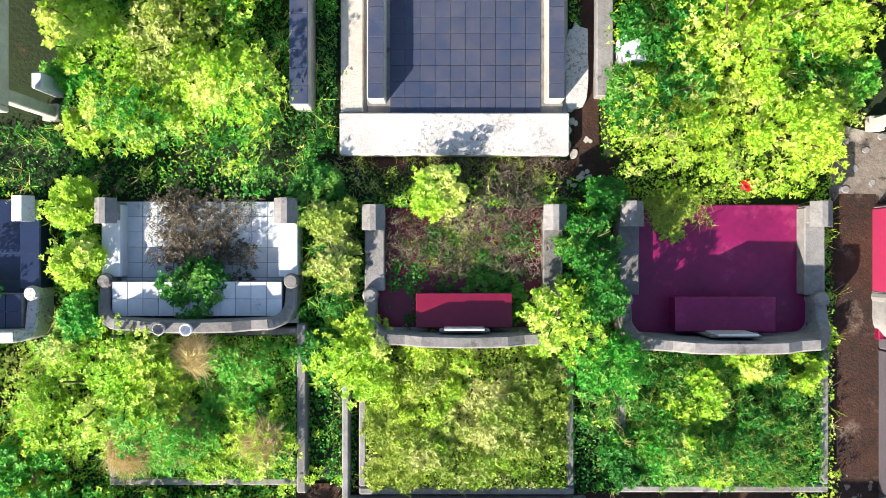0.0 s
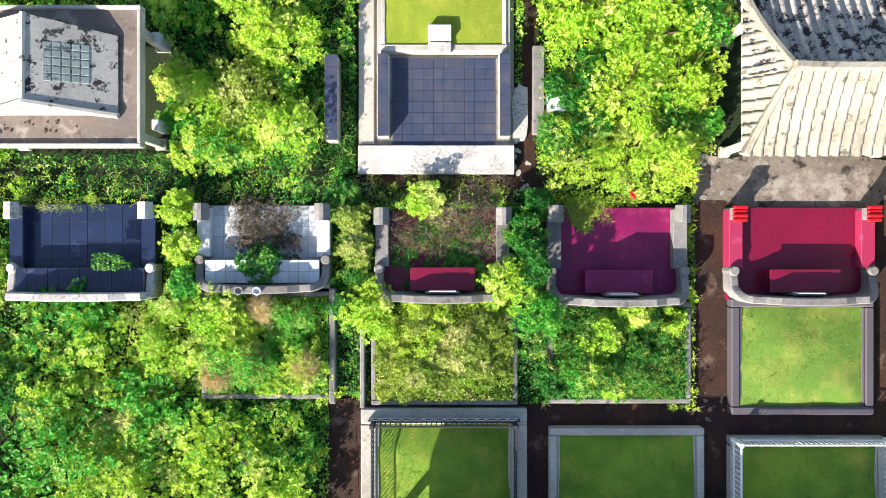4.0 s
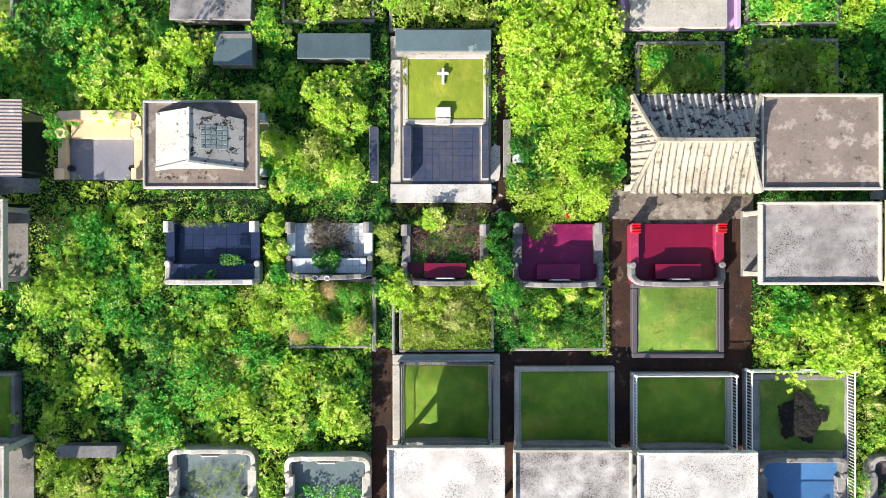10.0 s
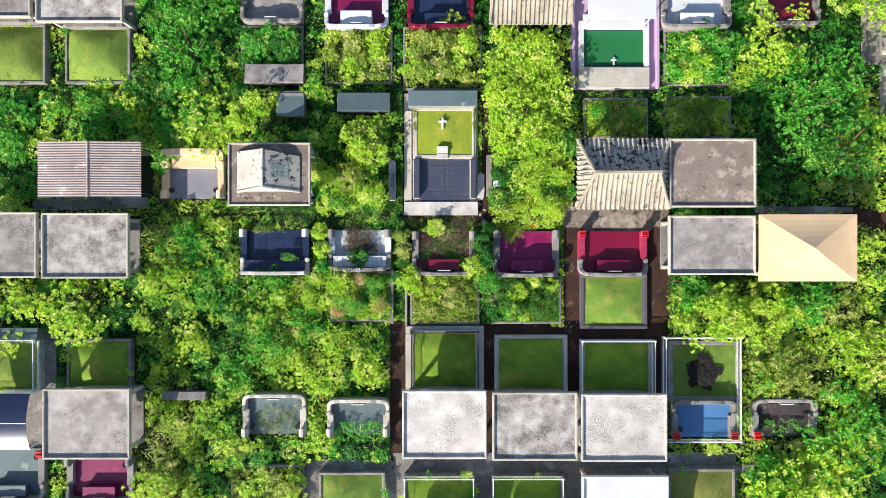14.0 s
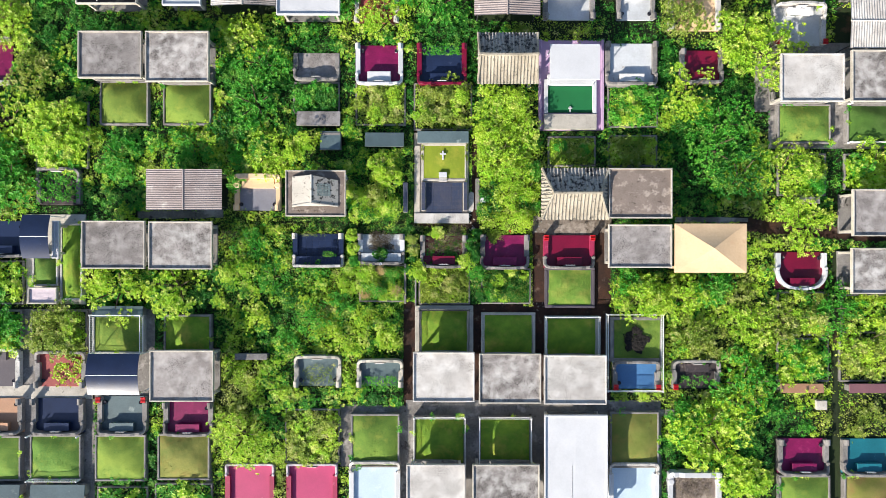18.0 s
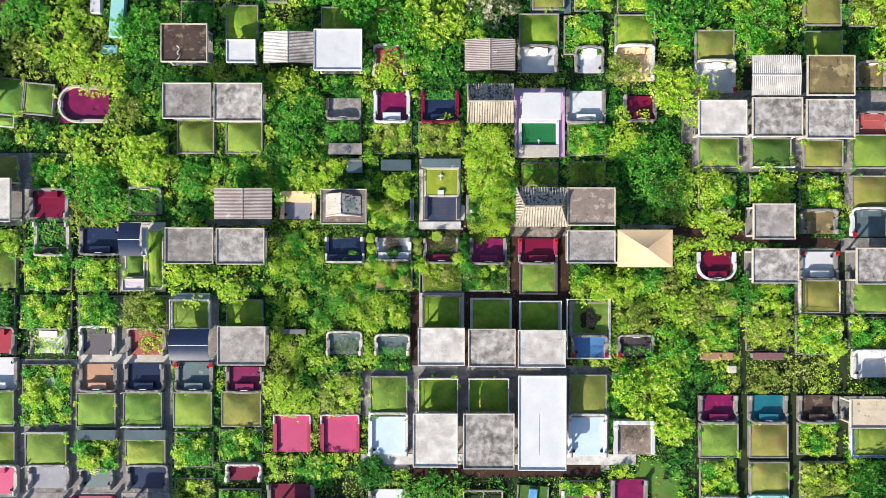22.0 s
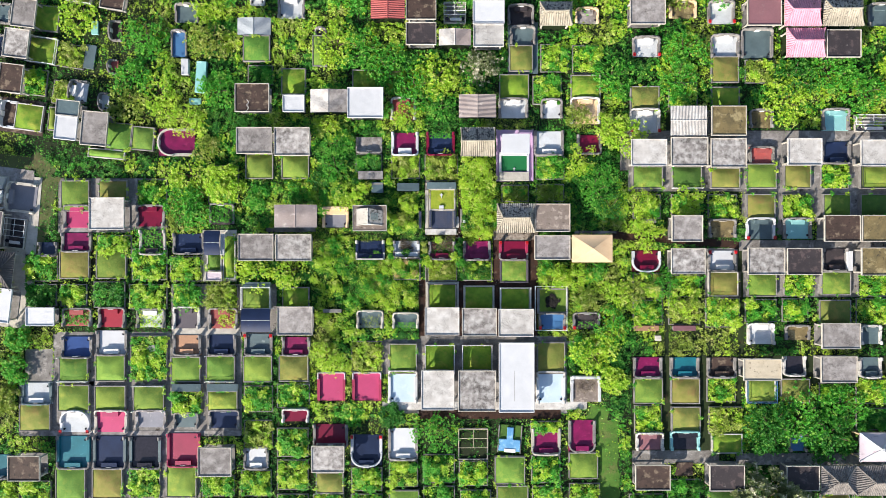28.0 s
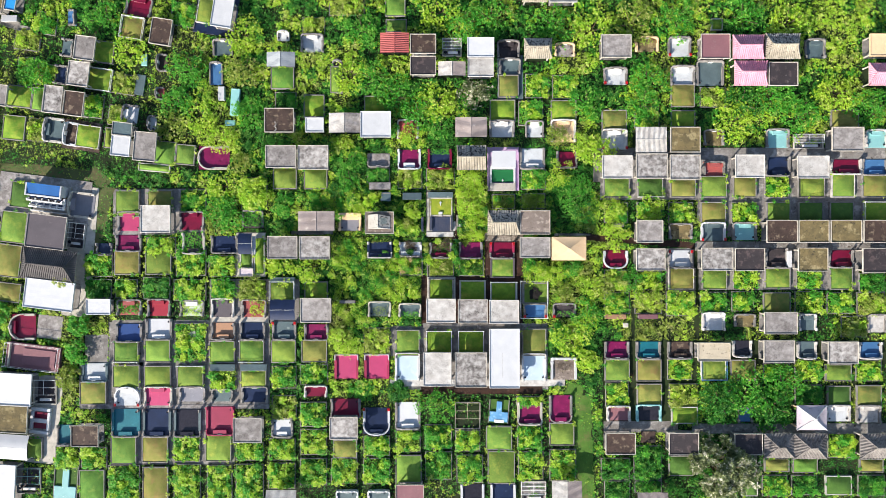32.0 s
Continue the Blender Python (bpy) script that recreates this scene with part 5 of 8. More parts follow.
def railed_terrace(x, y, w, d, mat="mauve", rz=0.0, h=0.8):
    """A raised painted terrace with a white pipe rail round it and a low bed at its end."""
    t = thing("railed_terrace", x, y, 0, rz, "raised dull red terrace enclosed by white pipe rails", "terrace")
    box("deck", mat, t, 0, 0, 0, w, d, h)
    box("inner_slab", mat, t, w * 0.12, 0, h, w * 0.6, d * 0.66, 0.12)
    box("end_wall", "plaster", t, -w * 0.42, 0, h, 0.25, d * 0.9, 0.4)
    railing(t, w - 0.2, d - 0.2, h, "metal_white", tall=0.8, gap=0.9, single=True)
    clear(x, y, w, d, rz)
    return t


def rail_frame(x, y, w, d, mat="metal_white"):
    """A waist-high railing that encloses a grave bed and its tomb together."""
    t = thing("railing_frame", x, y, 0, 0, "white painted steel railing round a tomb and its bed", "railing")
    railing(t, w, d, 0.3, mat, "news", tall=0.6)
    box("foot_kerb", "wall", t, -w / 2, 0, 0, 0.1, d, 0.3)
    box("foot_kerb", "wall", t, w / 2, 0, 0, 0.1, d, 0.3)
    return t


def garden_hose(x, y, z):
    """A short pale hose left in a double curve on a roof."""
    t = thing("garden_hose", x, y, z, 0, "short pale hose lying curled on the brown roof", "hose")
    pts = [(0.28 * math.sin(a) * (1 if a < math.pi else -1), 0.75 - 0.24 * a) for a in [math.tau * i / 16 for i in range(17)]]
    part("tube", Shape().sweep(pts, [0.05] * len(pts), 0.06, 0.01), "metal_white", t)
    return t


def model_house(x, y, w, d):
    """A white two-storey shrine house: blue roof behind, stepped white balconies with dark openings in front."""
    t = thing("shrine_house", x, y, 0, -7, "white two-storey shrine house with a bright blue roof", "shrine")
    box("plinth", "plaster", t, 0, 0, 0, w, d, 0.25)
    box("upper_floor", "white", t, 0, d * 0.28, 0.25, w * 0.86, d * 0.36, 2.2)
    box("ground_floor", "white", t, 0, -d * 0.1, 0.25, w * 0.92, d * 0.34, 0.9)
    for lvl, yy, z in ((0, -d * 0.02, 1.9), (1, -d * 0.22, 1.35)):
        box("balcony_slab", "dark", t, 0, yy, z - 0.3, w * 0.9, d * 0.19, 0.08)
        f = box("balcony_beam", "metal_white", t, 0, yy - d * 0.09, z, w * 0.96, 0.22, 0.16)
        for i in range(6):
            box("balcony_post", "metal_white", f, -w * 0.45 + i * w * 0.18, d * 0.045, -0.35, 0.24 if i in (0, 5) else 0.14, d * 0.09 + 0.1, 0.42)
        for i in range(5):
            wd = box("window", "navy", t, -w * 0.36 + i * w * 0.18, yy + d * 0.03, z - 0.2, w * 0.1, 0.3, 0.18)
            box("window_frame", "metal_white", wd, 0, 0.16, 0.02, w * 0.12, 0.06, 0.2)
    for s in (-1, 1):
        box("corner_column", "metal_white", t, s * w * 0.46, -d * 0.08, 0.25, 0.3, 0.3, 2.0)
        box("verge", "white", t, s * w * 0.46, d * 0.26, 2.5, 0.26, d * 0.42, 0.3)
    box("fascia", "white", t, 0, d * 0.07, 2.3, w * 0.96, 0.24, 0.36)
    y0, y1 = d * 0.1, d * 0.47
    part("roof", Shape().add([(-w * 0.44, y0, 2.55), (w * 0.44, y0, 2.55), (w * 0.44, y1, 2.85), (-w * 0.44, y1, 2.85), (-w * 0.44, y0, 2.47), (w * 0.44, y0, 2.47), (w * 0.44, y1, 2.77), (-w * 0.44, y1, 2.77)], [(0, 1, 2, 3), (7, 6, 5, 4), (0, 1, 5, 4), (1, 2, 6, 5), (2, 3, 7, 6), (3, 0, 4, 7)]), "blue_roof", t, "bright blue sheet roof")
    box("parapet", "white", t, 0, -d * 0.44, 0.25, w * 0.98, 0.22, 0.6)
    clear(x, y, w, d, -7)
    return t


def palm(x, y, h, r):
    """A fan of long pale fronds on a short trunk."""
    rng = np.random.default_rng(21)
    t = thing("palm", x, y, 0, 0, "small palm with long pale green fronds beside a tiled roof", "palm")
    part("trunk", Shape().lathe(0, 0, 0, [(0.16, 0), (0.12, h * 0.6), (0.1, h)], 10), "bark", t)
    for k in range(11):
        a = math.tau * k / 11 + rng.uniform(-0.2, 0.2)
        ln = r * rng.uniform(0.75, 1.1)
        u = np.linspace(0.08, 1, 26)
        c = np.stack([u * ln * math.cos(a), u * ln * math.sin(a), h + 0.75 * np.sin(u * 2.4) * ln * 0.5 - u * u * ln * 0.45], 1)
        pts = np.concatenate([c, c])
        side = np.concatenate([np.tile((math.cos(a + 1.0), math.sin(a + 1.0), -0.25), (26, 1)), np.tile((math.cos(a - 1.0), math.sin(a - 1.0), -0.25), (26, 1))])
        size = 0.12 * (1.2 - np.concatenate([u, u]) * 0.6)
        part("frond", leaf_mesh("frond", pts + side * size[:, None] * 1.6, np.tile((0, 0, 1.0), (52, 1)), size, "leaf_olive", rng, 4.0, False, side * 4), "leaf_olive", t)
    return t


def twin_bench(x, y, w, d, rz=0.0):
    """A white plastered frame round two sunken maroon beds."""
    t = thing("twin_bed_frame", x, y, 0, rz, "white plastered frame round two sunken maroon beds", "tomb")
    box("base", "plaster", t, 0, 0, 0, w, d, 0.2)
    for sy in (-1, 0, 1):
        box("cross_wall", "white", t, 0, sy * (d / 2 - 0.25), 0.2, w, 0.5 if sy else 0.6, 0.5)
    for sx in (-1, 1):
        for sy in (-1, 1):
            box("side_wall", "white", t, sx * (w / 2 - 0.2), sy * d * 0.2, 0.2, 0.4, d * 0.5 - 0.85, 0.5)
    for sy in (-1, 1):
        box("bed", "maroon", t, 0, sy * d * 0.2, 0.2, w - 0.9, d * 0.24, 0.12)
    clear(x, y, w, d, rz)
    return t


def painted_cross(x, y, w, d, mat="sky_paint", words="sky-blue"):
    t = thing("cross_tomb", x, y, 0, -4, f"{words} painted tomb with a broad cross slab among weeds", "tomb")
    box("lawn", "lawn_dark_shade", t, 0, 0, 0, w, d, 0.25)
    part("cross", Shape().box(0, -d * 0.02, 0.2, w * 0.28, d * 0.9, 0.3, 0.04).box(0, -d * 0.22, 0.201, w * 0.95, d * 0.42, 0.3, 0.04), mat, t, f"{words} painted cross slab")
    for s in (-1, 1):
        box("kerb", "wall", t, s * w / 2, 0, 0, 0.15, d, 0.4)
    box("bench", "marble", t, 0.1, -d * 0.4, 0.2, w * 0.5, 0.5, 0.36)
    clear(x, y, w, d, -4, 0.75)
    return t


# ---- ground, paths ----
gr = part("ground", Shape().sheet(-700, -700, 700, 700, 8, 8, lambda u, v: -0.02).sheet(-100, -62, 100, 62, 200, 124, lambda u, v: 0.0 + 0.012 * noise.noise((u * 120, v * 80, 2))), "undersoil")
tagged(gr, "dark weedy earth under the whole cemetery", "ground", kind="structure")


def path_strip(pts, width, mat="soil", label="bare reddish-brown earth path"):
    """A trodden strip with uneven edges, a few millimetres above the ground."""
    sh, vs = Shape(), []
    n = 0
    for (ax, ay), (bx, by) in zip(pts, pts[1:]):
        ln = math.hypot(bx - ax, by - ay)
        k = max(2, int(ln / 0.3))
        ux, uy = (bx - ax) / ln, (by - ay) / ln
        v, f = [], []
        for i in range(k + 1):
            cx, cy = ax + (bx - ax) * i / k, ay + (by - ay) * i / k
            for s in (-1, 0, 1):
                e = s * width / 2 * (1 + 0.3 * noise.noise((cx * 0.9 + s * 7, cy * 0.9, 1)))
                v.append((cx - uy * e, cy + ux * e, 0.03 + 0.012 * (s == 0)))
        for i in range(k):
            f += [(i * 3 + j, i * 3 + j + 1, i * 3 + j + 4, i * 3 + j + 3) for j in range(2)]
        sh.add(v, f)
        clear((ax + bx) / 2, (ay + by) / 2, ln, width * 0.9, math.degrees(math.atan2(by - ay, bx - ax)), 0.92 if mat == "track_grass" else 0.8 if mat == "track_earth" else 1.0)
    ob = part("earth_path", sh, mat)
    return tagged(ob, label, "path", kind="structure")

# ---- the graves, area by area ----

# paths
path_strip([(-2.80, -4.49), (-2.80, -13.46)], 0.83, 'soil', 'bare reddish-brown earth path')
path_strip([(2.72, -4.81), (2.72, -13.46)], 0.96, 'soil', 'bare reddish-brown earth path')
path_strip([(7.97, 1.28), (8.04, -13.46)], 0.96, 'soil', 'bare reddish-brown earth path')
path_strip([(13.23, 1.28), (13.10, -13.46)], 0.96, 'soil', 'bare reddish-brown earth path')
path_strip([(-2.67, -4.87), (13.36, -5.13)], 0.71, 'soil', 'bare reddish-brown earth path')
path_strip([(7.4, 1.85), (13.9, 1.8)], 1.5, 'old_concrete', 'beige worn concrete yard with dark stains')
path_strip([(-2.22, 9.94), (-2.09, 1.93)], 0.38, 'soil', 'bare reddish-brown earth path')
path_strip([(2.65, 9.30), (2.52, 1.93)], 0.58, 'soil', 'bare reddish-brown earth path')
path_strip([(-2.67, 1.86), (3.10, 1.80)], 0.32, 'soil', 'bare reddish-brown earth path')
path_strip([(-8.44, -13.14), (19.13, -13.52)], 0.51, 'path_concrete', 'grey worn concrete path')
path_strip([(-25.11, 2.69), (-18.06, 2.82)], 0.71, 'path_concrete', 'grey worn concrete path')
path_strip([(19.13, 2.37), (25.15, 2.31)], 0.45, 'path_concrete', 'grey worn concrete path')
path_strip([(-58.79, 13.35), (-55.95, 10.50), (-57.84, 1.96), (-59.74, -2.79)], 2.47, 'track_earth', 'trodden grass track')
path_strip([(-73.98, 13.35), (-68.29, 13.16), (-58.79, 12.21)], 2.09, 'track_earth', 'trodden grass track')
path_strip([(20.94, -23.86), (23.78, -24.62), (24.26, -42.65)], 3.23, 'track_grass', 'trodden grass track')
path_strip([(24.35, 1.96), (43.72, 0.44)], 1.14, 'soil', 'bare reddish-brown earth path')
path_strip([(-34.12, -12.47), (-34.12, -18.92)], 0.76, 'path_concrete', 'grey worn concrete path')
path_strip([(-28.99, -12.47), (-28.99, -19.87)], 0.85, 'path_concrete', 'grey worn concrete path')
path_strip([(-39.62, -12.47), (-39.43, -26.52)], 0.66, 'path_concrete', 'grey worn concrete path')
path_strip([(-55.38, -12.28), (-55.38, -26.52)], 0.66, 'path_concrete', 'grey worn concrete path')
# next three: dark undersoil strips in the gaps between grave columns, not trodden paths
path_strip([(37.83, -15.13), (37.83, -29.37)], 0.66, 'undersoil', 'bare reddish-brown earth path')
path_strip([(32.33, 0.06), (32.33, -15.13)], 0.57, 'undersoil', 'bare reddish-brown earth path')
path_strip([(42.96, 0.06), (42.96, -15.13)], 0.76, 'undersoil', 'bare reddish-brown earth path')
path_strip([(48.46, 12.40), (48.46, 1.96)], 0.76, 'path_concrete', 'grey worn concrete path')
path_strip([(53.78, 12.40), (53.78, 3.86)], 0.76, 'path_concrete', 'grey worn concrete path')
path_strip([(59.19, 12.40), (59.19, 3.86)], 0.76, 'path_concrete', 'grey worn concrete path')

# middle rows
tomb(-5.00, -0.08, 3.80, 2.50, 'white_tile', 'wall', tile=0.3, tall=0.95, side='white', tablet='', altar=False, bench=True)
tomb(0.10, -0.28, 3.83, 2.65, 'maroon', 'wall', tall=0.95)
tomb(5.08, -0.28, 3.99, 2.79, 'magenta', 'wall', tall=1.25)
flower_pot(-5.5, -1.28, 0.97, 'stained')
flower_pot(-5.0, -1.29, 0.97, 'white')
hibiscus(5.53, 1.41)
tiled_wall(-3.03, 4.12, 0.36, 2.40)
broken_slab(2.34, 3.79, 0.45, 1.73)
rubble(2.42, 2.14, 0.56, 1.41, 24, 'plaster')
rubble(8.24, 2.00, 1.36, 1.36, 22, 'wall')
white_block(3.31, 4.00, 0.43, 0.56)
platform(2.86, 4.44, 0.33, 2.54, 0.3, 'wall')
creeper(0.11, -0.35, 3.39, 2.45, 'leaf_deep', 0.19, 0.55)
creeper(0.15, 0.45, 3.3, 1.5, 'leaf_husk', 0.2, 0.78, 0.045, 1300, 0.25)
creeper(0.5, 1.55, 3.4, 0.9, 'leaf_husk', 0.04, 0.7, 0.045, 900, 0.2)
creeper(-5.00, 0.51, 2.13, 1.30, 'leaf_husk', 0.19, 0.78, 0.045, 1100, 0.35)
creeper(4.23, 0.94, 1.43, 0.61, 'leaf_olive', 0.19, 0.7)
creeper(-0.35, 1.72, 4.97, 1.24, 'leaf_olive', 0.04, 0.6)
creeper(4.57, 1.28, 2.60, 0.32, 'leaf_olive', 0.04, 0.8)
tomb(-10.16, -0.18, 4.17, 2.78, 'navy', 'pale', tile=0.5, tall=1.0, side='navy', square=True, altar=False, tablet='', bench=True)
creeper(-9.2, -0.5, 1.1, 0.5, 'leaf_deep', 0.6, 0.75, 0.05, 900, 0.25)
creeper(-10.9, 1.15, 2.6, 0.4, 'leaf_olive', 0.18, 0.7, 0.045, 900, 0.25)
tomb(10.34, -0.27, 4.17, 2.78, 'maroon', 'wall', cap='lion', tall=1.0, side='rose')
grave_bed(10.43, -3.23, 4.09, 3.34, 'lawn_bright', 'taupe', mound=0.2, k=0.24)
rubble(7.95, -4.75, 1.1, 0.9, 16, 'old_concrete')
overgrown_bed(0.16, -2.99, 4.22, 3.27, 'leaf_olive', 0.55)
overgrown_bed(5.20, -3.12, 4.10, 2.92, 'leaf_deep', 0.6)
for hx, hy, hr in ((5.6, -1.95, 0.45), (4.35, -3.5, 0.5), (5.0, -4.0, 0.42), (6.6, -2.2, 0.4)):
    shrub(hx, hy, hr, 0.9, 'leaf_lime', leaf_size=0.036, count=5200)
overgrown_bed(-4.92, -2.90, 3.80, 3.08, 'leaf_mid', 0.7)
cross_tomb(-0.08, 5.76, 4.50, 7.46)
shrub(-7.5, 4.7, 0.6, 0.9, 'leaf_lime', leaf_size=0.036, count=5200)
shrub(-7.45, 3.7, 0.5, 0.7, 'leaf_mid', leaf_size=0.036, count=5200)
pyramid_roof(-10.03, 4.31, 4.77, 3.65)
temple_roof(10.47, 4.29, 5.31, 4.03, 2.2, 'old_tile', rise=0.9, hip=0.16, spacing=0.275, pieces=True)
latticed_bed = grave_bed(0.14, -6.84, 4.77, 4.25, 'lawn_deep', 'plaster', rail='metal_dark', k=0.45, mound=0.3, rail_in=0.74)
lattice = box("lattice_panel", "metal_dark", latticed_bed, 0, 1.84, 0.318, 4.3, 0.015, 0.3, 0.004)
hexagon = [(0.145 * math.cos(math.tau * (i + 0.5) / 6) / 0.866, 0.13 * math.sin(math.tau * (i + 0.5) / 6)) for i in range(6)]
ring_mesh = Shape().add([(px * k, y, pz * k) for y in (0.0, 0.02) for k in (1.0, 0.84) for px, pz in hexagon], [q for i in range(6) for j in [(i + 1) % 6] for q in ((i, j, 6 + j, 6 + i), (12 + i, 18 + i, 18 + j, 12 + j), (i, 12 + i, 12 + j, j), (6 + i, 6 + j, 18 + j, 18 + i))]).mesh("lattice_ring", "metal_white")
for i in range(14):
    part("lattice_ring", ring_mesh, "metal_white", lattice, "white hexagonal wire ring" if i == 0 else "", at=(-1.95 + i * 0.3, 0.009, 0.15))
grave_bed(5.39, -7.14, 4.44, 3.74, 'lawn_deep', 'plaster', k=0.22, mound=0.34)
grave_bed(10.59, -7.30, 4.46, 3.51, 'lawn_deep', 'plaster', rail='metal_white', k=0.22, mound=0.34)
flat_roof(0.11, -10.16, 4.86, 3.93, 2.2, 'pale')
flat_roof(5.34, -10.27, 4.90, 3.93, 2.2, 'stained')
flat_roof(10.49, -10.36, 4.94, 3.88, 2.2, 'pale')
grave_bed(15.95, -7.45, 4.45, 3.66, 'lawn_green', 'wall', mound=0.08)
rail_frame(15.66, -8.51, 4.47, 6.22)
flat_roof(15.56, 4.34, 5.00, 3.95, 2.3, 'umber')
flat_roof(15.58, 0.18, 5.01, 3.42, 2.2, 'grey')
platform(5.42, -9.13, 16.82, 8.78, 0.02, 'soil', name='bare_earth', label='bare reddish earth between the graves')
platform(10.63, -1.31, 6.47, 6.86, 0.02, 'soil', name='bare_earth', label='bare reddish earth between the graves')
tomb(15.86, -10.37, 3.86, 2.40, 'blue', 'wall', cap='lion', tall=0.9, altar=False, tablet='', rz=180)
ash_heap(15.71, -7.62, 2.35, 2.38)
hip_roof(21.16, 0.02, 5.69, 3.88, 2.2, 'tan')
tomb(-15.13, 4.51, 3.76, 3.00, 'dusk', 'tan', tall=0.9, thick=0.42, side='tan', square=True, altar=False, tablet='', rz=180)
white_block(-15.09, 5.25, 2.66, 0.76, 0.45, 'tan')
lean_slab(-4.71, 8.77, 3.16, 1.16, 0.9, 'slate')
lean_slab(-9.09, 8.69, 1.66, 1.56, 0.9, 'slate')
lean_slab(-10.06, 10.47, 3.53, 1.19, 0.9, 'grey')
ridge_roof(-20.42, 4.57, 5.97, 3.21, 2.2, 'asbestos', along='y', rise=0.18)
overgrown_bed(-5.09, 11.79, 4.13, 3.50, 'leaf_olive', 0.4)
overgrown_bed(0.02, 11.59, 4.80, 3.89, 'leaf_olive', 1.0)
pink_court(10.53, 13.39, 5.36, 7.40)
overgrown_bed(10.58, 7.94, 3.92, 2.47, 'leaf_olive', 0.35)
shrub(9.6, 8.3, 0.55, 0.7, 'leaf_mid', leaf_size=0.052, count=4800)
shrub(11.5, 8.0, 0.5, 0.6, 'leaf_mid', leaf_size=0.052, count=4800)
overgrown_bed(15.57, 8.00, 4.05, 2.59, 'leaf_olive', 0.35)
flat_roof(-20.74, 0.18, 5.05, 3.80, 2.0, 'stained')
grave_bed(-20.80, -7.02, 3.88, 3.12, 'lawn_deep', 'wall')
flat_roof(-20.50, -10.09, 5.02, 4.04, 2.3, 'grey')
tomb(20.76, -10.32, 3.92, 2.43, 'dark', 'wall', tall=0.8, cap='lion', rz=180)
creeper(20.6, -10.9, 3.0, 1.2, 'leaf_mid', 0.2, 0.5, 0.07, 260, 0.3)
tomb(-10.19, -10.08, 3.86, 2.59, 'slate', 'plaster', tall=0.8, altar=False, rz=180)
tomb(-5.10, -10.24, 3.79, 2.28, 'slate', 'plaster', tall=0.8, altar=False, rz=180)
creeper(-10.12, -10.49, 2.86, 1.91, 'leaf_olive', 0.2, 0.6)
creeper(-5.11, -11.12, 3.34, 1.27, 'leaf_mid', 0.2, 0.75, 0.07, 300, 0.5)
lean_slab(-15.52, -8.84, 2.63, 0.50, 0.8, 'wall')
white_block(-7.91, 5.75, 0.25, 0.34)
white_block(-7.92, 3.35, 0.22, 0.31)
low_wall(-2.20, -3.30, 0.13, 2.80)
low_wall(-3.06, -2.92, 0.19, 3.31)

# upper middle
flat_roof(-26.05, 0.22, 5.01, 3.80, 2.0, 'grey')
flat_roof(-26.19, 15.18, 5.01, 3.71, 2.3, 'grey')
flat_roof(-20.90, 15.04, 5.01, 3.99, 2.3, 'stained')
grave_bed(-26.0, 11.8, 3.98, 3.60, 'lawn_lime', 'wall', mound=0.5)
grave_bed(-20.85, 11.72, 3.95, 3.45, 'lawn_lime', 'wall', mound=0.5)
tomb(-10.33, 14.85, 3.78, 2.4, 'grey', 'wall', altar=False, posts=False, tall=0.8)
overgrown_bed(-10.36, 12.27, 3.79, 2.65, 'leaf_deep', 0.45)
tomb(-5.19, 14.99, 3.87, 3.40, 'magenta', 'white', tall=0.9, altar=False)
white_block(-5.2, 14.0, 1.9, 0.8, 0.6)
tomb(-0.08, 14.99, 4.06, 3.40, 'navy', 'maroon', tall=0.9)
creeper(-0.1, 16.3, 3.6, 1.0, 'leaf_mid', 0.2, 0.75, 0.08, 300, 0.4)
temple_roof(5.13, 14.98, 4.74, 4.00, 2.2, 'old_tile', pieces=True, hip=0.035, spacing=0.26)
tomb(15.41, 15.08, 4.25, 3.59, 'white_tile', 'wall', tall=0.9)
overgrown_bed(15.58, 11.61, 4.16, 3.41, 'leaf_mid', 0.45)
tomb(21.17, 14.89, 3.50, 2.83, 'maroon', 'wall', tall=0.8)
ridge_roof(5.08, 19.98, 5.20, 3.25, 2.2, 'asbestos', along='y', pitch=0.18)
grave_bed(10.42, 23.15, 4.26, 3.60, 'lawn_deep', 'wall')
tomb(10.31, 20.09, 4.25, 2.83, 'white_tile', 'wall', tall=0.9, rz=180)
overgrown_bed(15.17, 22.73, 4.16, 4.16, 'leaf_mid', 0.5)
tomb(15.79, 20.04, 3.12, 2.74, 'white_tile', 'wall', tall=0.9, rz=180)
grave_bed(20.64, 23.11, 4.26, 3.50, 'lawn_deep', 'wall')
tomb(20.60, 19.71, 4.25, 3.78, 'tan', 'pale', tall=0.9, rz=180)
tomb(-5.42, 19.99, 3.59, 3.21, 'brick_red', 'pale', tall=0.9, rz=180)
flat_roof(-10.61, 20.47, 5.01, 4.27, 2.3, 'white')
grave_bed(-10.64, 24.24, 4.16, 2.74, 'lawn_deep', 'wall')
ridge_roof(-15.77, 20.72, 5.11, 3.25, 2.2, 'pale', along='y', other='grey')
grave_bed(-21.10, 23.91, 3.50, 3.79, 'lawn_deep', 'wall')
flat_roof(-20.77, 20.47, 3.08, 2.42, 1.8, 'white')
grave_bed(-17.36, 28.31, 2.08, 4.45, 'lawn_green', 'wall', weeds=0.4)
tomb(-17.23, 30.95, 1.70, 1.32, 'dark', 'wall', posts=False, altar=False, rz=180)
flat_roof(-26.47, 21.16, 4.82, 3.99, 2.3, 'brown')
garden_hose(-27.21, 20.10, 2.46)
ridge_roof(-26.22, 31.17, 4.64, 2.41, 2.2, 'zinc', along='y')
grave_bed(-26.40, 28.64, 3.88, 3.79, 'lawn_green', 'wall')
overgrown_bed(-25.92, 24.90, 3.59, 2.83, 'leaf_deep', 0.4)
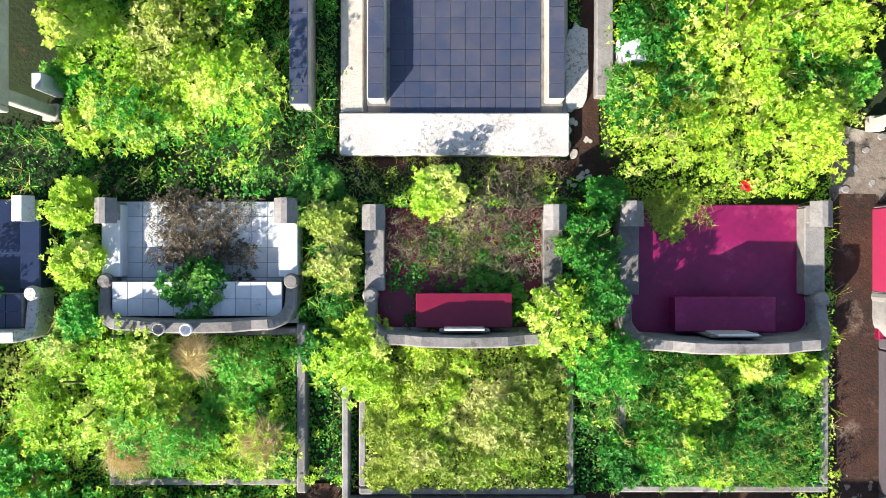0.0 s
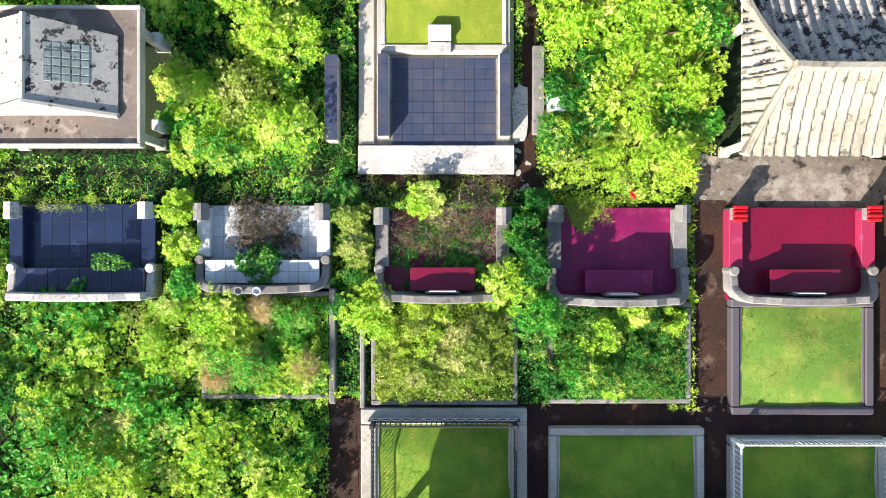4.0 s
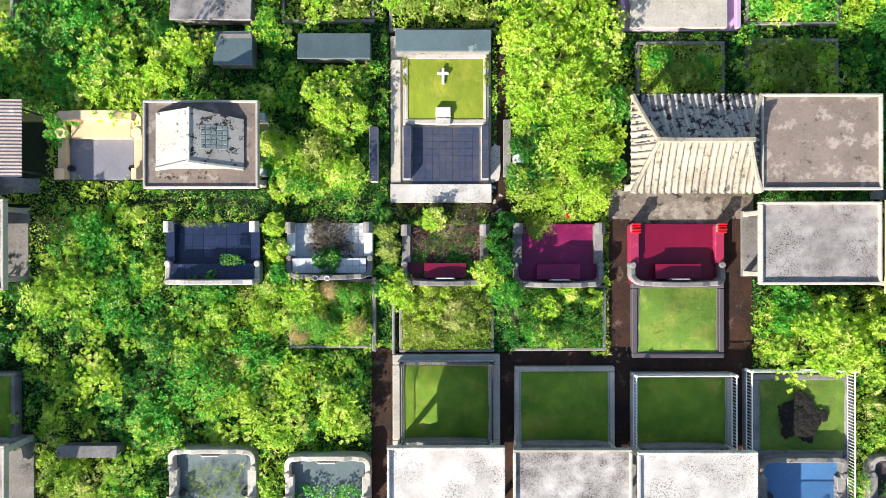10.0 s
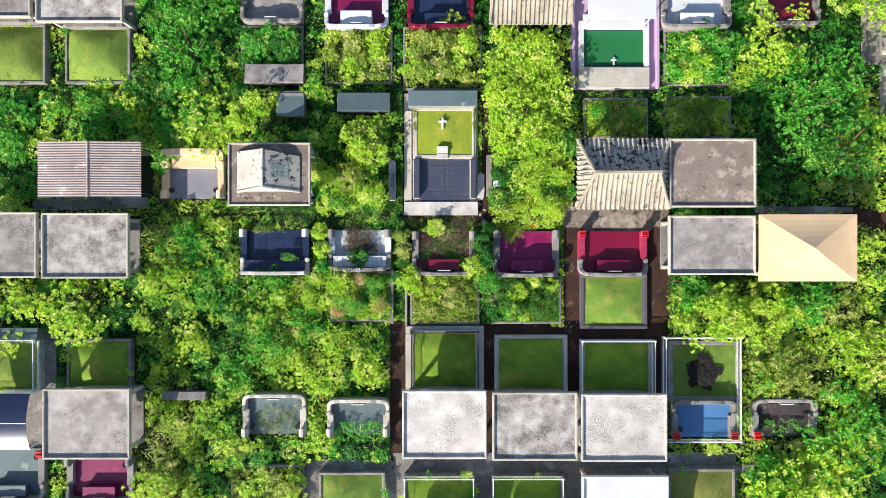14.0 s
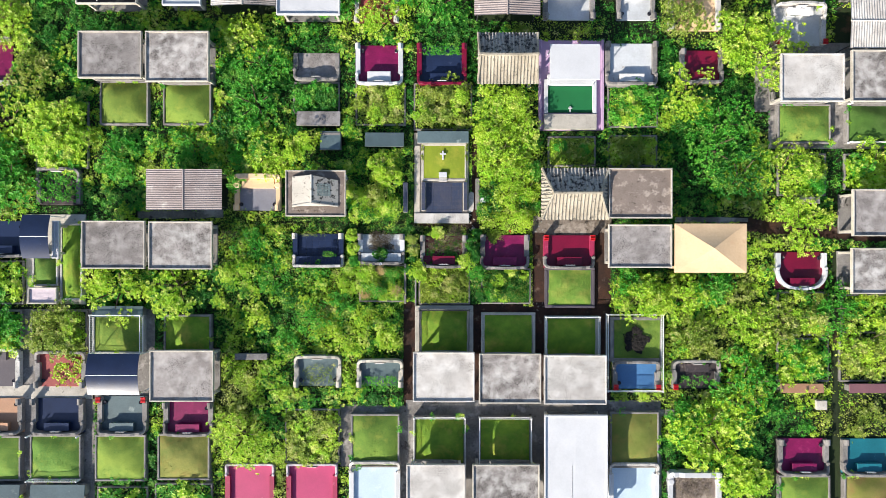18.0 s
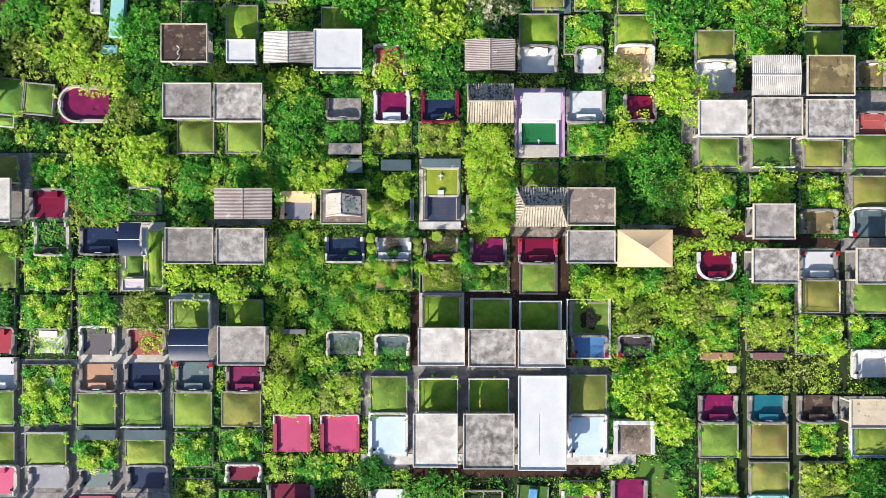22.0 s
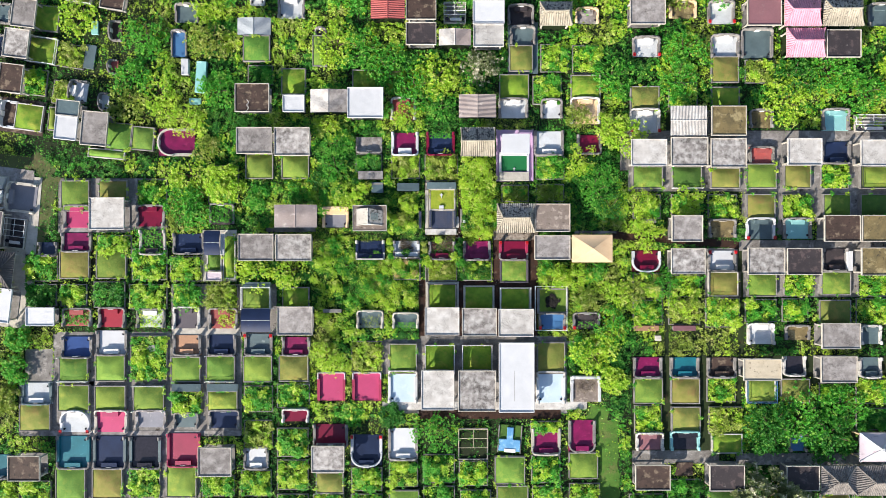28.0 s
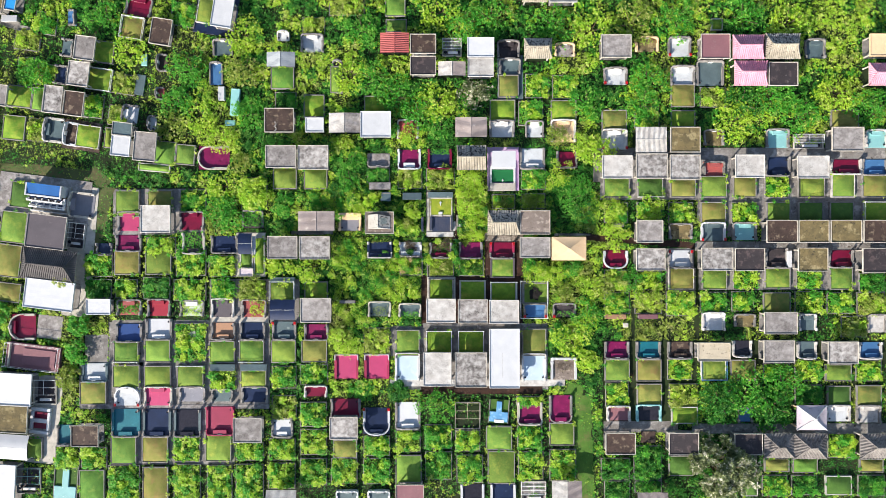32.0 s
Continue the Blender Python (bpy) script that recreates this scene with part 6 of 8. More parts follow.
grave_bed(-7.52, 40.52, 3.41, 3.31, 'lawn_green', 'wall', weeds=0.5)
grave_bed(-7.37, 37.30, 3.50, 2.18, 'lawn_green', 'wall')
ridge_roof(-7.50, 33.86, 4.74, 3.34, 2.2, 'brick_red', along='y', pitch=0.3)
flat_roof(-2.81, 33.69, 4.27, 3.25, 2.3, 'brown')
flat_roof(-2.81, 30.12, 4.27, 3.15, 2.3, 'dark')
rail_stack(1.95, 33.72, 3.22, 3.03)
ridge_roof(1.92, 29.63, 4.46, 2.32, 2.2, 'pale', along='y', other='asbestos')
flat_roof(6.65, 33.13, 4.45, 3.25, 2.3, 'white')
flat_roof(6.65, 29.84, 4.27, 3.15, 2.3, 'pale')
platform(11.72, 28.80, 4.36, 7.40, 0.08, 'slate')
tomb(11.39, 33.41, 3.78, 2.83, 'dark', 'wall', rz=180)
grave_bed(11.41, 27.22, 3.41, 3.79, 'lawn_straw', 'wall')
tomb(11.68, 30.48, 3.59, 2.65, 'slate', 'wall', altar=False, rz=180)
temple_roof(16.10, 32.96, 4.55, 3.35, 2.2, 'old_tile')
tomb(20.84, 33.27, 3.40, 2.17, 'grey', 'tan', rz=180)
overgrown_bed(16.21, 27.31, 3.97, 4.06, 'leaf_lime', 0.6)
overgrown_bed(20.84, 27.12, 4.16, 4.06, 'leaf_lime', 0.6)
tomb(-21.44, 34.45, 3.87, 3.02, 'white_tile', 'wall', tall=0.8, rz=180)
overgrown_bed(-21.20, 37.28, 3.78, 3.02, 'leaf_olive', 0.5)
tomb(-26.30, 35.63, 2.08, 1.61, 'white_tile', 'pale', posts=False, altar=False, rz=180)
overgrown_bed(-15.67, 40.59, 5.95, 3.02, 'leaf_olive', 0.7)
temple_roof(15.54, 41.93, 4.00, 2.70, 2.2, 'old_tile')
flat_roof(20.20, 41.85, 4.64, 2.69, 2.3, 'pale')

# upper right
flat_roof(28.92, 33.32, 5.01, 3.80, 2.3, 'grey')
tomb(34.59, 34.16, 3.87, 2.46, 'moss', 'tan', posts=False, rz=180)
tomb(40.07, 33.78, 3.87, 3.21, 'white_tile', 'wall', cap='lion', rz=180)
flat_roof(45.25, 33.27, 4.82, 4.08, 2.3, 'mauve')
temple_roof(50.68, 33.19, 5.11, 4.00, 2.2, 'pink_tile')
temple_roof(56.35, 33.29, 5.67, 4.18, 2.2, 'old_tile')
flat_roof(72.98, 33.46, 4.82, 3.71, 2.3, 'tan')
grave_bed(46.25, 37.49, 1.89, 1.99, 'lawn_deep', 'pale')
tomb(62.74, 33.41, 3.50, 3.21, 'slate', 'wall', rz=180)
temple_roof(72.94, 28.69, 4.83, 3.72, 2.2, 'pink_tile')
tomb(29.34, 28.87, 3.97, 2.83, 'white_tile', 'wall', cap='lion', rz=180)
tomb(40.59, 28.92, 4.16, 3.31, 'white_tile', 'wall', rz=180)
tomb(45.17, 29.34, 4.63, 4.16, 'slate', 'wall', altar=False, posts=False, rz=180)
temple_roof(51.09, 28.87, 5.39, 4.09, 2.2, 'pink_tile')
flat_roof(56.38, 28.72, 4.82, 3.90, 2.3, 'dark')
grave_bed(40.57, 25.61, 3.98, 3.79, 'lawn_straw', 'wall')
overgrown_bed(45.69, 25.38, 4.35, 3.40, 'leaf_olive', 0.35)
grave_bed(29.11, 21.50, 4.16, 3.50, 'lawn_straw', 'wall')
tomb(29.15, 18.29, 4.35, 3.40, 'white_tile', 'pale', cap='lion', rz=180)
overgrown_bed(34.63, 22.07, 4.16, 3.59, 'leaf_mid', 0.8)
grave_bed(40.61, 21.73, 4.07, 2.84, 'lawn_deep', 'wall')
ridge_roof(34.62, 17.92, 5.10, 4.17, 2.3, 'pale', along='x', rise=0.15, pitch=0.2)
flat_roof(40.28, 17.92, 4.92, 4.17, 2.3, 'moss')
tomb(45.78, 18.57, 3.40, 2.65, 'moss', 'wall', altar=False, rz=180)
tomb(56.46, 18.43, 3.97, 3.12, 'aqua', 'wall', rz=180)
rail_stack(61.66, 17.93, 5.01, 2.46)
grave_bed(67.68, 21.69, 4.64, 3.12, 'lawn_straw', 'wall')
flat_roof(67.00, 18.01, 5.29, 3.99, 2.3, 'grey')
tomb(72.99, 18.39, 3.78, 3.02, 'aqua', 'pale', rz=180)
platform(50.24, 14.10, 49.14, 5.69, 0.05, 'path_concrete')
flat_roof(29.10, 13.46, 5.01, 3.80, 2.3, 'pale')
flat_roof(34.76, 13.60, 5.20, 4.08, 2.3, 'stained')
flat_roof(40.24, 13.42, 5.01, 4.08, 2.3, 'stained')
platform(46.35, 14.38, 5.31, 4.36, 0.06, 'grey')
tomb(45.88, 13.38, 3.59, 2.46, 'brick_red', 'wall', posts=False, tall=0.7, rz=180)
flat_roof(50.90, 13.56, 4.82, 3.80, 2.3, 'pale')
tomb(56.50, 13.71, 4.25, 3.31, 'navy', 'wall')
flat_roof(61.30, 13.42, 5.20, 3.71, 2.3, 'pale')
tomb(67.89, 13.66, 5.29, 2.65, 'maroon', 'pale')
tomb(72.71, 13.57, 4.35, 2.83, 'blue', 'wall')
grave_bed(29.49, 10.19, 4.35, 3.22, 'lawn_lime', 'wall')
grave_bed(35.12, 10.19, 4.26, 3.22, 'lawn_dark_shade', 'wall', rail='metal_white', rail_sides='s')
grave_bed(40.61, 10.09, 4.26, 3.03, 'lawn_straw', 'wall')
grave_bed(45.77, 10.38, 4.35, 3.60, 'lawn_lime', 'wall')
grave_bed(50.93, 10.28, 3.88, 3.41, 'lawn_straw', 'wall')
overgrown_bed(56.41, 10.36, 4.06, 3.59, 'leaf_lime', 0.7)
grave_bed(62.10, 10.19, 4.45, 3.22, 'lawn_lime', 'wall', rail='metal_dark')
grave_bed(67.40, 10.56, 3.88, 3.98, 'lawn_lime', 'pale')
grave_bed(72.70, 10.47, 4.26, 3.79, 'lawn_straw', 'wall')
overgrown_bed(29.44, 6.06, 3.97, 3.50, 'leaf_lime', 1.0)
overgrown_bed(35.01, 6.29, 4.16, 3.02, 'leaf_lime', 1.1)
overgrown_bed(40.30, 6.01, 4.16, 3.59, 'leaf_lime', 0.8)
grave_bed(45.68, 6.02, 4.16, 3.60, 'lawn_straw', 'wall', weeds=0.3)
overgrown_bed(50.88, 6.01, 4.16, 3.59, 'leaf_lime', 0.8)
grave_bed(56.56, 6.21, 3.98, 3.22, 'lawn_green', 'wall')
grave_bed(61.96, 6.21, 4.16, 3.22, 'lawn_dark_shade', 'wall')
grave_bed(67.16, 6.21, 3.98, 3.22, 'lawn_dark_shade', 'wall')
grave_bed(72.75, 6.21, 4.16, 3.22, 'lawn_deep', 'wall', rail='metal_white')
flat_roof(34.44, 2.84, 4.36, 3.71, 2.3, 'grey')
tomb(45.69, 2.85, 4.16, 3.12, 'slate', 'white', cap='lion', rz=180)
tomb(50.93, 2.89, 4.06, 3.02, 'aqua', 'wall', rz=180)
tomb(40.21, 2.89, 3.97, 2.65, 'moss', 'wall', altar=False, rz=180)
flat_roof(56.15, 2.84, 5.10, 3.71, 2.3, 'brown')
flat_roof(61.39, 2.84, 5.01, 3.71, 2.3, 'moss')
flat_roof(66.72, 2.84, 5.10, 3.71, 2.3, 'moss')
flat_roof(72.10, 2.84, 5.10, 3.71, 2.3, 'brown')
platform(58.78, 0.44, 32.07, 1.52, 0.05, 'path_concrete')
lean_slab(29.73, 3.92, 1.70, 0.57, 0.8, 'plaster')

# right, below the path
tomb(29.34, -1.78, 4.16, 3.12, 'maroon', 'white', posts=False, tall=0.8, radius=1.4, arm=1.8)
flat_roof(34.58, -1.75, 4.82, 3.62, 2.3, 'stained')
tomb(40.16, -1.74, 4.06, 3.02, 'white', 'wall', cap='lion')
flat_roof(45.52, -1.75, 5.20, 3.80, 2.3, 'stained')
flat_roof(50.86, -1.80, 4.92, 3.71, 2.3, 'dark')
tomb(56.27, -1.59, 3.78, 3.31, 'dark', 'wall')
flat_roof(61.25, -1.80, 4.92, 3.90, 2.3, 'moss')
tomb(67.08, -1.74, 4.25, 3.02, 'maroon', 'wall')
flat_roof(72.01, -1.94, 5.29, 3.99, 2.3, 'dark')
white_block(58.3, -1.74, 0.8, 2.8, 0.7)
grave_bed(40.33, -5.05, 4.26, 3.60, 'lawn_straw', 'pale', rail='metal_dark')
grave_bed(45.87, -5.05, 4.16, 3.60, 'lawn_green', 'wall', weeds=0.3)
overgrown_bed(51.21, -5.04, 4.25, 3.59, 'leaf_lime', 0.5)
grave_bed(56.42, -4.96, 4.26, 3.41, 'lawn_green', 'wall')
overgrown_bed(61.79, -5.18, 4.25, 3.31, 'leaf_lime', 0.5)
grave_bed(67.07, -5.01, 3.79, 3.69, 'lawn_green', 'wall', weeds=0.5)
overgrown_bed(29.58, -5.33, 4.25, 3.59, 'leaf_olive', 0.9)
overgrown_bed(34.92, -5.33, 4.35, 3.21, 'leaf_lime', 0.9)
overgrown_bed(72.33, -5.70, 4.35, 3.21, 'leaf_deep', 0.6)
overgrown_bed(29.58, -9.11, 4.25, 3.59, 'leaf_mid', 0.8)
overgrown_bed(34.82, -9.11, 4.53, 3.59, 'leaf_olive', 0.8)
overgrown_bed(40.30, -9.15, 4.91, 4.25, 'leaf_lime', 1.1)
overgrown_bed(45.78, -8.87, 4.53, 3.31, 'leaf_mid', 0.6)
overgrown_bed(50.69, -8.82, 3.78, 3.40, 'leaf_mid', 0.6)
grave_bed(56.28, -9.12, 4.54, 3.60, 'lawn_straw', 'wall', weeds=0.4)
overgrown_bed(61.75, -9.01, 4.72, 3.78, 'leaf_lime', 0.8)
overgrown_bed(66.90, -9.11, 4.25, 3.59, 'leaf_mid', 0.6)
overgrown_bed(72.14, -9.29, 4.72, 3.97, 'leaf_olive', 0.7)
lean_slab(29.24, -11.35, 3.49, 0.75, 0.7, 'peach')
lean_slab(34.66, -11.35, 3.21, 0.75, 0.7, 'mauve')
tomb(45.73, -12.18, 3.87, 3.12, 'white_tile', 'pale', rz=180)
flat_roof(55.96, -12.24, 5.47, 3.62, 2.3, 'grey')
tomb(61.46, -12.32, 3.02, 2.83, 'slate', 'pale', rz=180)
tomb(73.08, -12.51, 3.21, 3.21, 'pale', 'wall', altar=False, rz=180)
tomb(50.98, -12.03, 3.59, 2.27, 'moss', 'wall', altar=False, posts=False, rz=180)
platform(31.00, -12.79, 0.85, 0.76, 0.5, 'plaster')
overgrown_bed(69.30, -13.07, 4.35, 3.59, 'leaf_olive', 0.5)

# lower right
tomb(29.53, -16.99, 4.16, 2.93, 'magenta', 'wall', tall=0.9)
tomb(34.82, -16.99, 4.16, 2.93, 'teal', 'wall', tall=0.9)
tomb(40.11, -16.99, 4.16, 2.93, 'brown', 'wall', tall=0.9)
grave_bed(29.59, -20.34, 4.16, 3.69, 'lawn_lime', 'wall')
grave_bed(34.89, -20.34, 4.16, 3.69, 'lawn_straw', 'wall')
overgrown_bed(40.11, -20.21, 4.16, 3.50, 'leaf_lime', 0.45)
flat_roof(44.97, -16.97, 5.38, 3.06, 2.3, 'cream')
grave_bed(45.68, -20.24, 4.16, 3.50, 'lawn_lime', 'pale', rail='blue')
tomb(50.51, -16.76, 3.21, 2.83, 'granite', 'pale', altar=False)
grave_bed(50.60, -20.34, 4.16, 3.50, 'lawn_straw', 'wall', weeds=0.5)
flat_roof(55.68, -16.92, 5.10, 3.71, 2.3, 'grey')
overgrown_bed(56.36, -20.63, 4.53, 2.83, 'leaf_mid', 0.5)
tomb(61.37, -16.99, 3.21, 2.93, 'slate', 'pale')
overgrown_bed(61.61, -20.44, 4.44, 3.59, 'leaf_lime', 0.8)
flat_roof(66.21, -17.11, 5.01, 3.71, 2.3, 'stained')
tomb(71.95, -17.04, 3.97, 2.83, 'blue', 'pale')
grave_bed(66.60, -20.76, 4.35, 2.84, 'lawn_green', 'wall')
overgrown_bed(71.76, -20.44, 4.35, 3.59, 'leaf_lime', 0.5)
overgrown_bed(29.63, -24.50, 3.97, 4.16, 'leaf_lime', 0.4)
tomb(29.82, -27.53, 3.97, 2.65, 'mauve', 'pale', rz=180)
grave_bed(34.98, -24.41, 4.16, 3.69, 'lawn_straw', 'wall')
tomb(34.87, -27.43, 4.25, 2.83, 'granite', 'aqua', rz=180)
platform(33.64, -29.92, 12.52, 1.90, 0.05, 'path_concrete')
overgrown_bed(40.73, -24.60, 4.82, 3.97, 'leaf_olive', 0.8)
grave_bed(40.85, -27.86, 4.35, 2.84, 'lawn_deep', 'pale', weeds=0.5)
overgrown_bed(61.65, -24.41, 4.53, 3.21, 'leaf_deep', 0.5)
hip_roof(61.10, -27.83, 4.95, 4.05, 2.2, 'lilac', rise=1.1)
grave_bed(66.64, -24.69, 3.88, 3.50, 'lawn_dark_shade', 'wall')
tomb(66.61, -27.57, 4.06, 2.93, 'white_tile', 'pale', posts=False, rz=180)
grave_bed(71.71, -24.65, 4.16, 3.60, 'lawn_straw', 'wall')
tomb(71.67, -27.67, 4.16, 3.12, 'pale', 'wall', rz=180)
tomb(50.98, -27.72, 2.46, 2.65, 'blue', 'wall', rz=180)
platform(60.06, -30.21, 35.58, 1.71, 0.05, 'path_concrete')
flat_roof(29.61, -32.04, 4.92, 3.53, 2.3, 'brown')
flat_roof(40.00, -32.09, 4.92, 3.62, 2.3, 'dark')
platform(34.83, -31.58, 2.46, 1.89, 0.2, 'brown')
flat_roof(50.63, -32.14, 4.64, 3.53, 2.3, 'dark')
temple_roof(55.70, -32.43, 4.93, 4.00, 2.2, 'ash_tile', hip=0.4, spacing=0.24)
temple_roof(60.85, -32.52, 5.39, 4.18, 2.2, 'ash_tile', hip=0.4, spacing=0.24)
temple_roof(71.82, -32.48, 5.58, 4.09, 2.2, 'ash_tile', hip=0.4, spacing=0.24)
# dark lawns and leaf_deep beds below take this corner's shade into their colour
grave_bed(40.24, -36.29, 4.07, 3.41, 'lawn_dark_shade', 'wall')
grave_bed(56.28, -36.19, 4.16, 2.27, 'lawn_straw', 'wall', weeds=0.4)
grave_bed(61.01, -36.24, 4.16, 2.56, 'lawn_green', 'wall')
grave_bed(72.09, -36.29, 3.98, 2.27, 'lawn_straw', 'wall', weeds=0.4)
grave_bed(51.07, -36.10, 3.60, 3.03, 'lawn_dark_shade', 'wall')
grave_bed(66.60, -39.60, 4.35, 3.22, 'lawn_dark_shade', 'pale', k=0.16)
grave_bed(51.74, -39.69, 2.65, 3.41, 'lawn_dark_shade', 'pale', k=0.16)
overgrown_bed(60.99, -39.62, 4.35, 3.40, 'leaf_deep', 0.5)
overgrown_bed(72.23, -39.71, 4.53, 3.59, 'leaf_deep', 0.9)
overgrown_bed(56.03, -39.71, 4.25, 3.59, 'leaf_mid', 0.9)
overgrown_bed(29.30, -36.88, 4.82, 3.59, 'leaf_deep', 0.9)
overgrown_bed(34.73, -35.84, 4.72, 5.67, 'leaf_deep', 0.9)
overgrown_bed(29.63, -40.66, 4.35, 3.59, 'leaf_deep', 0.6)
overgrown_bed(34.82, -39.90, 4.53, 2.08, 'leaf_deep', 0.6)
ridge_roof(34.89, -41.41, 5.01, 2.51, 2.2, 'asbestos', along='x')
overgrown_bed(67.23, -33.01, 4.72, 4.16, 'leaf_lime', 1.0)

# lower middle
flat_roof(-0.49, -19.80, 4.64, 5.57, 2.3, 'pale')
flat_roof(5.03, -19.89, 5.29, 5.75, 2.3, 'stained')
grave_bed(-0.22, -15.72, 4.23, 3.98, 'lawn_deep', 'wall', rail='metal_white')
grave_bed(5.12, -15.72, 4.28, 3.98, 'lawn_deep', 'wall', rail='metal_white')
white_roof = flat_roof(10.55, -18.04, 4.98, 9.78, 2.2, 'white')
box("seam", "grey", white_roof, -0.3, -1.2, 2.225, 0.03, 4.2, 0.02)
grave_bed(15.69, -15.63, 4.03, 4.57, 'lawn_straw', 'wall')
tomb(15.68, -19.78, 4.11, 4.66, 'pale_blue', 'pale', tall=0.9, altar=False, tablet='', side='white', rz=180)
grave_bed(-5.47, -15.72, 3.98, 4.37, 'lawn_green', 'wall')
tomb(-5.52, -19.68, 4.21, 4.66, 'pale_blue', 'pale', tall=0.9, altar=False, tablet='', side='white', rz=180)
tomb(-15.73, -19.73, 4.01, 4.16, 'pink', 'lilac', altar=False, tall=0.5, posts=False, thick=0.18, square=True, side='rose', rz=180)
tomb(-10.65, -19.73, 4.16, 4.16, 'pink', 'lilac', altar=False, tall=0.5, posts=False, thick=0.18, square=True, side='rose', rz=180)
overgrown_bed(-10.65, -15.42, 4.46, 4.46, 'leaf_olive', 0.5)
tomb(20.66, -20.08, 4.36, 3.86, 'umber', 'white', altar=False, tablet='', thick=0.42, square=True, posts=False, rz=180)
rubble(20.6, -20.3, 2.2, 2.0, 20, 'plaster')
creeper(20.6, -19.4, 3.0, 2.6, 'leaf_husk', 0.2, 0.75, 0.09, 700, 0.3)
platform(7.49, -13.15, 20.97, 1.30, 0.06, 'path_concrete')
platform(-7.94, -15.49, 0.90, 4.99, 0.06, 'path_concrete')
platform(6.22, -22.52, 29.41, 1.14, 0.06, 'pale')
platform(6.94, -23.76, 20.40, 1.33, 0.03, 'soil')
platform(-19.20, -17.78, 0.57, 8.35, 0.06, 'path_concrete')
tomb(-20.77, -13.97, 4.06, 2.74, 'magenta', 'wall', urns=1, tall=0.8)
grave_bed(-21.10, -17.07, 4.26, 3.79, 'lawn_straw', 'wall')
overgrown_bed(-21.20, -21.06, 4.72, 3.50, 'leaf_mid', 0.6)
tomb(-20.87, -23.80, 3.87, 1.98, 'maroon', 'pale', altar=False, rz=180)
tomb(-15.86, -26.72, 5.01, 3.31, 'maroon', 'wall', altar=False)
flat_roof(-15.89, -29.45, 4.64, 3.71, 2.3, 'stained')
grave_bed(-15.94, -33.45, 3.98, 3.03, 'lawn_straw', 'wall')
tomb(-10.71, -28.85, 4.53, 4.53, 'navy', 'white', cap='lion', tall=0.9, radius=1.5, arm=1.9, side='white')
overgrown_bed(-10.67, -33.01, 4.44, 3.40, 'leaf_lime', 0.7)
tomb(-5.47, -27.91, 4.25, 4.53, 'white', 'grey', tall=0.9)
overgrown_bed(-5.42, -32.25, 4.16, 3.78, 'leaf_lime', 0.7)
rail_stack(4.55, -27.93, 4.26, 4.54, mat='cream', floor='undersoil', bars=3)
overgrown_bed(4.59, -32.16, 4.16, 3.59, 'leaf_lime', 0.7)
painted_cross(9.79, -27.24, 3.21, 3.97)
grave_bed(9.81, -31.65, 4.35, 3.98, 'lawn_lime', 'wall', weeds=0.5)
overgrown_bed(14.98, -25.54, 4.53, 1.70, 'leaf_lime', 0.5)
tomb(14.98, -27.53, 4.16, 3.78, 'magenta', 'plaster', altar=True)
overgrown_bed(14.98, -31.59, 4.16, 3.97, 'leaf_mid', 0.5)
tomb(20.13, -26.82, 3.87, 4.63, 'magenta', 'wall', urns=2, tall=0.55, arm=1.2, radius=1.0)
grave_bed(20.31, -30.99, 4.16, 3.79, 'lawn_green', 'wall')
grave_bed(-5.34, -37.00, 4.35, 5.02, 'lawn_lime', 'wall')
flat_roof(-5.04, -40.67, 4.64, 3.90, 2.3, 'mauve')
grave_bed(10.18, -36.57, 4.54, 5.49, 'lawn_green', 'wall')
overgrown_bed(-16.14, -37.26, 4.44, 4.35, 'leaf_lime', 0.7)
overgrown_bed(-10.71, -37.26, 4.53, 4.35, 'leaf_mid', 0.7)
overgrown_bed(-0.32, -36.31, 4.53, 4.72, 'leaf_mid', 0.8)
overgrown_bed(4.92, -36.88, 4.44, 4.72, 'leaf_mid', 0.6)
overgrown_bed(15.13, -36.31, 4.25, 4.72, 'leaf_lime', 0.7)
overgrown_bed(20.51, -36.22, 4.44, 5.29, 'leaf_lime', 0.6)
tomb(5.35, -41.37, 3.97, 4.06, 'granite', 'white')
tomb(10.50, -41.41, 4.25, 3.97, 'navy', 'white')
rail_stack(15.56, -40.70, 4.16, 3.59)
ridge_roof(20.82, -39.97, 4.92, 3.53, 2.2, 'pale', along='y', other='asbestos')
tomb(-15.63, -41.89, 3.78, 3.02, 'slate', 'white', rz=180)
tomb(-10.33, -41.89, 3.78, 3.02, 'slate', 'white', rz=180)
overgrown_bed(-0.32, -31.50, 4.53, 4.16, 'leaf_mid', 0.9)
overgrown_bed(-21.29, -27.72, 4.53, 4.16, 'leaf_mid', 0.8)
overgrown_bed(-21.29, -32.35, 4.53, 4.35, 'leaf_lime', 0.7)
overgrown_bed(-21.29, -37.35, 4.53, 4.53, 'leaf_mid', 0.7)

# left rows
grave_bed(-52.33, 7.58, 4.07, 4.45, 'lawn_lime', 'wall')
grave_bed(-46.89, 8.15, 4.16, 3.31, 'lawn_straw', 'wall')
tomb(-52.04, 4.64, 4.06, 3.31, 'pink', 'wall', tall=0.8, rz=180)
flat_roof(-46.83, 4.93, 4.92, 4.55, 2.3, 'pale')
platform(-49.75, 2.86, 10.44, 1.04, 0.06, 'grey')
overgrown_bed(-41.42, 8.04, 4.35, 3.87, 'leaf_mid', 0.6)
tomb(-41.60, 4.73, 4.16, 3.12, 'maroon', 'wall', urns=2, tall=0.8, rz=180)
tomb(-52.19, 0.91, 4.35, 2.83, 'magenta', 'wall', tall=0.8, urns=1)
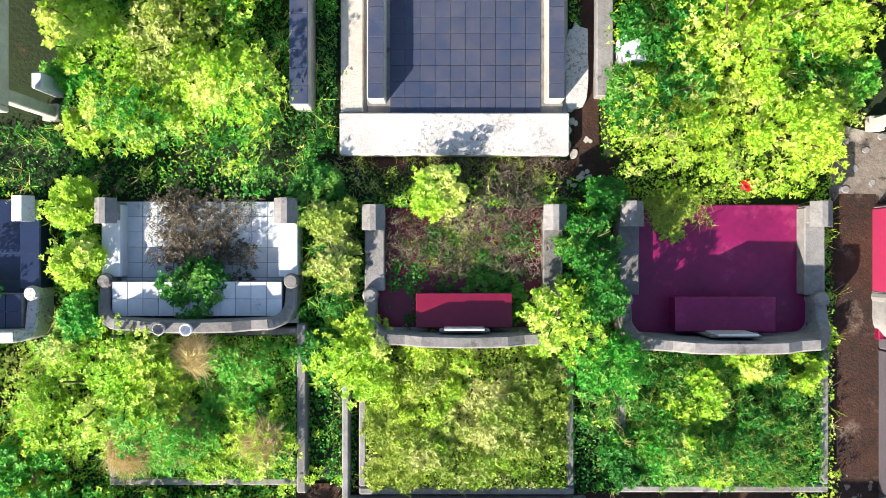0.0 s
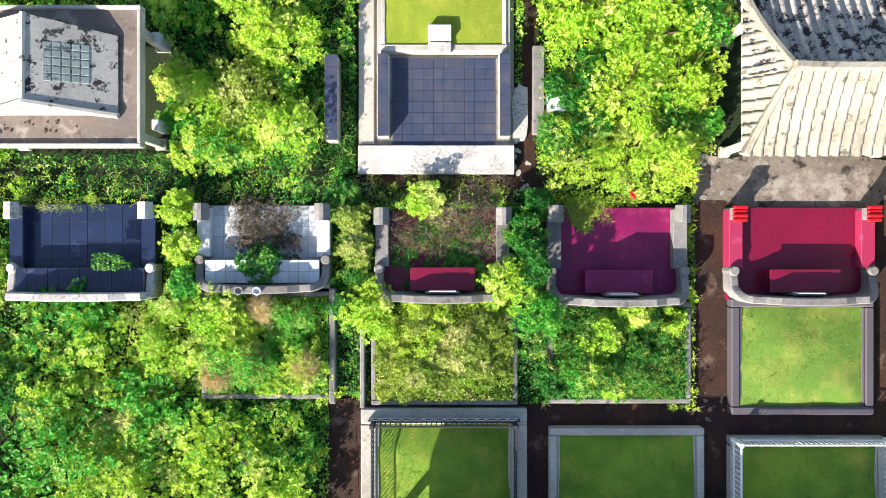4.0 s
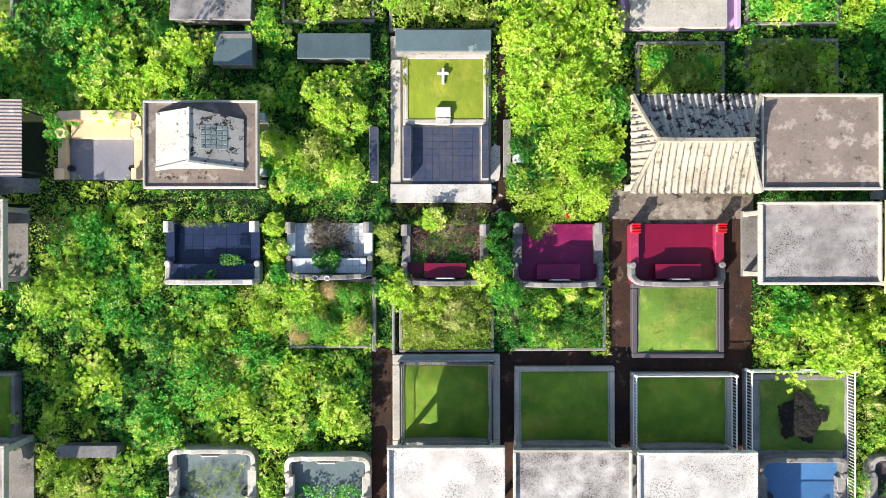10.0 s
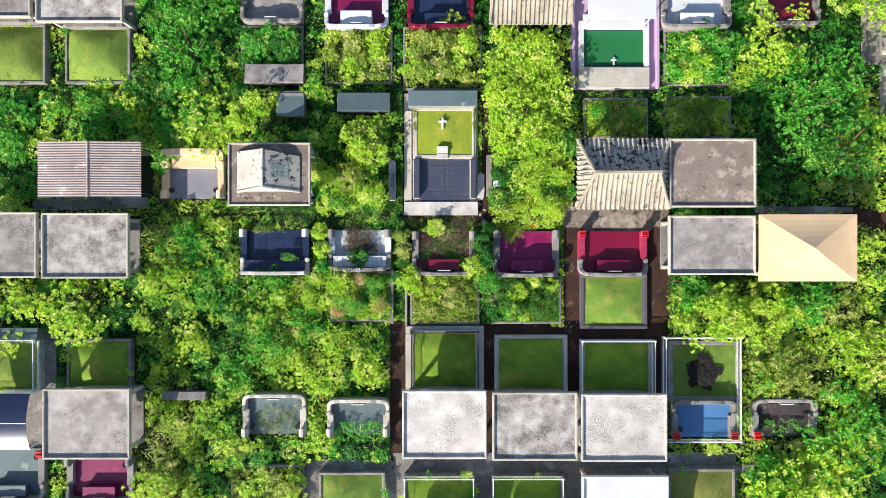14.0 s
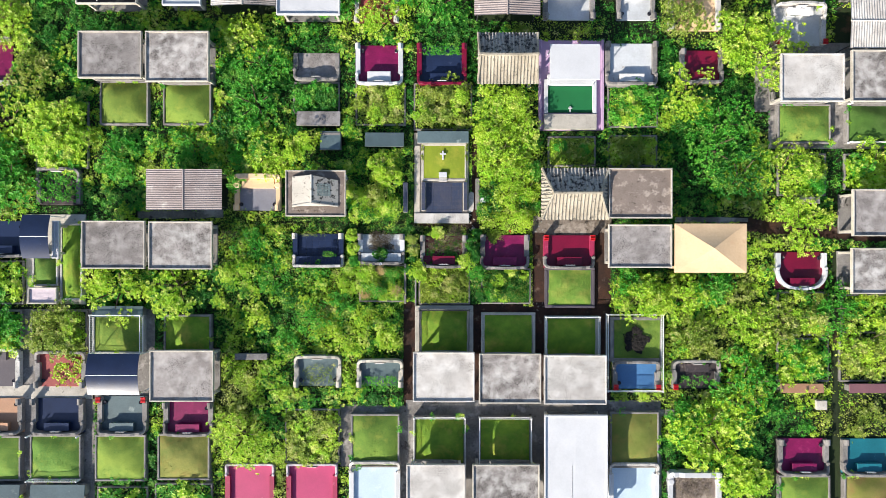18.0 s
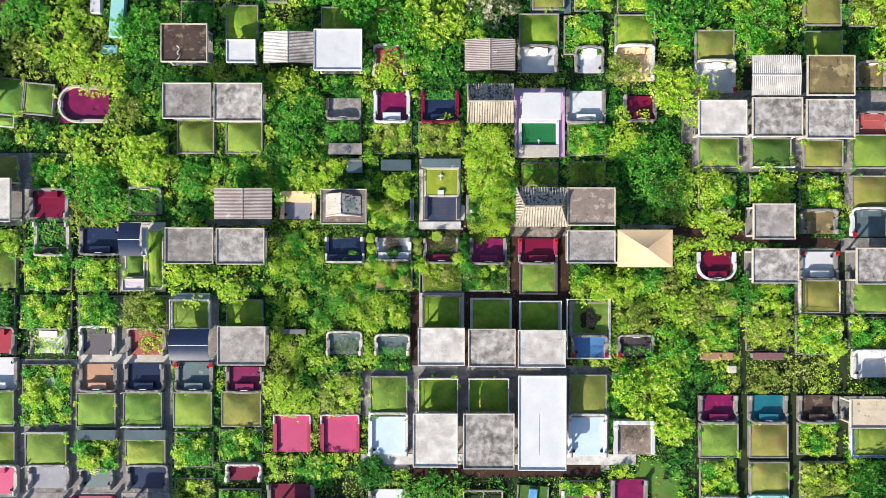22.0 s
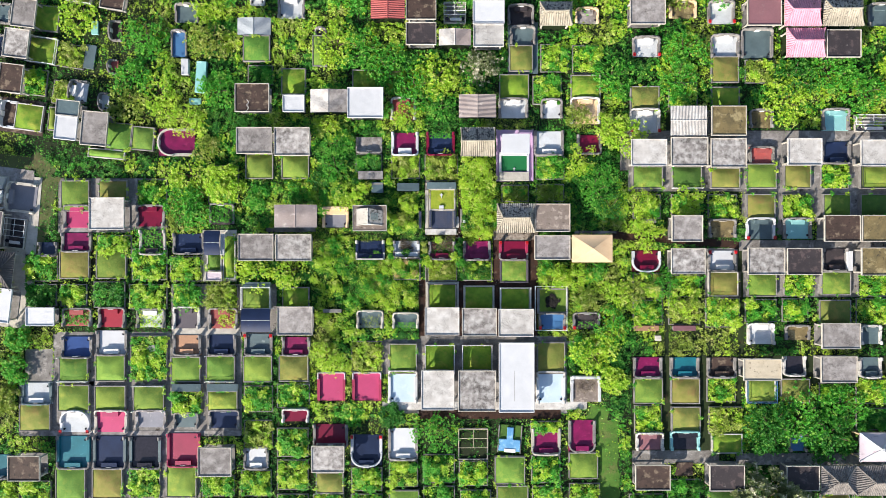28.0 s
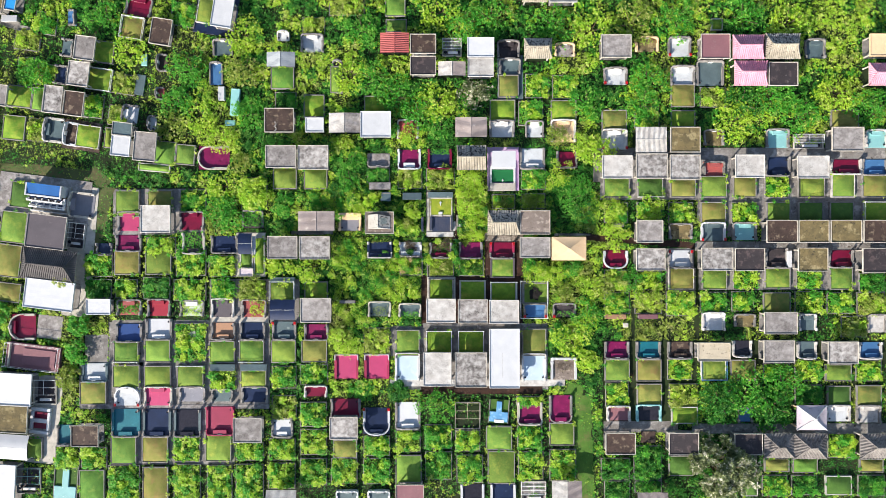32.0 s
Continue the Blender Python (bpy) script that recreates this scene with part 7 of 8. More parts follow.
grave_bed(-52.43, -2.26, 4.26, 4.07, 'lawn_straw', 'wall', weeds=0.2)
grave_bed(-47.17, -2.21, 4.35, 4.16, 'lawn_green', 'wall', weeds=0.8)
overgrown_bed(-46.80, 0.25, 4.91, 3.40, 'leaf_lime', 0.9)
tomb(-56.25, -0.04, 2.65, 2.08, 'navy', 'wall', altar=False)
tomb(-41.32, 0.91, 3.78, 3.59, 'dark', 'plaster', urns=1)
creeper(-41.87, 1.10, 4.35, 3.98, 'leaf_mid', 0.2, 0.68, 0.15, 80, 0.5)
tomb(-36.13, 0.72, 4.53, 3.02, 'navy', 'wall', tile=0, tall=0.9, cap='pitched')
overgrown_bed(-41.79, -2.21, 5.10, 4.53, 'leaf_lime', 0.8)
overgrown_bed(-36.60, -2.87, 4.53, 3.59, 'leaf_lime', 0.8)
overgrown_bed(-57.29, -2.68, 4.72, 3.97, 'leaf_mid', 1.0)
overgrown_bed(-57.29, -6.65, 4.35, 3.21, 'leaf_deep', 0.6)
flat_roof(-56.59, -9.56, 4.02, 2.62, 1.6, 'white')
overgrown_bed(-52.66, -6.65, 3.78, 3.21, 'leaf_lime', 0.7)
tomb(-52.09, -9.77, 4.16, 2.65, 'brick_red', 'wall', tall=0.6, rz=180)
creeper(-52.19, -9.60, 4.54, 2.65, 'leaf_mid', 0.2, 0.7, 0.15, 70, 0.4)
overgrown_bed(-47.56, -6.55, 4.53, 3.78, 'leaf_deep', 1.0)
tomb(-47.13, -9.81, 3.87, 2.93, 'crimson', 'wall', urns=1, tall=0.8, rz=180)
overgrown_bed(-41.98, -6.84, 5.48, 3.59, 'leaf_lime', 0.8)
tomb(-41.56, -9.91, 4.06, 2.74, 'white_tile', 'wall', tall=0.6, rz=180)
creeper(-41.59, -9.88, 4.54, 3.22, 'leaf_lime', 0.2, 0.6, 0.15, 70, 0.5)
overgrown_bed(-36.50, -6.79, 3.97, 3.31, 'leaf_lime', 0.7)
tomb(-36.46, -9.86, 3.87, 3.21, 'taupe', 'pale', tall=0.8, rz=180)
platform(-33.72, -11.89, 9.87, 1.14, 0.06, 'plaster')
overgrown_bed(-31.45, -6.84, 4.63, 3.40, 'leaf_olive', 0.9)
tomb(-31.21, -9.96, 4.16, 3.02, 'brick_red', 'wall', tall=0.8, urns=1, rz=180)
creeper(-30.52, -9.78, 3.22, 3.41, 'leaf_lime', 0.2, 0.62, 0.15, 70, 0.4)
grave_bed(-26.45, -7.04, 4.16, 3.22, 'lawn_green', 'pale', rail='metal_white')
lean_slab(-26.35, -5.2, 4.1, 0.9, 0.8, 'slate')
low_wall(-26.9, -7.1, 0.14, 2.6)
low_wall(-25.7, -7.1, 0.14, 2.6)
curved_canopy(-25.99, -10.04, 4.09, 3.26, 2.1, 'navy')
platform(-31.81, -0.98, 4.93, 7.40, 0.1, 'plaster')
curved_canopy(-32.13, 0.85, 2.23, 3.44, 2.1, 'navy')
flat_roof(-30.85, 0.62, 0.56, 2.99, 1.6, 'white', step=False)
grave_bed(-32.41, -1.83, 2.08, 2.65, 'lawn_green', 'pale')
grave_bed(-30.28, -1.17, 1.80, 6.25, 'lawn_deep', 'pale')
flat_roof(-32.33, -3.89, 2.35, 1.32, 0.9, 'lilac', step=False)
overgrown_bed(-31.21, 9.22, 4.35, 5.48, 'leaf_lime', 1.6)
for hx, hy in ((-32.3, 10.6), (-30.2, 10.7), (-32.4, 8.9), (-30.1, 8.8), (-31.2, 7.6), (-31.2, 9.8)):
    shrub(hx, hy, 1.35, 2.3, 'leaf_lime', leaf_size=0.09, count=3600)
tomb(-31.40, 4.97, 3.59, 3.02, 'dark', 'wall', altar=False, posts=False, rz=180)
creeper(-31.4, 5.2, 3.8, 3.0, 'leaf_mid', 0.2, 0.72, 0.1, 220, 0.6)
tomb(-52.14, -14.07, 4.44, 3.12, 'royal_blue', 'wall', tall=0.9, altar=False)
grave_bed(-52.57, -17.22, 4.16, 3.50, 'lawn_green', 'wall', rail='metal_white', rail_sides='s')
tomb(-47.13, -13.45, 4.44, 3.59, 'white', 'wall', urns=1, tall=0.9)
grave_bed(-47.32, -17.07, 4.26, 3.79, 'lawn_lime', 'wall')
platform(-57.72, -16.64, 3.98, 4.55, 0.06, 'path_concrete')
tomb(-36.36, -13.78, 4.06, 2.93, 'peach', 'wall', tall=0.9)
grave_bed(-36.53, -17.22, 4.26, 3.69, 'lawn_lime', 'wall')
tomb(-31.45, -13.78, 4.25, 2.93, 'navy', 'wall', tall=0.9)
grave_bed(-31.56, -17.12, 4.16, 3.69, 'lawn_lime', 'wall', rail='metal_white', rail_sides='s')
tomb(-26.16, -13.69, 4.06, 3.12, 'slate', 'wall', cap='lion', tall=0.9)
grave_bed(-26.26, -17.17, 4.16, 3.79, 'lawn_lime', 'wall')
overgrown_bed(-41.89, -15.62, 5.29, 6.42, 'leaf_mid', 0.25)
shrub(-43.0, -15.9, 1.1, 1.3, 'leaf_lime', 0.11, 2600)
box('cover_slab', 'pale', thing('cover_slab', -41.6, -14.3, 0.25, 12, 'pale concrete slab lying in the weeds', 'slab'), 0, 0, 0, 1.3, 0.9, 0.14)
platform(-50.42, -19.34, 9.87, 0.66, 0.05, 'path_concrete')
platform(-37.13, -19.44, 16.70, 0.85, 0.05, 'path_concrete')
tomb(-57.85, -20.68, 4.35, 3.12, 'white_tile', 'slate', tall=0.9)
grave_bed(-58.11, -24.12, 4.45, 3.88, 'lawn_straw', 'wall')
grave_bed(-52.57, -21.33, 4.54, 3.79, 'lawn_lime', 'wall')
tomb(-52.42, -24.65, 4.25, 3.31, 'white_tile', 'white', cap='lion', tall=1.0, radius=1.7, arm=1.9, rz=180)
grave_bed(-47.32, -21.38, 4.45, 3.69, 'lawn_lime', 'wall')
tomb(-47.27, -24.65, 4.72, 3.31, 'pink', 'plaster', tall=0.9, rz=180)
grave_bed(-41.83, -21.38, 4.45, 3.69, 'lawn_lime', 'wall', rail='metal_white', rail_sides='n')
tomb(-41.56, -24.32, 4.44, 2.65, 'dusk', 'grey', altar=False, tall=0.7, rz=180)
lean_slab(-36.27, -19.75, 4.14, 1.04, 0.9, 'slate')
lean_slab(-31.14, -19.75, 4.42, 1.04, 0.9, 'slate')
overgrown_bed(-36.50, -22.05, 4.35, 3.40, 'leaf_lime', 0.6)
tomb(-36.50, -24.50, 3.59, 2.27, 'slate', 'wall', tall=0.7, altar=False, rz=180)
grave_bed(-31.27, -21.76, 4.35, 2.93, 'lawn_lime', 'wall')
tomb(-31.07, -24.36, 4.44, 2.74, 'navy', 'wall', tall=0.7, altar=False, rz=180)
platform(-44.72, -26.50, 31.87, 0.76, 0.06, 'grey')
overgrown_bed(-26.21, -21.48, 4.16, 3.78, 'leaf_mid', 0.8)
overgrown_bed(-26.21, -26.49, 4.16, 3.97, 'leaf_olive', 0.6)
tomb(-52.66, -29.13, 4.72, 4.72, 'teal', 'wall', urns=1, tall=0.7, side='teal')
grave_bed(-53.00, -33.68, 4.26, 4.64, 'lawn_lime', 'wall')
tomb(-47.46, -29.13, 4.72, 4.72, 'navy', 'wall', urns=2, tall=0.7, side='slate')
grave_bed(-47.74, -33.54, 4.35, 4.35, 'lawn_straw', 'wall')
tomb(-42.36, -29.18, 4.53, 4.63, 'granite', 'wall', urns=2, tall=0.7, side='slate')
overgrown_bed(-42.46, -33.53, 4.35, 4.25, 'leaf_lime', 0.4)
tomb(-36.88, -28.80, 4.72, 4.82, 'rose', 'rose', urns=1, tall=0.7, side='rose')
grave_bed(-37.14, -33.26, 4.35, 4.54, 'lawn_lime', 'wall')
flat_roof(-31.71, -29.82, 4.73, 4.08, 2.3, 'grey')
overgrown_bed(-31.97, -33.95, 4.72, 3.02, 'leaf_lime', 0.6)
tomb(-26.49, -30.03, 3.59, 2.93, 'white', 'wall', tall=0.8)
overgrown_bed(-26.49, -33.57, 4.35, 3.78, 'leaf_lime', 0.6)
flat_roof(-58.43, -30.74, 4.55, 3.53, 2.3, 'brown')
tomb(-62.91, -31.12, 2.55, 3.40, 'teal', 'wall', altar=False)
overgrown_bed(-62.48, -34.90, 4.16, 3.78, 'leaf_lime', 0.9)
overgrown_bed(-58.04, -34.99, 4.35, 3.59, 'leaf_lime', 0.9)
grave_bed(-58.30, -39.74, 4.26, 5.58, 'lawn_green', 'wall')
overgrown_bed(-53.04, -39.34, 5.29, 6.24, 'leaf_mid', 0.8)
grave_bed(-47.69, -39.51, 4.26, 6.06, 'lawn_straw', 'wall', weeds=0.3)
overgrown_bed(-42.46, -39.24, 4.53, 6.42, 'leaf_lime', 0.6)
overgrown_bed(-37.02, -39.34, 4.25, 6.24, 'leaf_lime', 0.5)
overgrown_bed(-31.97, -39.24, 4.72, 6.42, 'leaf_mid', 0.7)
overgrown_bed(-26.58, -38.01, 4.53, 4.35, 'leaf_lime', 0.6)
ridge_roof(-26.22, -41.17, 5.01, 2.97, 2.2, 'pale', along='x')
platform(-50.23, -22.71, 0.76, 7.59, 0.05, 'path_concrete')
platform(-45.20, -31.34, 0.57, 9.30, 0.05, 'path_concrete')
painted_cross(-62.78, -39.66, 3.88, 6.62, 'aqua', 'pale turquoise')

# left houses
platform(-60.45, -0.42, 4.55, 21.81, 0.1, 'plaster', rz=-5)
platform(-66.48, 8.40, 15.54, 7.58, 0.15, 'grey', rz=-7)
grave_bed(-69.98, 9.05, 3.79, 4.35, 'lawn_dark_shade', 'wall', rz=-7)
model_house(-65.16, 8.32, 6.19, 4.88)
tomb(-60.03, 7.33, 4.35, 4.16, 'dusk', 'plaster', urns=1, rz=-97)
grave_bed(-71.40, 3.66, 4.35, 5.30, 'lawn_lime', 'wall', rz=-7)
flat_roof(-64.79, 2.84, 6.49, 5.57, 2.3, 'taupe', rz=-7)
rail_stack(-61.0, 2.23, 3.0, 4.35, rz=-7, floor='dark')
grave_bed(-72.26, -1.93, 4.16, 5.49, 'lawn_straw', 'wall', rz=-7)
temple_roof(-64.45, -2.64, 8.92, 5.39, 2.2, 'grey_tile', rz=-7, rise=1.1)
grave_bed(-72.26, -7.23, 4.16, 3.22, 'lawn_straw', 'wall', rz=-7)
palm(-62.6, -4.9, 2.0, 2.3)
flat_roof(-64.32, -7.55, 8.16, 4.82, 2.3, 'white', rz=-7)
tomb(-69.85, -13.03, 4.44, 4.16, 'maroon', 'plaster', tall=1.0, urns=1, radius=1.7, arm=2.2, posts=False, rz=-90)
platform(-65.58, -13.12, 4.17, 3.98, 0.08, 'grey', rz=-7)
railed_terrace(-67.96, -18.03, 9.04, 4.14, rz=-7)
flat_roof(-71.60, -23.04, 8.81, 5.38, 2.3, 'white', rz=-3)
rail_stack(-66.23, -23.96, 3.97, 4.16, floor='dark', bars=3)
flat_roof(-71.93, -27.87, 8.16, 4.64, 2.3, 'moss', rz=-3)
twin_bench(-66.9, -28.7, 3.2, 4.3, -6)
platform(-66.51, -28.58, 5.31, 14.79, 0.1, 'plaster', rz=-5)
curved_canopy(-72.05, -32.51, 8.37, 4.09, 2.1, 'white', rz=-4)
grave_bed(-67.90, -33.35, 2.65, 3.60, 'lawn_lime', 'wall')
flat_roof(-72.95, -39.00, 6.12, 7.24, 2.3, 'white', rz=-3)
rail_stack(-68.97, -38.81, 4.16, 4.35, mat='aqua', floor='dark', bars=3)

# upper left cluster
flat_roof(-70.35, 41.9, 1.9, 5.4, 2.3, 'blue_sheet', rz=-10)
flat_roof(-73.3, 41.7, 3.2, 5.4, 2.2, 'moss', rz=-10)
lean_slab(-71.6, 38.3, 2.6, 1.1, 1.2, 'white')
path_strip([(-75.0, 38.4), (-68.5, 36.6)], 1.1, 'path_concrete', 'grey worn concrete path')
overgrown_bed(-69.19, 34.92, 4.35, 3.21, 'leaf_olive', 0.4, rz=-8)
tomb(-61.73, 38.79, 2.65, 1.51, 'blue', 'wall', posts=False, altar=False, rz=90)
grave_bed(-51.43, 36.92, 3.79, 3.69, 'lawn_straw', 'wall', rz=-9, rail='metal_white')
flat_roof(-46.31, 36.04, 3.46, 4.40, 1.4, 'brown', rz=-9)
tomb(-50.44, 40.59, 4.44, 3.21, 'maroon', 'wall', rz=170)
grave_bed(-51.81, 43.12, 3.41, 2.84, 'lawn_lime', 'wall', rz=-9)
overgrown_bed(-43.02, 39.26, 4.16, 3.97, 'leaf_mid', 0.6, rz=-9)
platform(-37.58, 39.22, 7.02, 6.64, 0.12, 'navy', rz=-9)
grave_bed(-39.22, 39.81, 2.84, 4.16, 'lawn_lime', 'pale', rz=-9)
flat_roof(-35.79, 38.84, 3.43, 4.82, 2.3, 'white', rz=-9)
tomb(-62.34, 33.69, 3.02, 2.17, 'slate', 'wall', rz=83)
flat_roof(-58.43, 33.04, 3.43, 3.99, 2.3, 'grey', rz=-7)
grave_bed(-56.36, 32.95, 3.60, 3.69, 'lawn_deep', 'wall', rz=-7)
tomb(-63.38, 29.16, 3.21, 2.36, 'navy', 'wall', rz=83)
flat_roof(-59.50, 28.82, 3.53, 4.08, 2.3, 'stained', rz=-7)
grave_bed(-56.88, 28.31, 4.07, 3.69, 'lawn_deep', 'wall', rz=-8, rail='metal_white')
overgrown_bed(-66.17, 29.25, 3.59, 3.59, 'leaf_lime', 0.6, rz=-8)
grave_bed(-70.36, 25.52, 4.16, 3.60, 'lawn_deep', 'wall', rz=-7)
flat_roof(-72.90, 25.38, 3.43, 3.53, 2.3, 'grey', rz=-7)
grave_bed(-67.33, 25.09, 1.89, 3.88, 'lawn_lime', 'wall', rz=-7)
flat_roof(-63.67, 24.60, 3.15, 4.55, 2.3, 'stained', rz=-6)
flat_roof(-60.24, 23.90, 3.34, 4.08, 2.3, 'brown', rz=-7)
overgrown_bed(-58.04, 23.87, 3.21, 3.78, 'leaf_mid', 0.4, rz=-7)
overgrown_bed(-53.04, 27.64, 4.16, 3.40, 'leaf_olive', 0.5, rz=-9)
platform(-50.30, 27.51, 1.51, 3.41, 0.3, 'slate', rz=-9)
overgrown_bed(-54.08, 22.35, 3.21, 3.40, 'leaf_olive', 0.5, rz=-9)
tomb(-51.90, 22.50, 3.31, 2.46, 'white', 'wall', rz=-99)
grave_bed(-71.31, 20.31, 3.79, 4.16, 'lawn_deep', 'wall', rz=-6)
overgrown_bed(-67.58, 19.99, 3.02, 3.97, 'leaf_olive', 0.4, rz=-6)
tomb(-64.66, 19.90, 4.16, 3.21, 'slate', 'pale', rz=-97)
platform(-60.01, 19.01, 6.44, 4.93, 0.2, 'brown', rz=-8)
grave_bed(-58.91, 18.80, 3.98, 3.79, 'lawn_deep', 'pale', rz=-8)
tomb(-61.73, 19.24, 3.97, 2.27, 'tan', 'white', posts=False, altar=False, rz=-98)
# one gable roof built as two flat ones: grey north half, white south half
flat_roof(-52.26, 19.73, 3.34, 2.23, 2.3, 'slate', rz=-6)
flat_roof(-52.54, 16.94, 3.15, 3.34, 2.3, 'white', rz=-6)
grave_bed(-55.50, 18.61, 1.33, 3.41, 'lawn_lime', 'wall', rz=-6)
flat_roof(-48.55, 16.85, 3.71, 4.82, 2.3, 'grey', rz=-5)
grave_bed(-46.09, 16.05, 3.69, 3.98, 'lawn_green', 'wall', rz=-5)
grave_bed(-42.63, 15.77, 3.22, 3.41, 'lawn_lime', 'wall', rz=-5)
grave_bed(-47.84, 13.59, 5.30, 1.33, 'lawn_lime', 'pale', rz=-5)
tomb(-37.92, 15.27, 3.97, 5.29, 'magenta', 'plaster', tall=0.6, posts=False, radius=1.7, arm=2.2, altar=False, rz=-90)
tomb(-37.54, 29.34, 2.27, 3.78, 'blue', 'wall', posts=False, altar=False, rz=180)
platform(-36.58, 25.99, 1.04, 2.26, 0.7, 'white')
platform(-34.31, 24.53, 1.41, 4.43, 0.7, 'aqua', rz=-4)
platform(-35.21, 21.10, 1.70, 0.85, 0.4, 'aqua')
tomb(-46.52, 31.19, 2.93, 1.70, 'brown', 'wall', posts=False, altar=False, rz=-90)
tomb(-48.22, 21.03, 2.65, 1.32, 'white', 'wall', posts=False, altar=False, rz=-90)
tomb(-46.90, 26.04, 2.08, 1.32, 'brick_red', 'wall', posts=False, altar=False, rz=-90)
platform(-49.59, 31.64, 0.95, 1.89, 0.4, 'aqua')
overgrown_bed(-66.07, 37.85, 3.78, 3.78, 'leaf_mid', 0.8, rz=-9)
overgrown_bed(-69.38, 29.82, 2.83, 4.72, 'leaf_mid', 0.8)
tomb(-36.41, 33.69, 3.40, 2.65, 'slate', 'wall', altar=False, posts=False, rz=180)

# shrubs and trees
shrub(-0.43, 1.27, 0.49, 1.1, 'leaf_lime', leaf_size=0.036, count=5200)
shrub(1.94, -1.21, 0.75, 2.2, 'leaf_lime', leaf_size=0.036, count=5200)
shrub(-1.83, -1.82, 0.80, 1.3, 'leaf_lime', leaf_size=0.036, count=5200)
shrub(3.24, -3.83, 0.52, 0.8, 'leaf_deep', leaf_size=0.036, count=5200)
shrub(-5.07, -0.57, 0.55, 1.15, 'leaf_deep', leaf_size=0.036, count=5200)
shrub(-6.62, -2.44, 1.27, 1.4, 'leaf_lime', leaf_size=0.036, count=5200)
shrub(-6.12, -2.01, 0.89, 1.5, 'leaf_lime', leaf_size=0.036, count=5200)
shrub(-5.00, 0.42, 1.00, 0.4, 'leaf_husk', leaf_size=0.036, count=5200)
shrub(4.60, -2.60, 0.65, 1.0, 'leaf_lime', leaf_size=0.036, count=5200)
shrub(0.65, -0.80, 0.66, 0.4, 'leaf_deep', leaf_size=0.036, count=5200)
shrub(4.23, 0.92, 0.56, 0.25, 'leaf_olive', leaf_size=0.036, count=5200)
shrub(0.10, 0.31, 1.00, 0.35, 'leaf_olive', leaf_size=0.036, count=5200)
shrub(0.99, 1.09, 0.67, 0.25, 'leaf_husk', leaf_size=0.036, count=5200)
straw_clump(-3.70, -3.52, 0.30, 0.6)
straw_clump(-5.51, -3.33, 0.39, 0.6)
straw_clump(-5.10, -1.96, 0.27, 0.6)
straw_clump(-6.43, -3.68, 0.36, 0.6)
shrub(2.43, 0.30, 0.55, 2.0, 'leaf_deep', leaf_size=0.036, count=5200)
shrub(2.58, -0.64, 0.58, 2.2, 'leaf_deep', leaf_size=0.036, count=5200)
shrub(2.75, -2.05, 0.68, 2.4, 'leaf_mid', leaf_size=0.036, count=5200)
shrub(2.83, 1.16, 0.39, 1.0, 'leaf_deep', leaf_size=0.036, count=5200)
shrub(-2.39, 0.73, 0.50, 1.0, 'leaf_olive', leaf_size=0.036, count=5200)
shrub(-2.28, -0.13, 0.50, 1.0, 'leaf_olive', leaf_size=0.036, count=5200)
shrub(-7.34, 1.04, 0.49, 1.3, 'leaf_lime', leaf_size=0.036, count=5200)
shrub(-7.24, -0.12, 0.49, 1.3, 'leaf_lime', leaf_size=0.036, count=5200)
shrub(-7.20, -1.09, 0.43, 1.1, 'leaf_mid', leaf_size=0.036, count=5200)
shrub(-2.62, -1.75, 0.48, 0.9, 'leaf_deep', leaf_size=0.036, count=5200)
shrub(-2.75, 1.40, 0.48, 0.7, 'leaf_deep', leaf_size=0.036, count=5200)
shrub(4.85, 8.49, 1.35, 2.2, 'leaf_lime', leaf_size=0.052, count=4800)
shrub(6.45, 7.86, 1.24, 2.0, 'leaf_lime', leaf_size=0.052, count=4800)
shrub(3.95, 7.15, 1.35, 2.2, 'leaf_lime', leaf_size=0.052, count=4800)
shrub(5.72, 6.00, 1.45, 2.4, 'leaf_lime', leaf_size=0.04, count=7600)
shrub(6.93, 4.72, 1.02, 1.8, 'leaf_lime', leaf_size=0.04, count=7600)
shrub(7.35, 6.2, 0.8, 1.5, 'leaf_mid', leaf_size=0.04, count=7600)
shrub(7.45, 3.4, 0.6, 0.9, 'leaf_mid', leaf_size=0.04, count=7600)
shrub(5.29, 4.23, 1.24, 2.2, 'leaf_lime', leaf_size=0.04, count=7600)
shrub(3.79, 3.17, 0.92, 1.4, 'leaf_deep', leaf_size=0.04, count=7600)
shrub(6.03, 2.46, 1.13, 1.8, 'leaf_lime', leaf_size=0.04, count=7600)
shrub(4.02, 4.54, 0.96, 1.4, 'leaf_deep', leaf_size=0.04, count=7600)
shrub(3.30, 9.26, 0.91, 1.8, 'leaf_lime', leaf_size=0.052, count=4800)
shrub(5.8, 11.6, 1.5, 2.2, 'leaf_lime', leaf_size=0.06, count=4800)
shrub(4.3, 12.4, 1.4, 2.0, 'leaf_lime', leaf_size=0.06, count=4800)
shrub(6.7, 9.7, 1.3, 2.2, 'leaf_lime', leaf_size=0.06, count=4800)
shrub(-5.06, 6.51, 1.13, 2.0, 'leaf_lime', leaf_size=0.04, count=7600)
shrub(-4.18, 5.63, 0.91, 1.8, 'leaf_lime', leaf_size=0.04, count=7600)
shrub(-5.56, 4.29, 1.03, 1.6, 'leaf_olive', leaf_size=0.04, count=7600)
shrub(-4.44, 3.39, 0.96, 1.4, 'leaf_lime', leaf_size=0.04, count=7600)
shrub(-6.0, 2.9, 0.8, 1.0, 'leaf_lime', leaf_size=0.04, count=7600)
shrub(-7.1, 2.75, 0.6, 0.8, 'leaf_lime', leaf_size=0.04, count=7600)
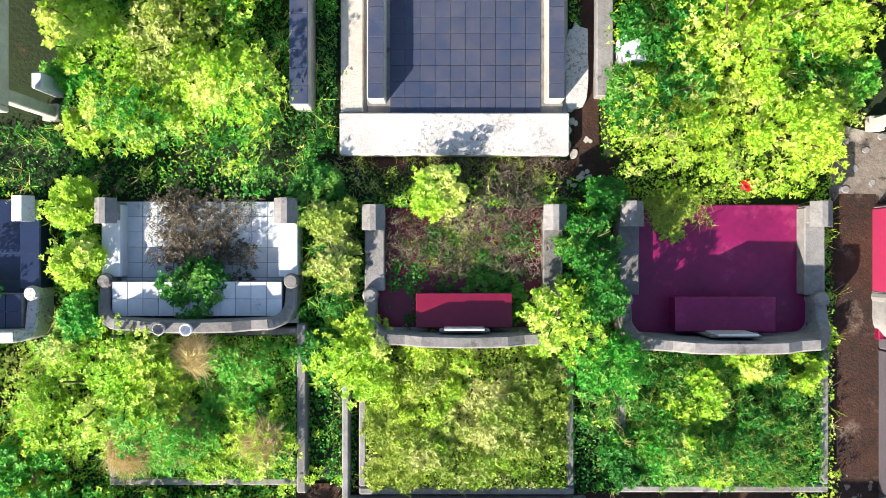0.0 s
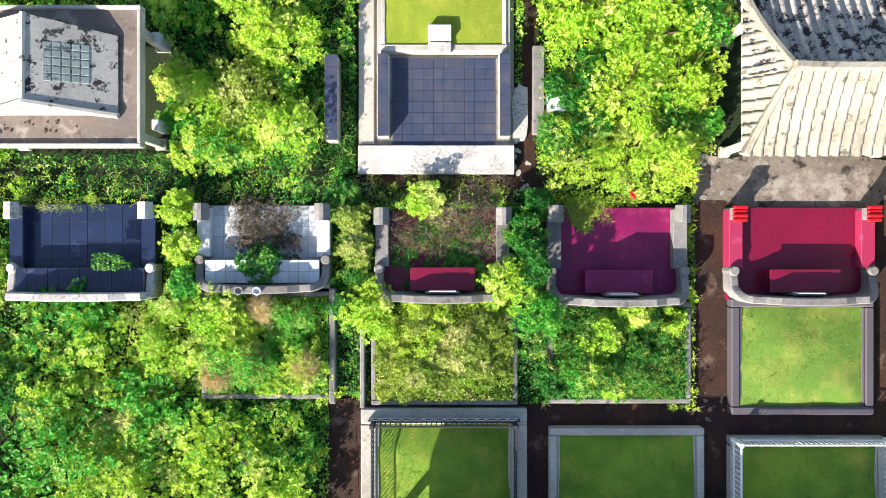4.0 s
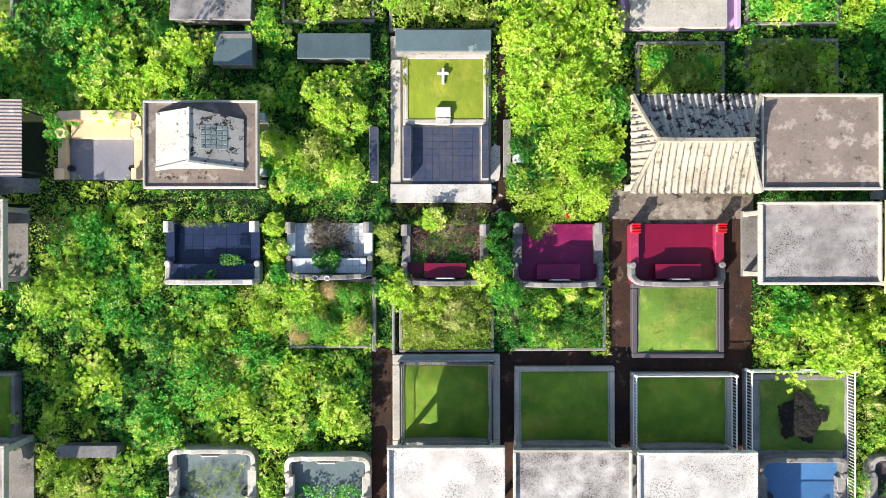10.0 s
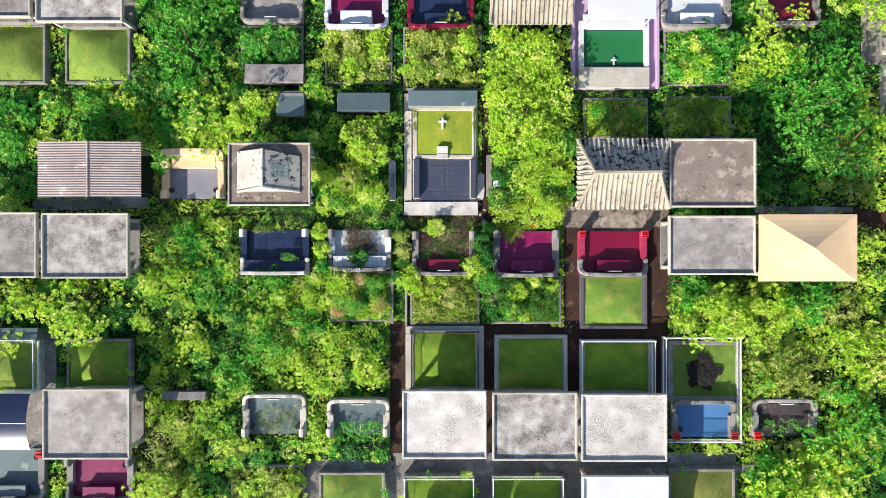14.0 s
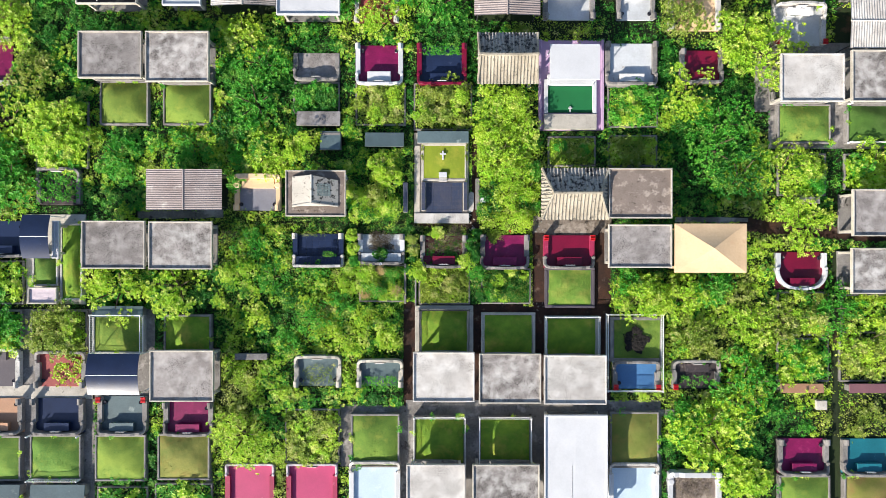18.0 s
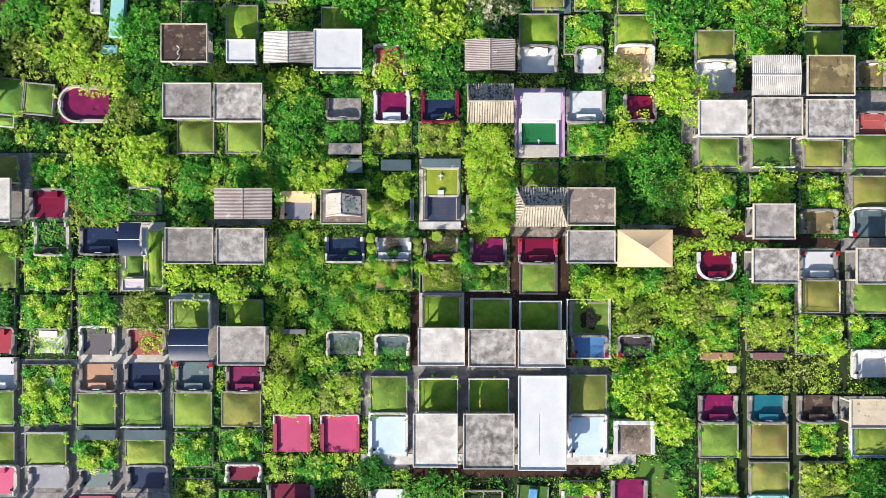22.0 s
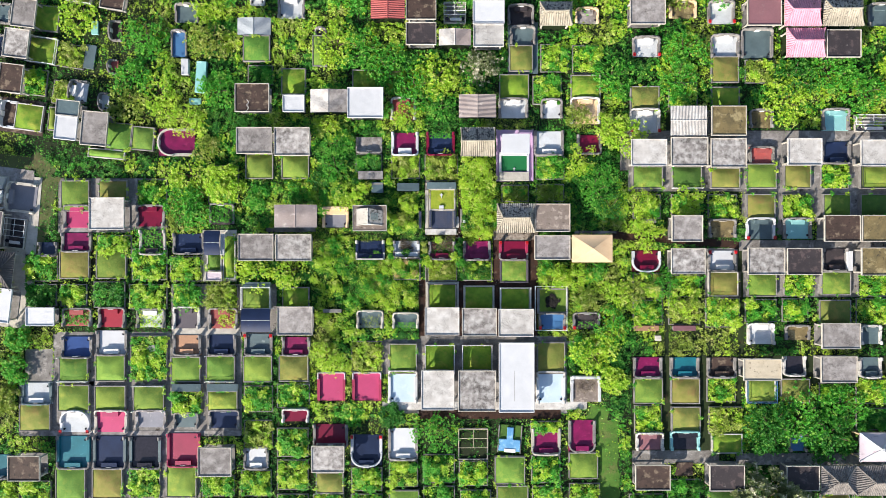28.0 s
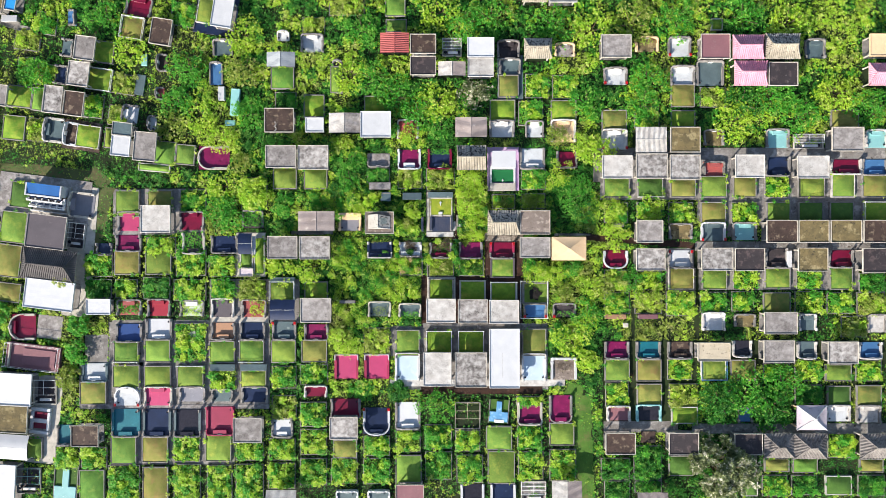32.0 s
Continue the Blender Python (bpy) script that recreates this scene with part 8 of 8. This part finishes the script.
shrub(-6.95, 4.07, 0.91, 1.5, 'leaf_lime', leaf_size=0.04, count=7600)
shrub(-10.87, 8.72, 1.12, 2.2, 'leaf_lime', leaf_size=0.052, count=4800)
shrub(-12.08, 7.88, 0.90, 1.9, 'leaf_lime', leaf_size=0.052, count=4800)
shrub(-14.67, 8.16, 1.14, 1.6, 'leaf_mid', leaf_size=0.052, count=4800)
shrub(-16.54, 7.50, 1.03, 1.5, 'leaf_mid', leaf_size=0.052, count=4800)
shrub(-16.81, 5.30, 0.84, 0.8, 'leaf_mid', leaf_size=0.052, count=4800)
shrub(-15.73, 0.19, 1.38, 1.2, 'leaf_mid', leaf_size=0.052, count=4800)
shrub(-16.57, -1.87, 1.26, 1.4, 'leaf_lime', leaf_size=0.052, count=4800)
shrub(-13.89, -2.34, 1.38, 1.2, 'leaf_mid', leaf_size=0.052, count=4800)
shrub(-10.47, -2.34, 1.27, 1.1, 'leaf_mid', leaf_size=0.052, count=4800)
shrub(-12.28, -4.18, 1.38, 1.2, 'leaf_deep', leaf_size=0.052, count=4800)
shrub(-15.20, -5.53, 1.37, 1.4, 'leaf_lime', leaf_size=0.052, count=4800)
shrub(-10.60, -5.75, 1.48, 1.5, 'leaf_mid', leaf_size=0.052, count=4800)
shrub(-8.41, -4.66, 1.27, 1.0, 'leaf_mid', leaf_size=0.052, count=4800)
shrub(-6.08, -6.02, 1.38, 1.2, 'leaf_lime', leaf_size=0.04, count=7600)
shrub(-4.44, -7.36, 1.14, 1.4, 'leaf_lime', leaf_size=0.052, count=4800)
shrub(-8.13, -7.38, 1.38, 1.3, 'leaf_lime', leaf_size=0.052, count=4800)
shrub(-12.71, -7.38, 1.15, 1.3, 'leaf_mid', leaf_size=0.052, count=4800)
shrub(-6.10, -2.81, 0.92, 1.0, 'leaf_lime', leaf_size=0.04, count=7600)
shrub(-2.18, -1.77, 0.65, 1.0, 'leaf_lime', leaf_size=0.04, count=7600)
shrub(15.09, -2.76, 1.25, 1.8, 'leaf_mid', leaf_size=0.052, count=4800)
shrub(16.60, -3.65, 1.13, 2.0, 'leaf_lime', leaf_size=0.052, count=4800)
shrub(17.22, -4.59, 1.05, 1.6, 'leaf_lime', leaf_size=0.052, count=4800)
shrub(14.85, -4.18, 0.92, 1.2, 'leaf_olive', leaf_size=0.052, count=4800)
shrub(16.01, -3.92, 1.95, 2.2, 'leaf_lime', leaf_size=0.075, count=4600)
shrub(19.47, -3.93, 1.86, 2.0, 'leaf_lime', leaf_size=0.075, count=4600)
shrub(21.96, -2.96, 1.76, 1.8, 'leaf_mid', leaf_size=0.075, count=4600)
shrub(20.4, -6.9, 1.9, 1.4, 'leaf_olive', leaf_size=0.075, count=4600)
shrub(24.7, -12.1, 2.1, 1.6, 'leaf_lime', leaf_size=0.075, count=4600)
shrub(20.0, -14.2, 2.0, 1.4, 'leaf_mid', leaf_size=0.075, count=4600)
shrub(25.45, -5.91, 2.21, 1.6, 'leaf_lime', leaf_size=0.075, count=4600)
shrub(27.41, -5.91, 2.21, 1.6, 'leaf_olive', leaf_size=0.075, count=4600)
shrub(31.38, -4.93, 2.21, 1.5, 'leaf_mid', leaf_size=0.075, count=4600)
shrub(34.33, -7.88, 2.46, 1.5, 'leaf_lime', leaf_size=0.075, count=4600)
shrub(28.98, -9.87, 1.97, 1.3, 'leaf_lime', leaf_size=0.075, count=4600)
shrub(21.82, 8.26, 2.68, 2.4, 'leaf_mid', leaf_size=0.075, count=4600)
shrub(24.31, 5.84, 2.44, 2.2, 'leaf_deep', leaf_size=0.075, count=4600)
shrub(20.00, 12.73, 2.21, 1.8, 'leaf_lime', leaf_size=0.075, count=4600)
shrub(22.89, 10.26, 2.45, 2.0, 'leaf_mid', leaf_size=0.075, count=4600)
shrub(27.78, 6.34, 2.20, 2.0, 'leaf_lime', leaf_size=0.075, count=4600)
shrub(29.32, 1.94, 2.45, 1.8, 'leaf_lime', leaf_size=0.075, count=4600)
shrub(35.12, 6.34, 2.45, 2.0, 'leaf_lime', leaf_size=0.075, count=4600)
shrub(16.66, 11.81, 1.72, 1.3, 'leaf_mid', leaf_size=0.075, count=4600)
shrub(-15.19, 11.67, 2.43, 2.4, 'leaf_mid', leaf_size=0.075, count=4600)
shrub(-14.74, 15.11, 2.20, 2.2, 'leaf_mid', leaf_size=0.075, count=4600)
shrub(-16.23, 17.10, 1.96, 2.0, 'leaf_lime', leaf_size=0.075, count=4600)
shrub(-14.31, 7.83, 1.96, 1.8, 'leaf_lime', leaf_size=0.075, count=4600)
shrub(-17.29, 9.81, 1.72, 1.6, 'leaf_deep', leaf_size=0.075, count=4600)
shrub(-30.84, 8.77, 2.44, 2.2, 'leaf_lime', leaf_size=0.075, count=4600)
shrub(-26.62, 7.35, 1.96, 1.6, 'leaf_mid', leaf_size=0.075, count=4600)
shrub(-20.28, 8.35, 1.77, 1.4, 'leaf_mid', leaf_size=0.075, count=4600)
shrub(-35.39, 5.38, 2.70, 1.8, 'leaf_mid', leaf_size=0.075, count=4600)
shrub(-35.88, 18.61, 2.94, 1.8, 'leaf_lime', leaf_size=0.075, count=4600)
shrub(-33.50, 14.23, 1.96, 1.6, 'leaf_olive', leaf_size=0.075, count=4600)
shrub(-26.45, -3.43, 2.68, 2.2, 'leaf_lime', leaf_size=0.075, count=4600)
shrub(-21.62, -3.20, 2.45, 2.0, 'leaf_lime', leaf_size=0.075, count=4600)
shrub(-16.1, -15.3, 2.3, 3.0, 'leaf_lime', leaf_size=0.075, count=6400)
shrub(-30.98, -6.63, 2.45, 1.8, 'leaf_olive', leaf_size=0.075, count=4600)
shrub(-36.20, -6.65, 2.26, 1.6, 'leaf_mid', leaf_size=0.075, count=4600)
shrub(-4.51, 18.61, 2.21, 1.8, 'leaf_lime', leaf_size=0.075, count=4600)
shrub(-0.10, 20.08, 2.21, 1.8, 'leaf_mid', leaf_size=0.075, count=4600)
shrub(-0.10, 12.32, 2.07, 1.2, 'leaf_olive', leaf_size=0.075, count=4600)
shrub(4.31, 10.26, 1.96, 2.0, 'leaf_lime', leaf_size=0.075, count=4600)
shrub(4.79, 7.30, 2.05, 2.2, 'leaf_lime', leaf_size=0.075, count=4600)
shrub(-8.95, 20.15, 1.72, 1.5, 'leaf_mid', leaf_size=0.075, count=4600)
shrub(24.41, 17.14, 2.45, 1.8, 'leaf_lime', leaf_size=0.075, count=4600)
shrub(19.60, 18.69, 1.97, 1.4, 'leaf_olive', leaf_size=0.075, count=4600)
shrub(-42.07, 30.02, 3.18, 2.4, 'leaf_mid', leaf_size=0.11, count=4400)
shrub(-40.25, 22.56, 3.37, 2.2, 'leaf_lime', leaf_size=0.11, count=4400)
shrub(-44.05, 24.46, 2.82, 2.0, 'leaf_mid', leaf_size=0.11, count=4400)
shrub(-44.99, 20.70, 2.82, 2.0, 'leaf_olive', leaf_size=0.11, count=4400)
shrub(-32.75, 30.05, 3.19, 2.2, 'leaf_olive', leaf_size=0.11, count=4400)
shrub(-31.85, 22.58, 2.82, 2.0, 'leaf_mid', leaf_size=0.11, count=4400)
shrub(-32.75, 35.68, 3.19, 2.2, 'leaf_lime', leaf_size=0.11, count=4400)
shrub(-56.12, 38.45, 3.37, 2.4, 'leaf_mid', leaf_size=0.11, count=4400)
shrub(-67.43, 29.12, 3.19, 2.2, 'leaf_mid', leaf_size=0.11, count=4400)
shrub(-51.56, 32.90, 2.82, 2.0, 'leaf_lime', leaf_size=0.11, count=4400)
shrub(-35.56, 10.37, 3.19, 2.2, 'leaf_lime', leaf_size=0.11, count=4400)
shrub(-36.54, 6.63, 2.82, 2.0, 'leaf_mid', leaf_size=0.11, count=4400)
shrub(-13.05, 36.57, 3.18, 2.4, 'leaf_mid', leaf_size=0.11, count=4400)
shrub(-14.94, 29.12, 3.19, 2.2, 'leaf_lime', leaf_size=0.11, count=4400)
shrub(-11.19, 28.18, 3.19, 2.2, 'leaf_mid', leaf_size=0.11, count=4400)
shrub(-7.43, 25.34, 3.18, 2.4, 'leaf_mid', leaf_size=0.11, count=4400)
shrub(-3.69, 22.56, 3.19, 2.2, 'leaf_mid', leaf_size=0.11, count=4400)
shrub(-0.88, 24.43, 3.00, 2.2, 'leaf_lime', leaf_size=0.11, count=4400)
shrub(3.81, 37.51, 3.37, 2.4, 'leaf_mid', leaf_size=0.11, count=4400)
shrub(0.06, 39.43, 3.37, 2.2, 'leaf_lime', leaf_size=0.11, count=4400)
shrub(8.49, 38.45, 3.37, 2.4, 'leaf_mid', leaf_size=0.11, count=4400)
shrub(5.69, 26.33, 2.63, 2.0, 'leaf_silver', leaf_size=0.11, count=4400)
shrub(18.79, 37.51, 3.75, 2.4, 'leaf_mid', leaf_size=0.11, count=4400)
shrub(25.37, 36.62, 3.37, 2.2, 'leaf_lime', leaf_size=0.11, count=4400)
shrub(24.43, 24.43, 3.19, 2.2, 'leaf_mid', leaf_size=0.11, count=4400)
shrub(26.34, 16.01, 2.82, 2.0, 'leaf_lime', leaf_size=0.11, count=4400)
shrub(31.90, 37.51, 3.75, 2.4, 'leaf_olive', leaf_size=0.11, count=4400)
shrub(39.39, 38.45, 3.75, 2.4, 'leaf_mid', leaf_size=0.11, count=4400)
shrub(50.56, 38.40, 4.12, 2.6, 'leaf_mid', leaf_size=0.11, count=4400)
shrub(58.05, 37.47, 3.74, 2.6, 'leaf_lime', leaf_size=0.11, count=4400)
shrub(55.18, 25.75, 3.74, 2.8, 'leaf_mid', leaf_size=0.11, count=4400)
shrub(50.62, 24.40, 3.37, 2.4, 'leaf_deep', leaf_size=0.11, count=4400)
shrub(48.80, 21.15, 3.37, 2.2, 'leaf_lime', leaf_size=0.11, count=4400)
shrub(59.99, 22.53, 3.37, 2.4, 'leaf_mid', leaf_size=0.11, count=4400)
shrub(65.68, 25.84, 3.37, 2.2, 'leaf_lime', leaf_size=0.11, count=4400)
shrub(71.30, 23.49, 3.37, 2.2, 'leaf_mid', leaf_size=0.11, count=4400)
shrub(34.74, 28.18, 3.19, 2.2, 'leaf_mid', leaf_size=0.11, count=4400)
shrub(33.84, 24.46, 3.19, 2.0, 'leaf_mid', leaf_size=0.11, count=4400)
shrub(46.77, -25.17, 3.92, 2.8, 'leaf_deep', leaf_size=0.11, count=4400)
shrub(51.38, -24.20, 4.11, 3.0, 'leaf_mid', leaf_size=0.11, count=4400)
shrub(55.18, -26.57, 3.74, 2.8, 'leaf_deep', leaf_size=0.11, count=4400)
shrub(45.29, -24.91, 2.82, 2.0, 'leaf_deep', leaf_size=0.11, count=4400)
shrub(57.18, -22.41, 3.37, 2.4, 'leaf_mid', leaf_size=0.11, count=4400)
shrub(24.51, -18.75, 1.88, 1.6, 'leaf_lime', leaf_size=0.11, count=4400)
shrub(21.64, -14.96, 3.00, 2.0, 'leaf_lime', leaf_size=0.11, count=4400)
shrub(24.46, -11.20, 3.19, 2.0, 'leaf_mid', leaf_size=0.11, count=4400)
shrub(-13.17, -23.75, 1.89, 0.8, 'leaf_mid', leaf_size=0.11, count=4400)
shrub(-7.03, -23.94, 1.70, 0.8, 'leaf_deep', leaf_size=0.11, count=4400)
shrub(-0.88, -26.25, 3.19, 1.8, 'leaf_mid', leaf_size=0.11, count=4400)
shrub(-62.2, -21.6, 2.0, 1.8, 'leaf_olive', leaf_size=0.11, count=4400)
shrub(-60.4, -17.2, 2.0, 2.0, 'leaf_mid', leaf_size=0.11, count=4400)
shrub(-60.2, -12.6, 1.9, 2.0, 'leaf_mid', leaf_size=0.11, count=4400)
shrub(-73.5, -10.6, 1.6, 1.8, 'leaf_mid', leaf_size=0.11, count=4400)
shrub(45.74, -36.17, 4.95, 6.0, 'leaf_silver', leaf_size=0.24, count=12000, name='tree')

# bare ground of the tidy rows
platform(-41.89, -19.30, 26.57, 14.80, 0.03, 'path_concrete')
platform(-44.97, -31.45, 20.78, 9.49, 0.03, 'path_concrete')
platform(-57.83, -22.62, 5.69, 7.40, 0.03, 'path_concrete')
platform(50.82, 12.30, 48.02, 8.16, 0.03, 'path_concrete')
platform(58.98, 6.42, 31.69, 3.61, 0.03, 'path_concrete')
platform(54.05, -3.45, 32.45, 7.02, 0.03, 'path_concrete')
platform(35.07, -22.34, 15.75, 14.04, 0.03, 'undersoil', name='bare_earth', label='dark weedy earth between the graves')
platform(58.89, -17.40, 31.88, 4.18, 0.03, 'undersoil', name='bare_earth', label='dark weedy earth between the graves')
platform(-47.15, 6.42, 15.66, 7.40, 0.03, 'path_concrete')
platform(-31.21, -8.77, 15.09, 7.40, 0.03, 'path_concrete')
platform(5.27, -18.45, 25.62, 10.44, 0.025, 'path_concrete')
clear(-0.42, -33.64, 46.51, 18.03, 0, 0.5)
clear(-42.18, -37.43, 37.02, 10.44, 0, 0.6)
clear(50.74, -8.96, 48.22, 12.34, 0, 0.2)
clear(34.80, 6.23, 16.33, 4.75, 0, 0.3)
clear(32.33, -38.38, 11.39, 8.54, 0, 0.4)
clear(-44.56, -5.87, 32.27, 11.86, 0, 0.5)
clear(-57.37, 24.74, 33.22, 22.78, 0, 0.5)
clear(61.66, -38.38, 26.39, 8.54, 0, 0.5)
clear(66.88, -24.15, 15.95, 10.44, 0, 0.5)
clear(15.48, 21.42, 15.66, 8.54, 0, 0.5)
clear(0.07, 1.65, 5.82, 0.98, 0, 0.72)
clear(-5.77, 1.66, 6.78, 0.79, 0, 0.35)
clear(-8.6, 2.1, 11.4, 0.22, 0, 0.7)
clear(-5.15, 1.29, 4.63, 0.19, 0, 0.5)

roofed_tombs()
undergrowth()
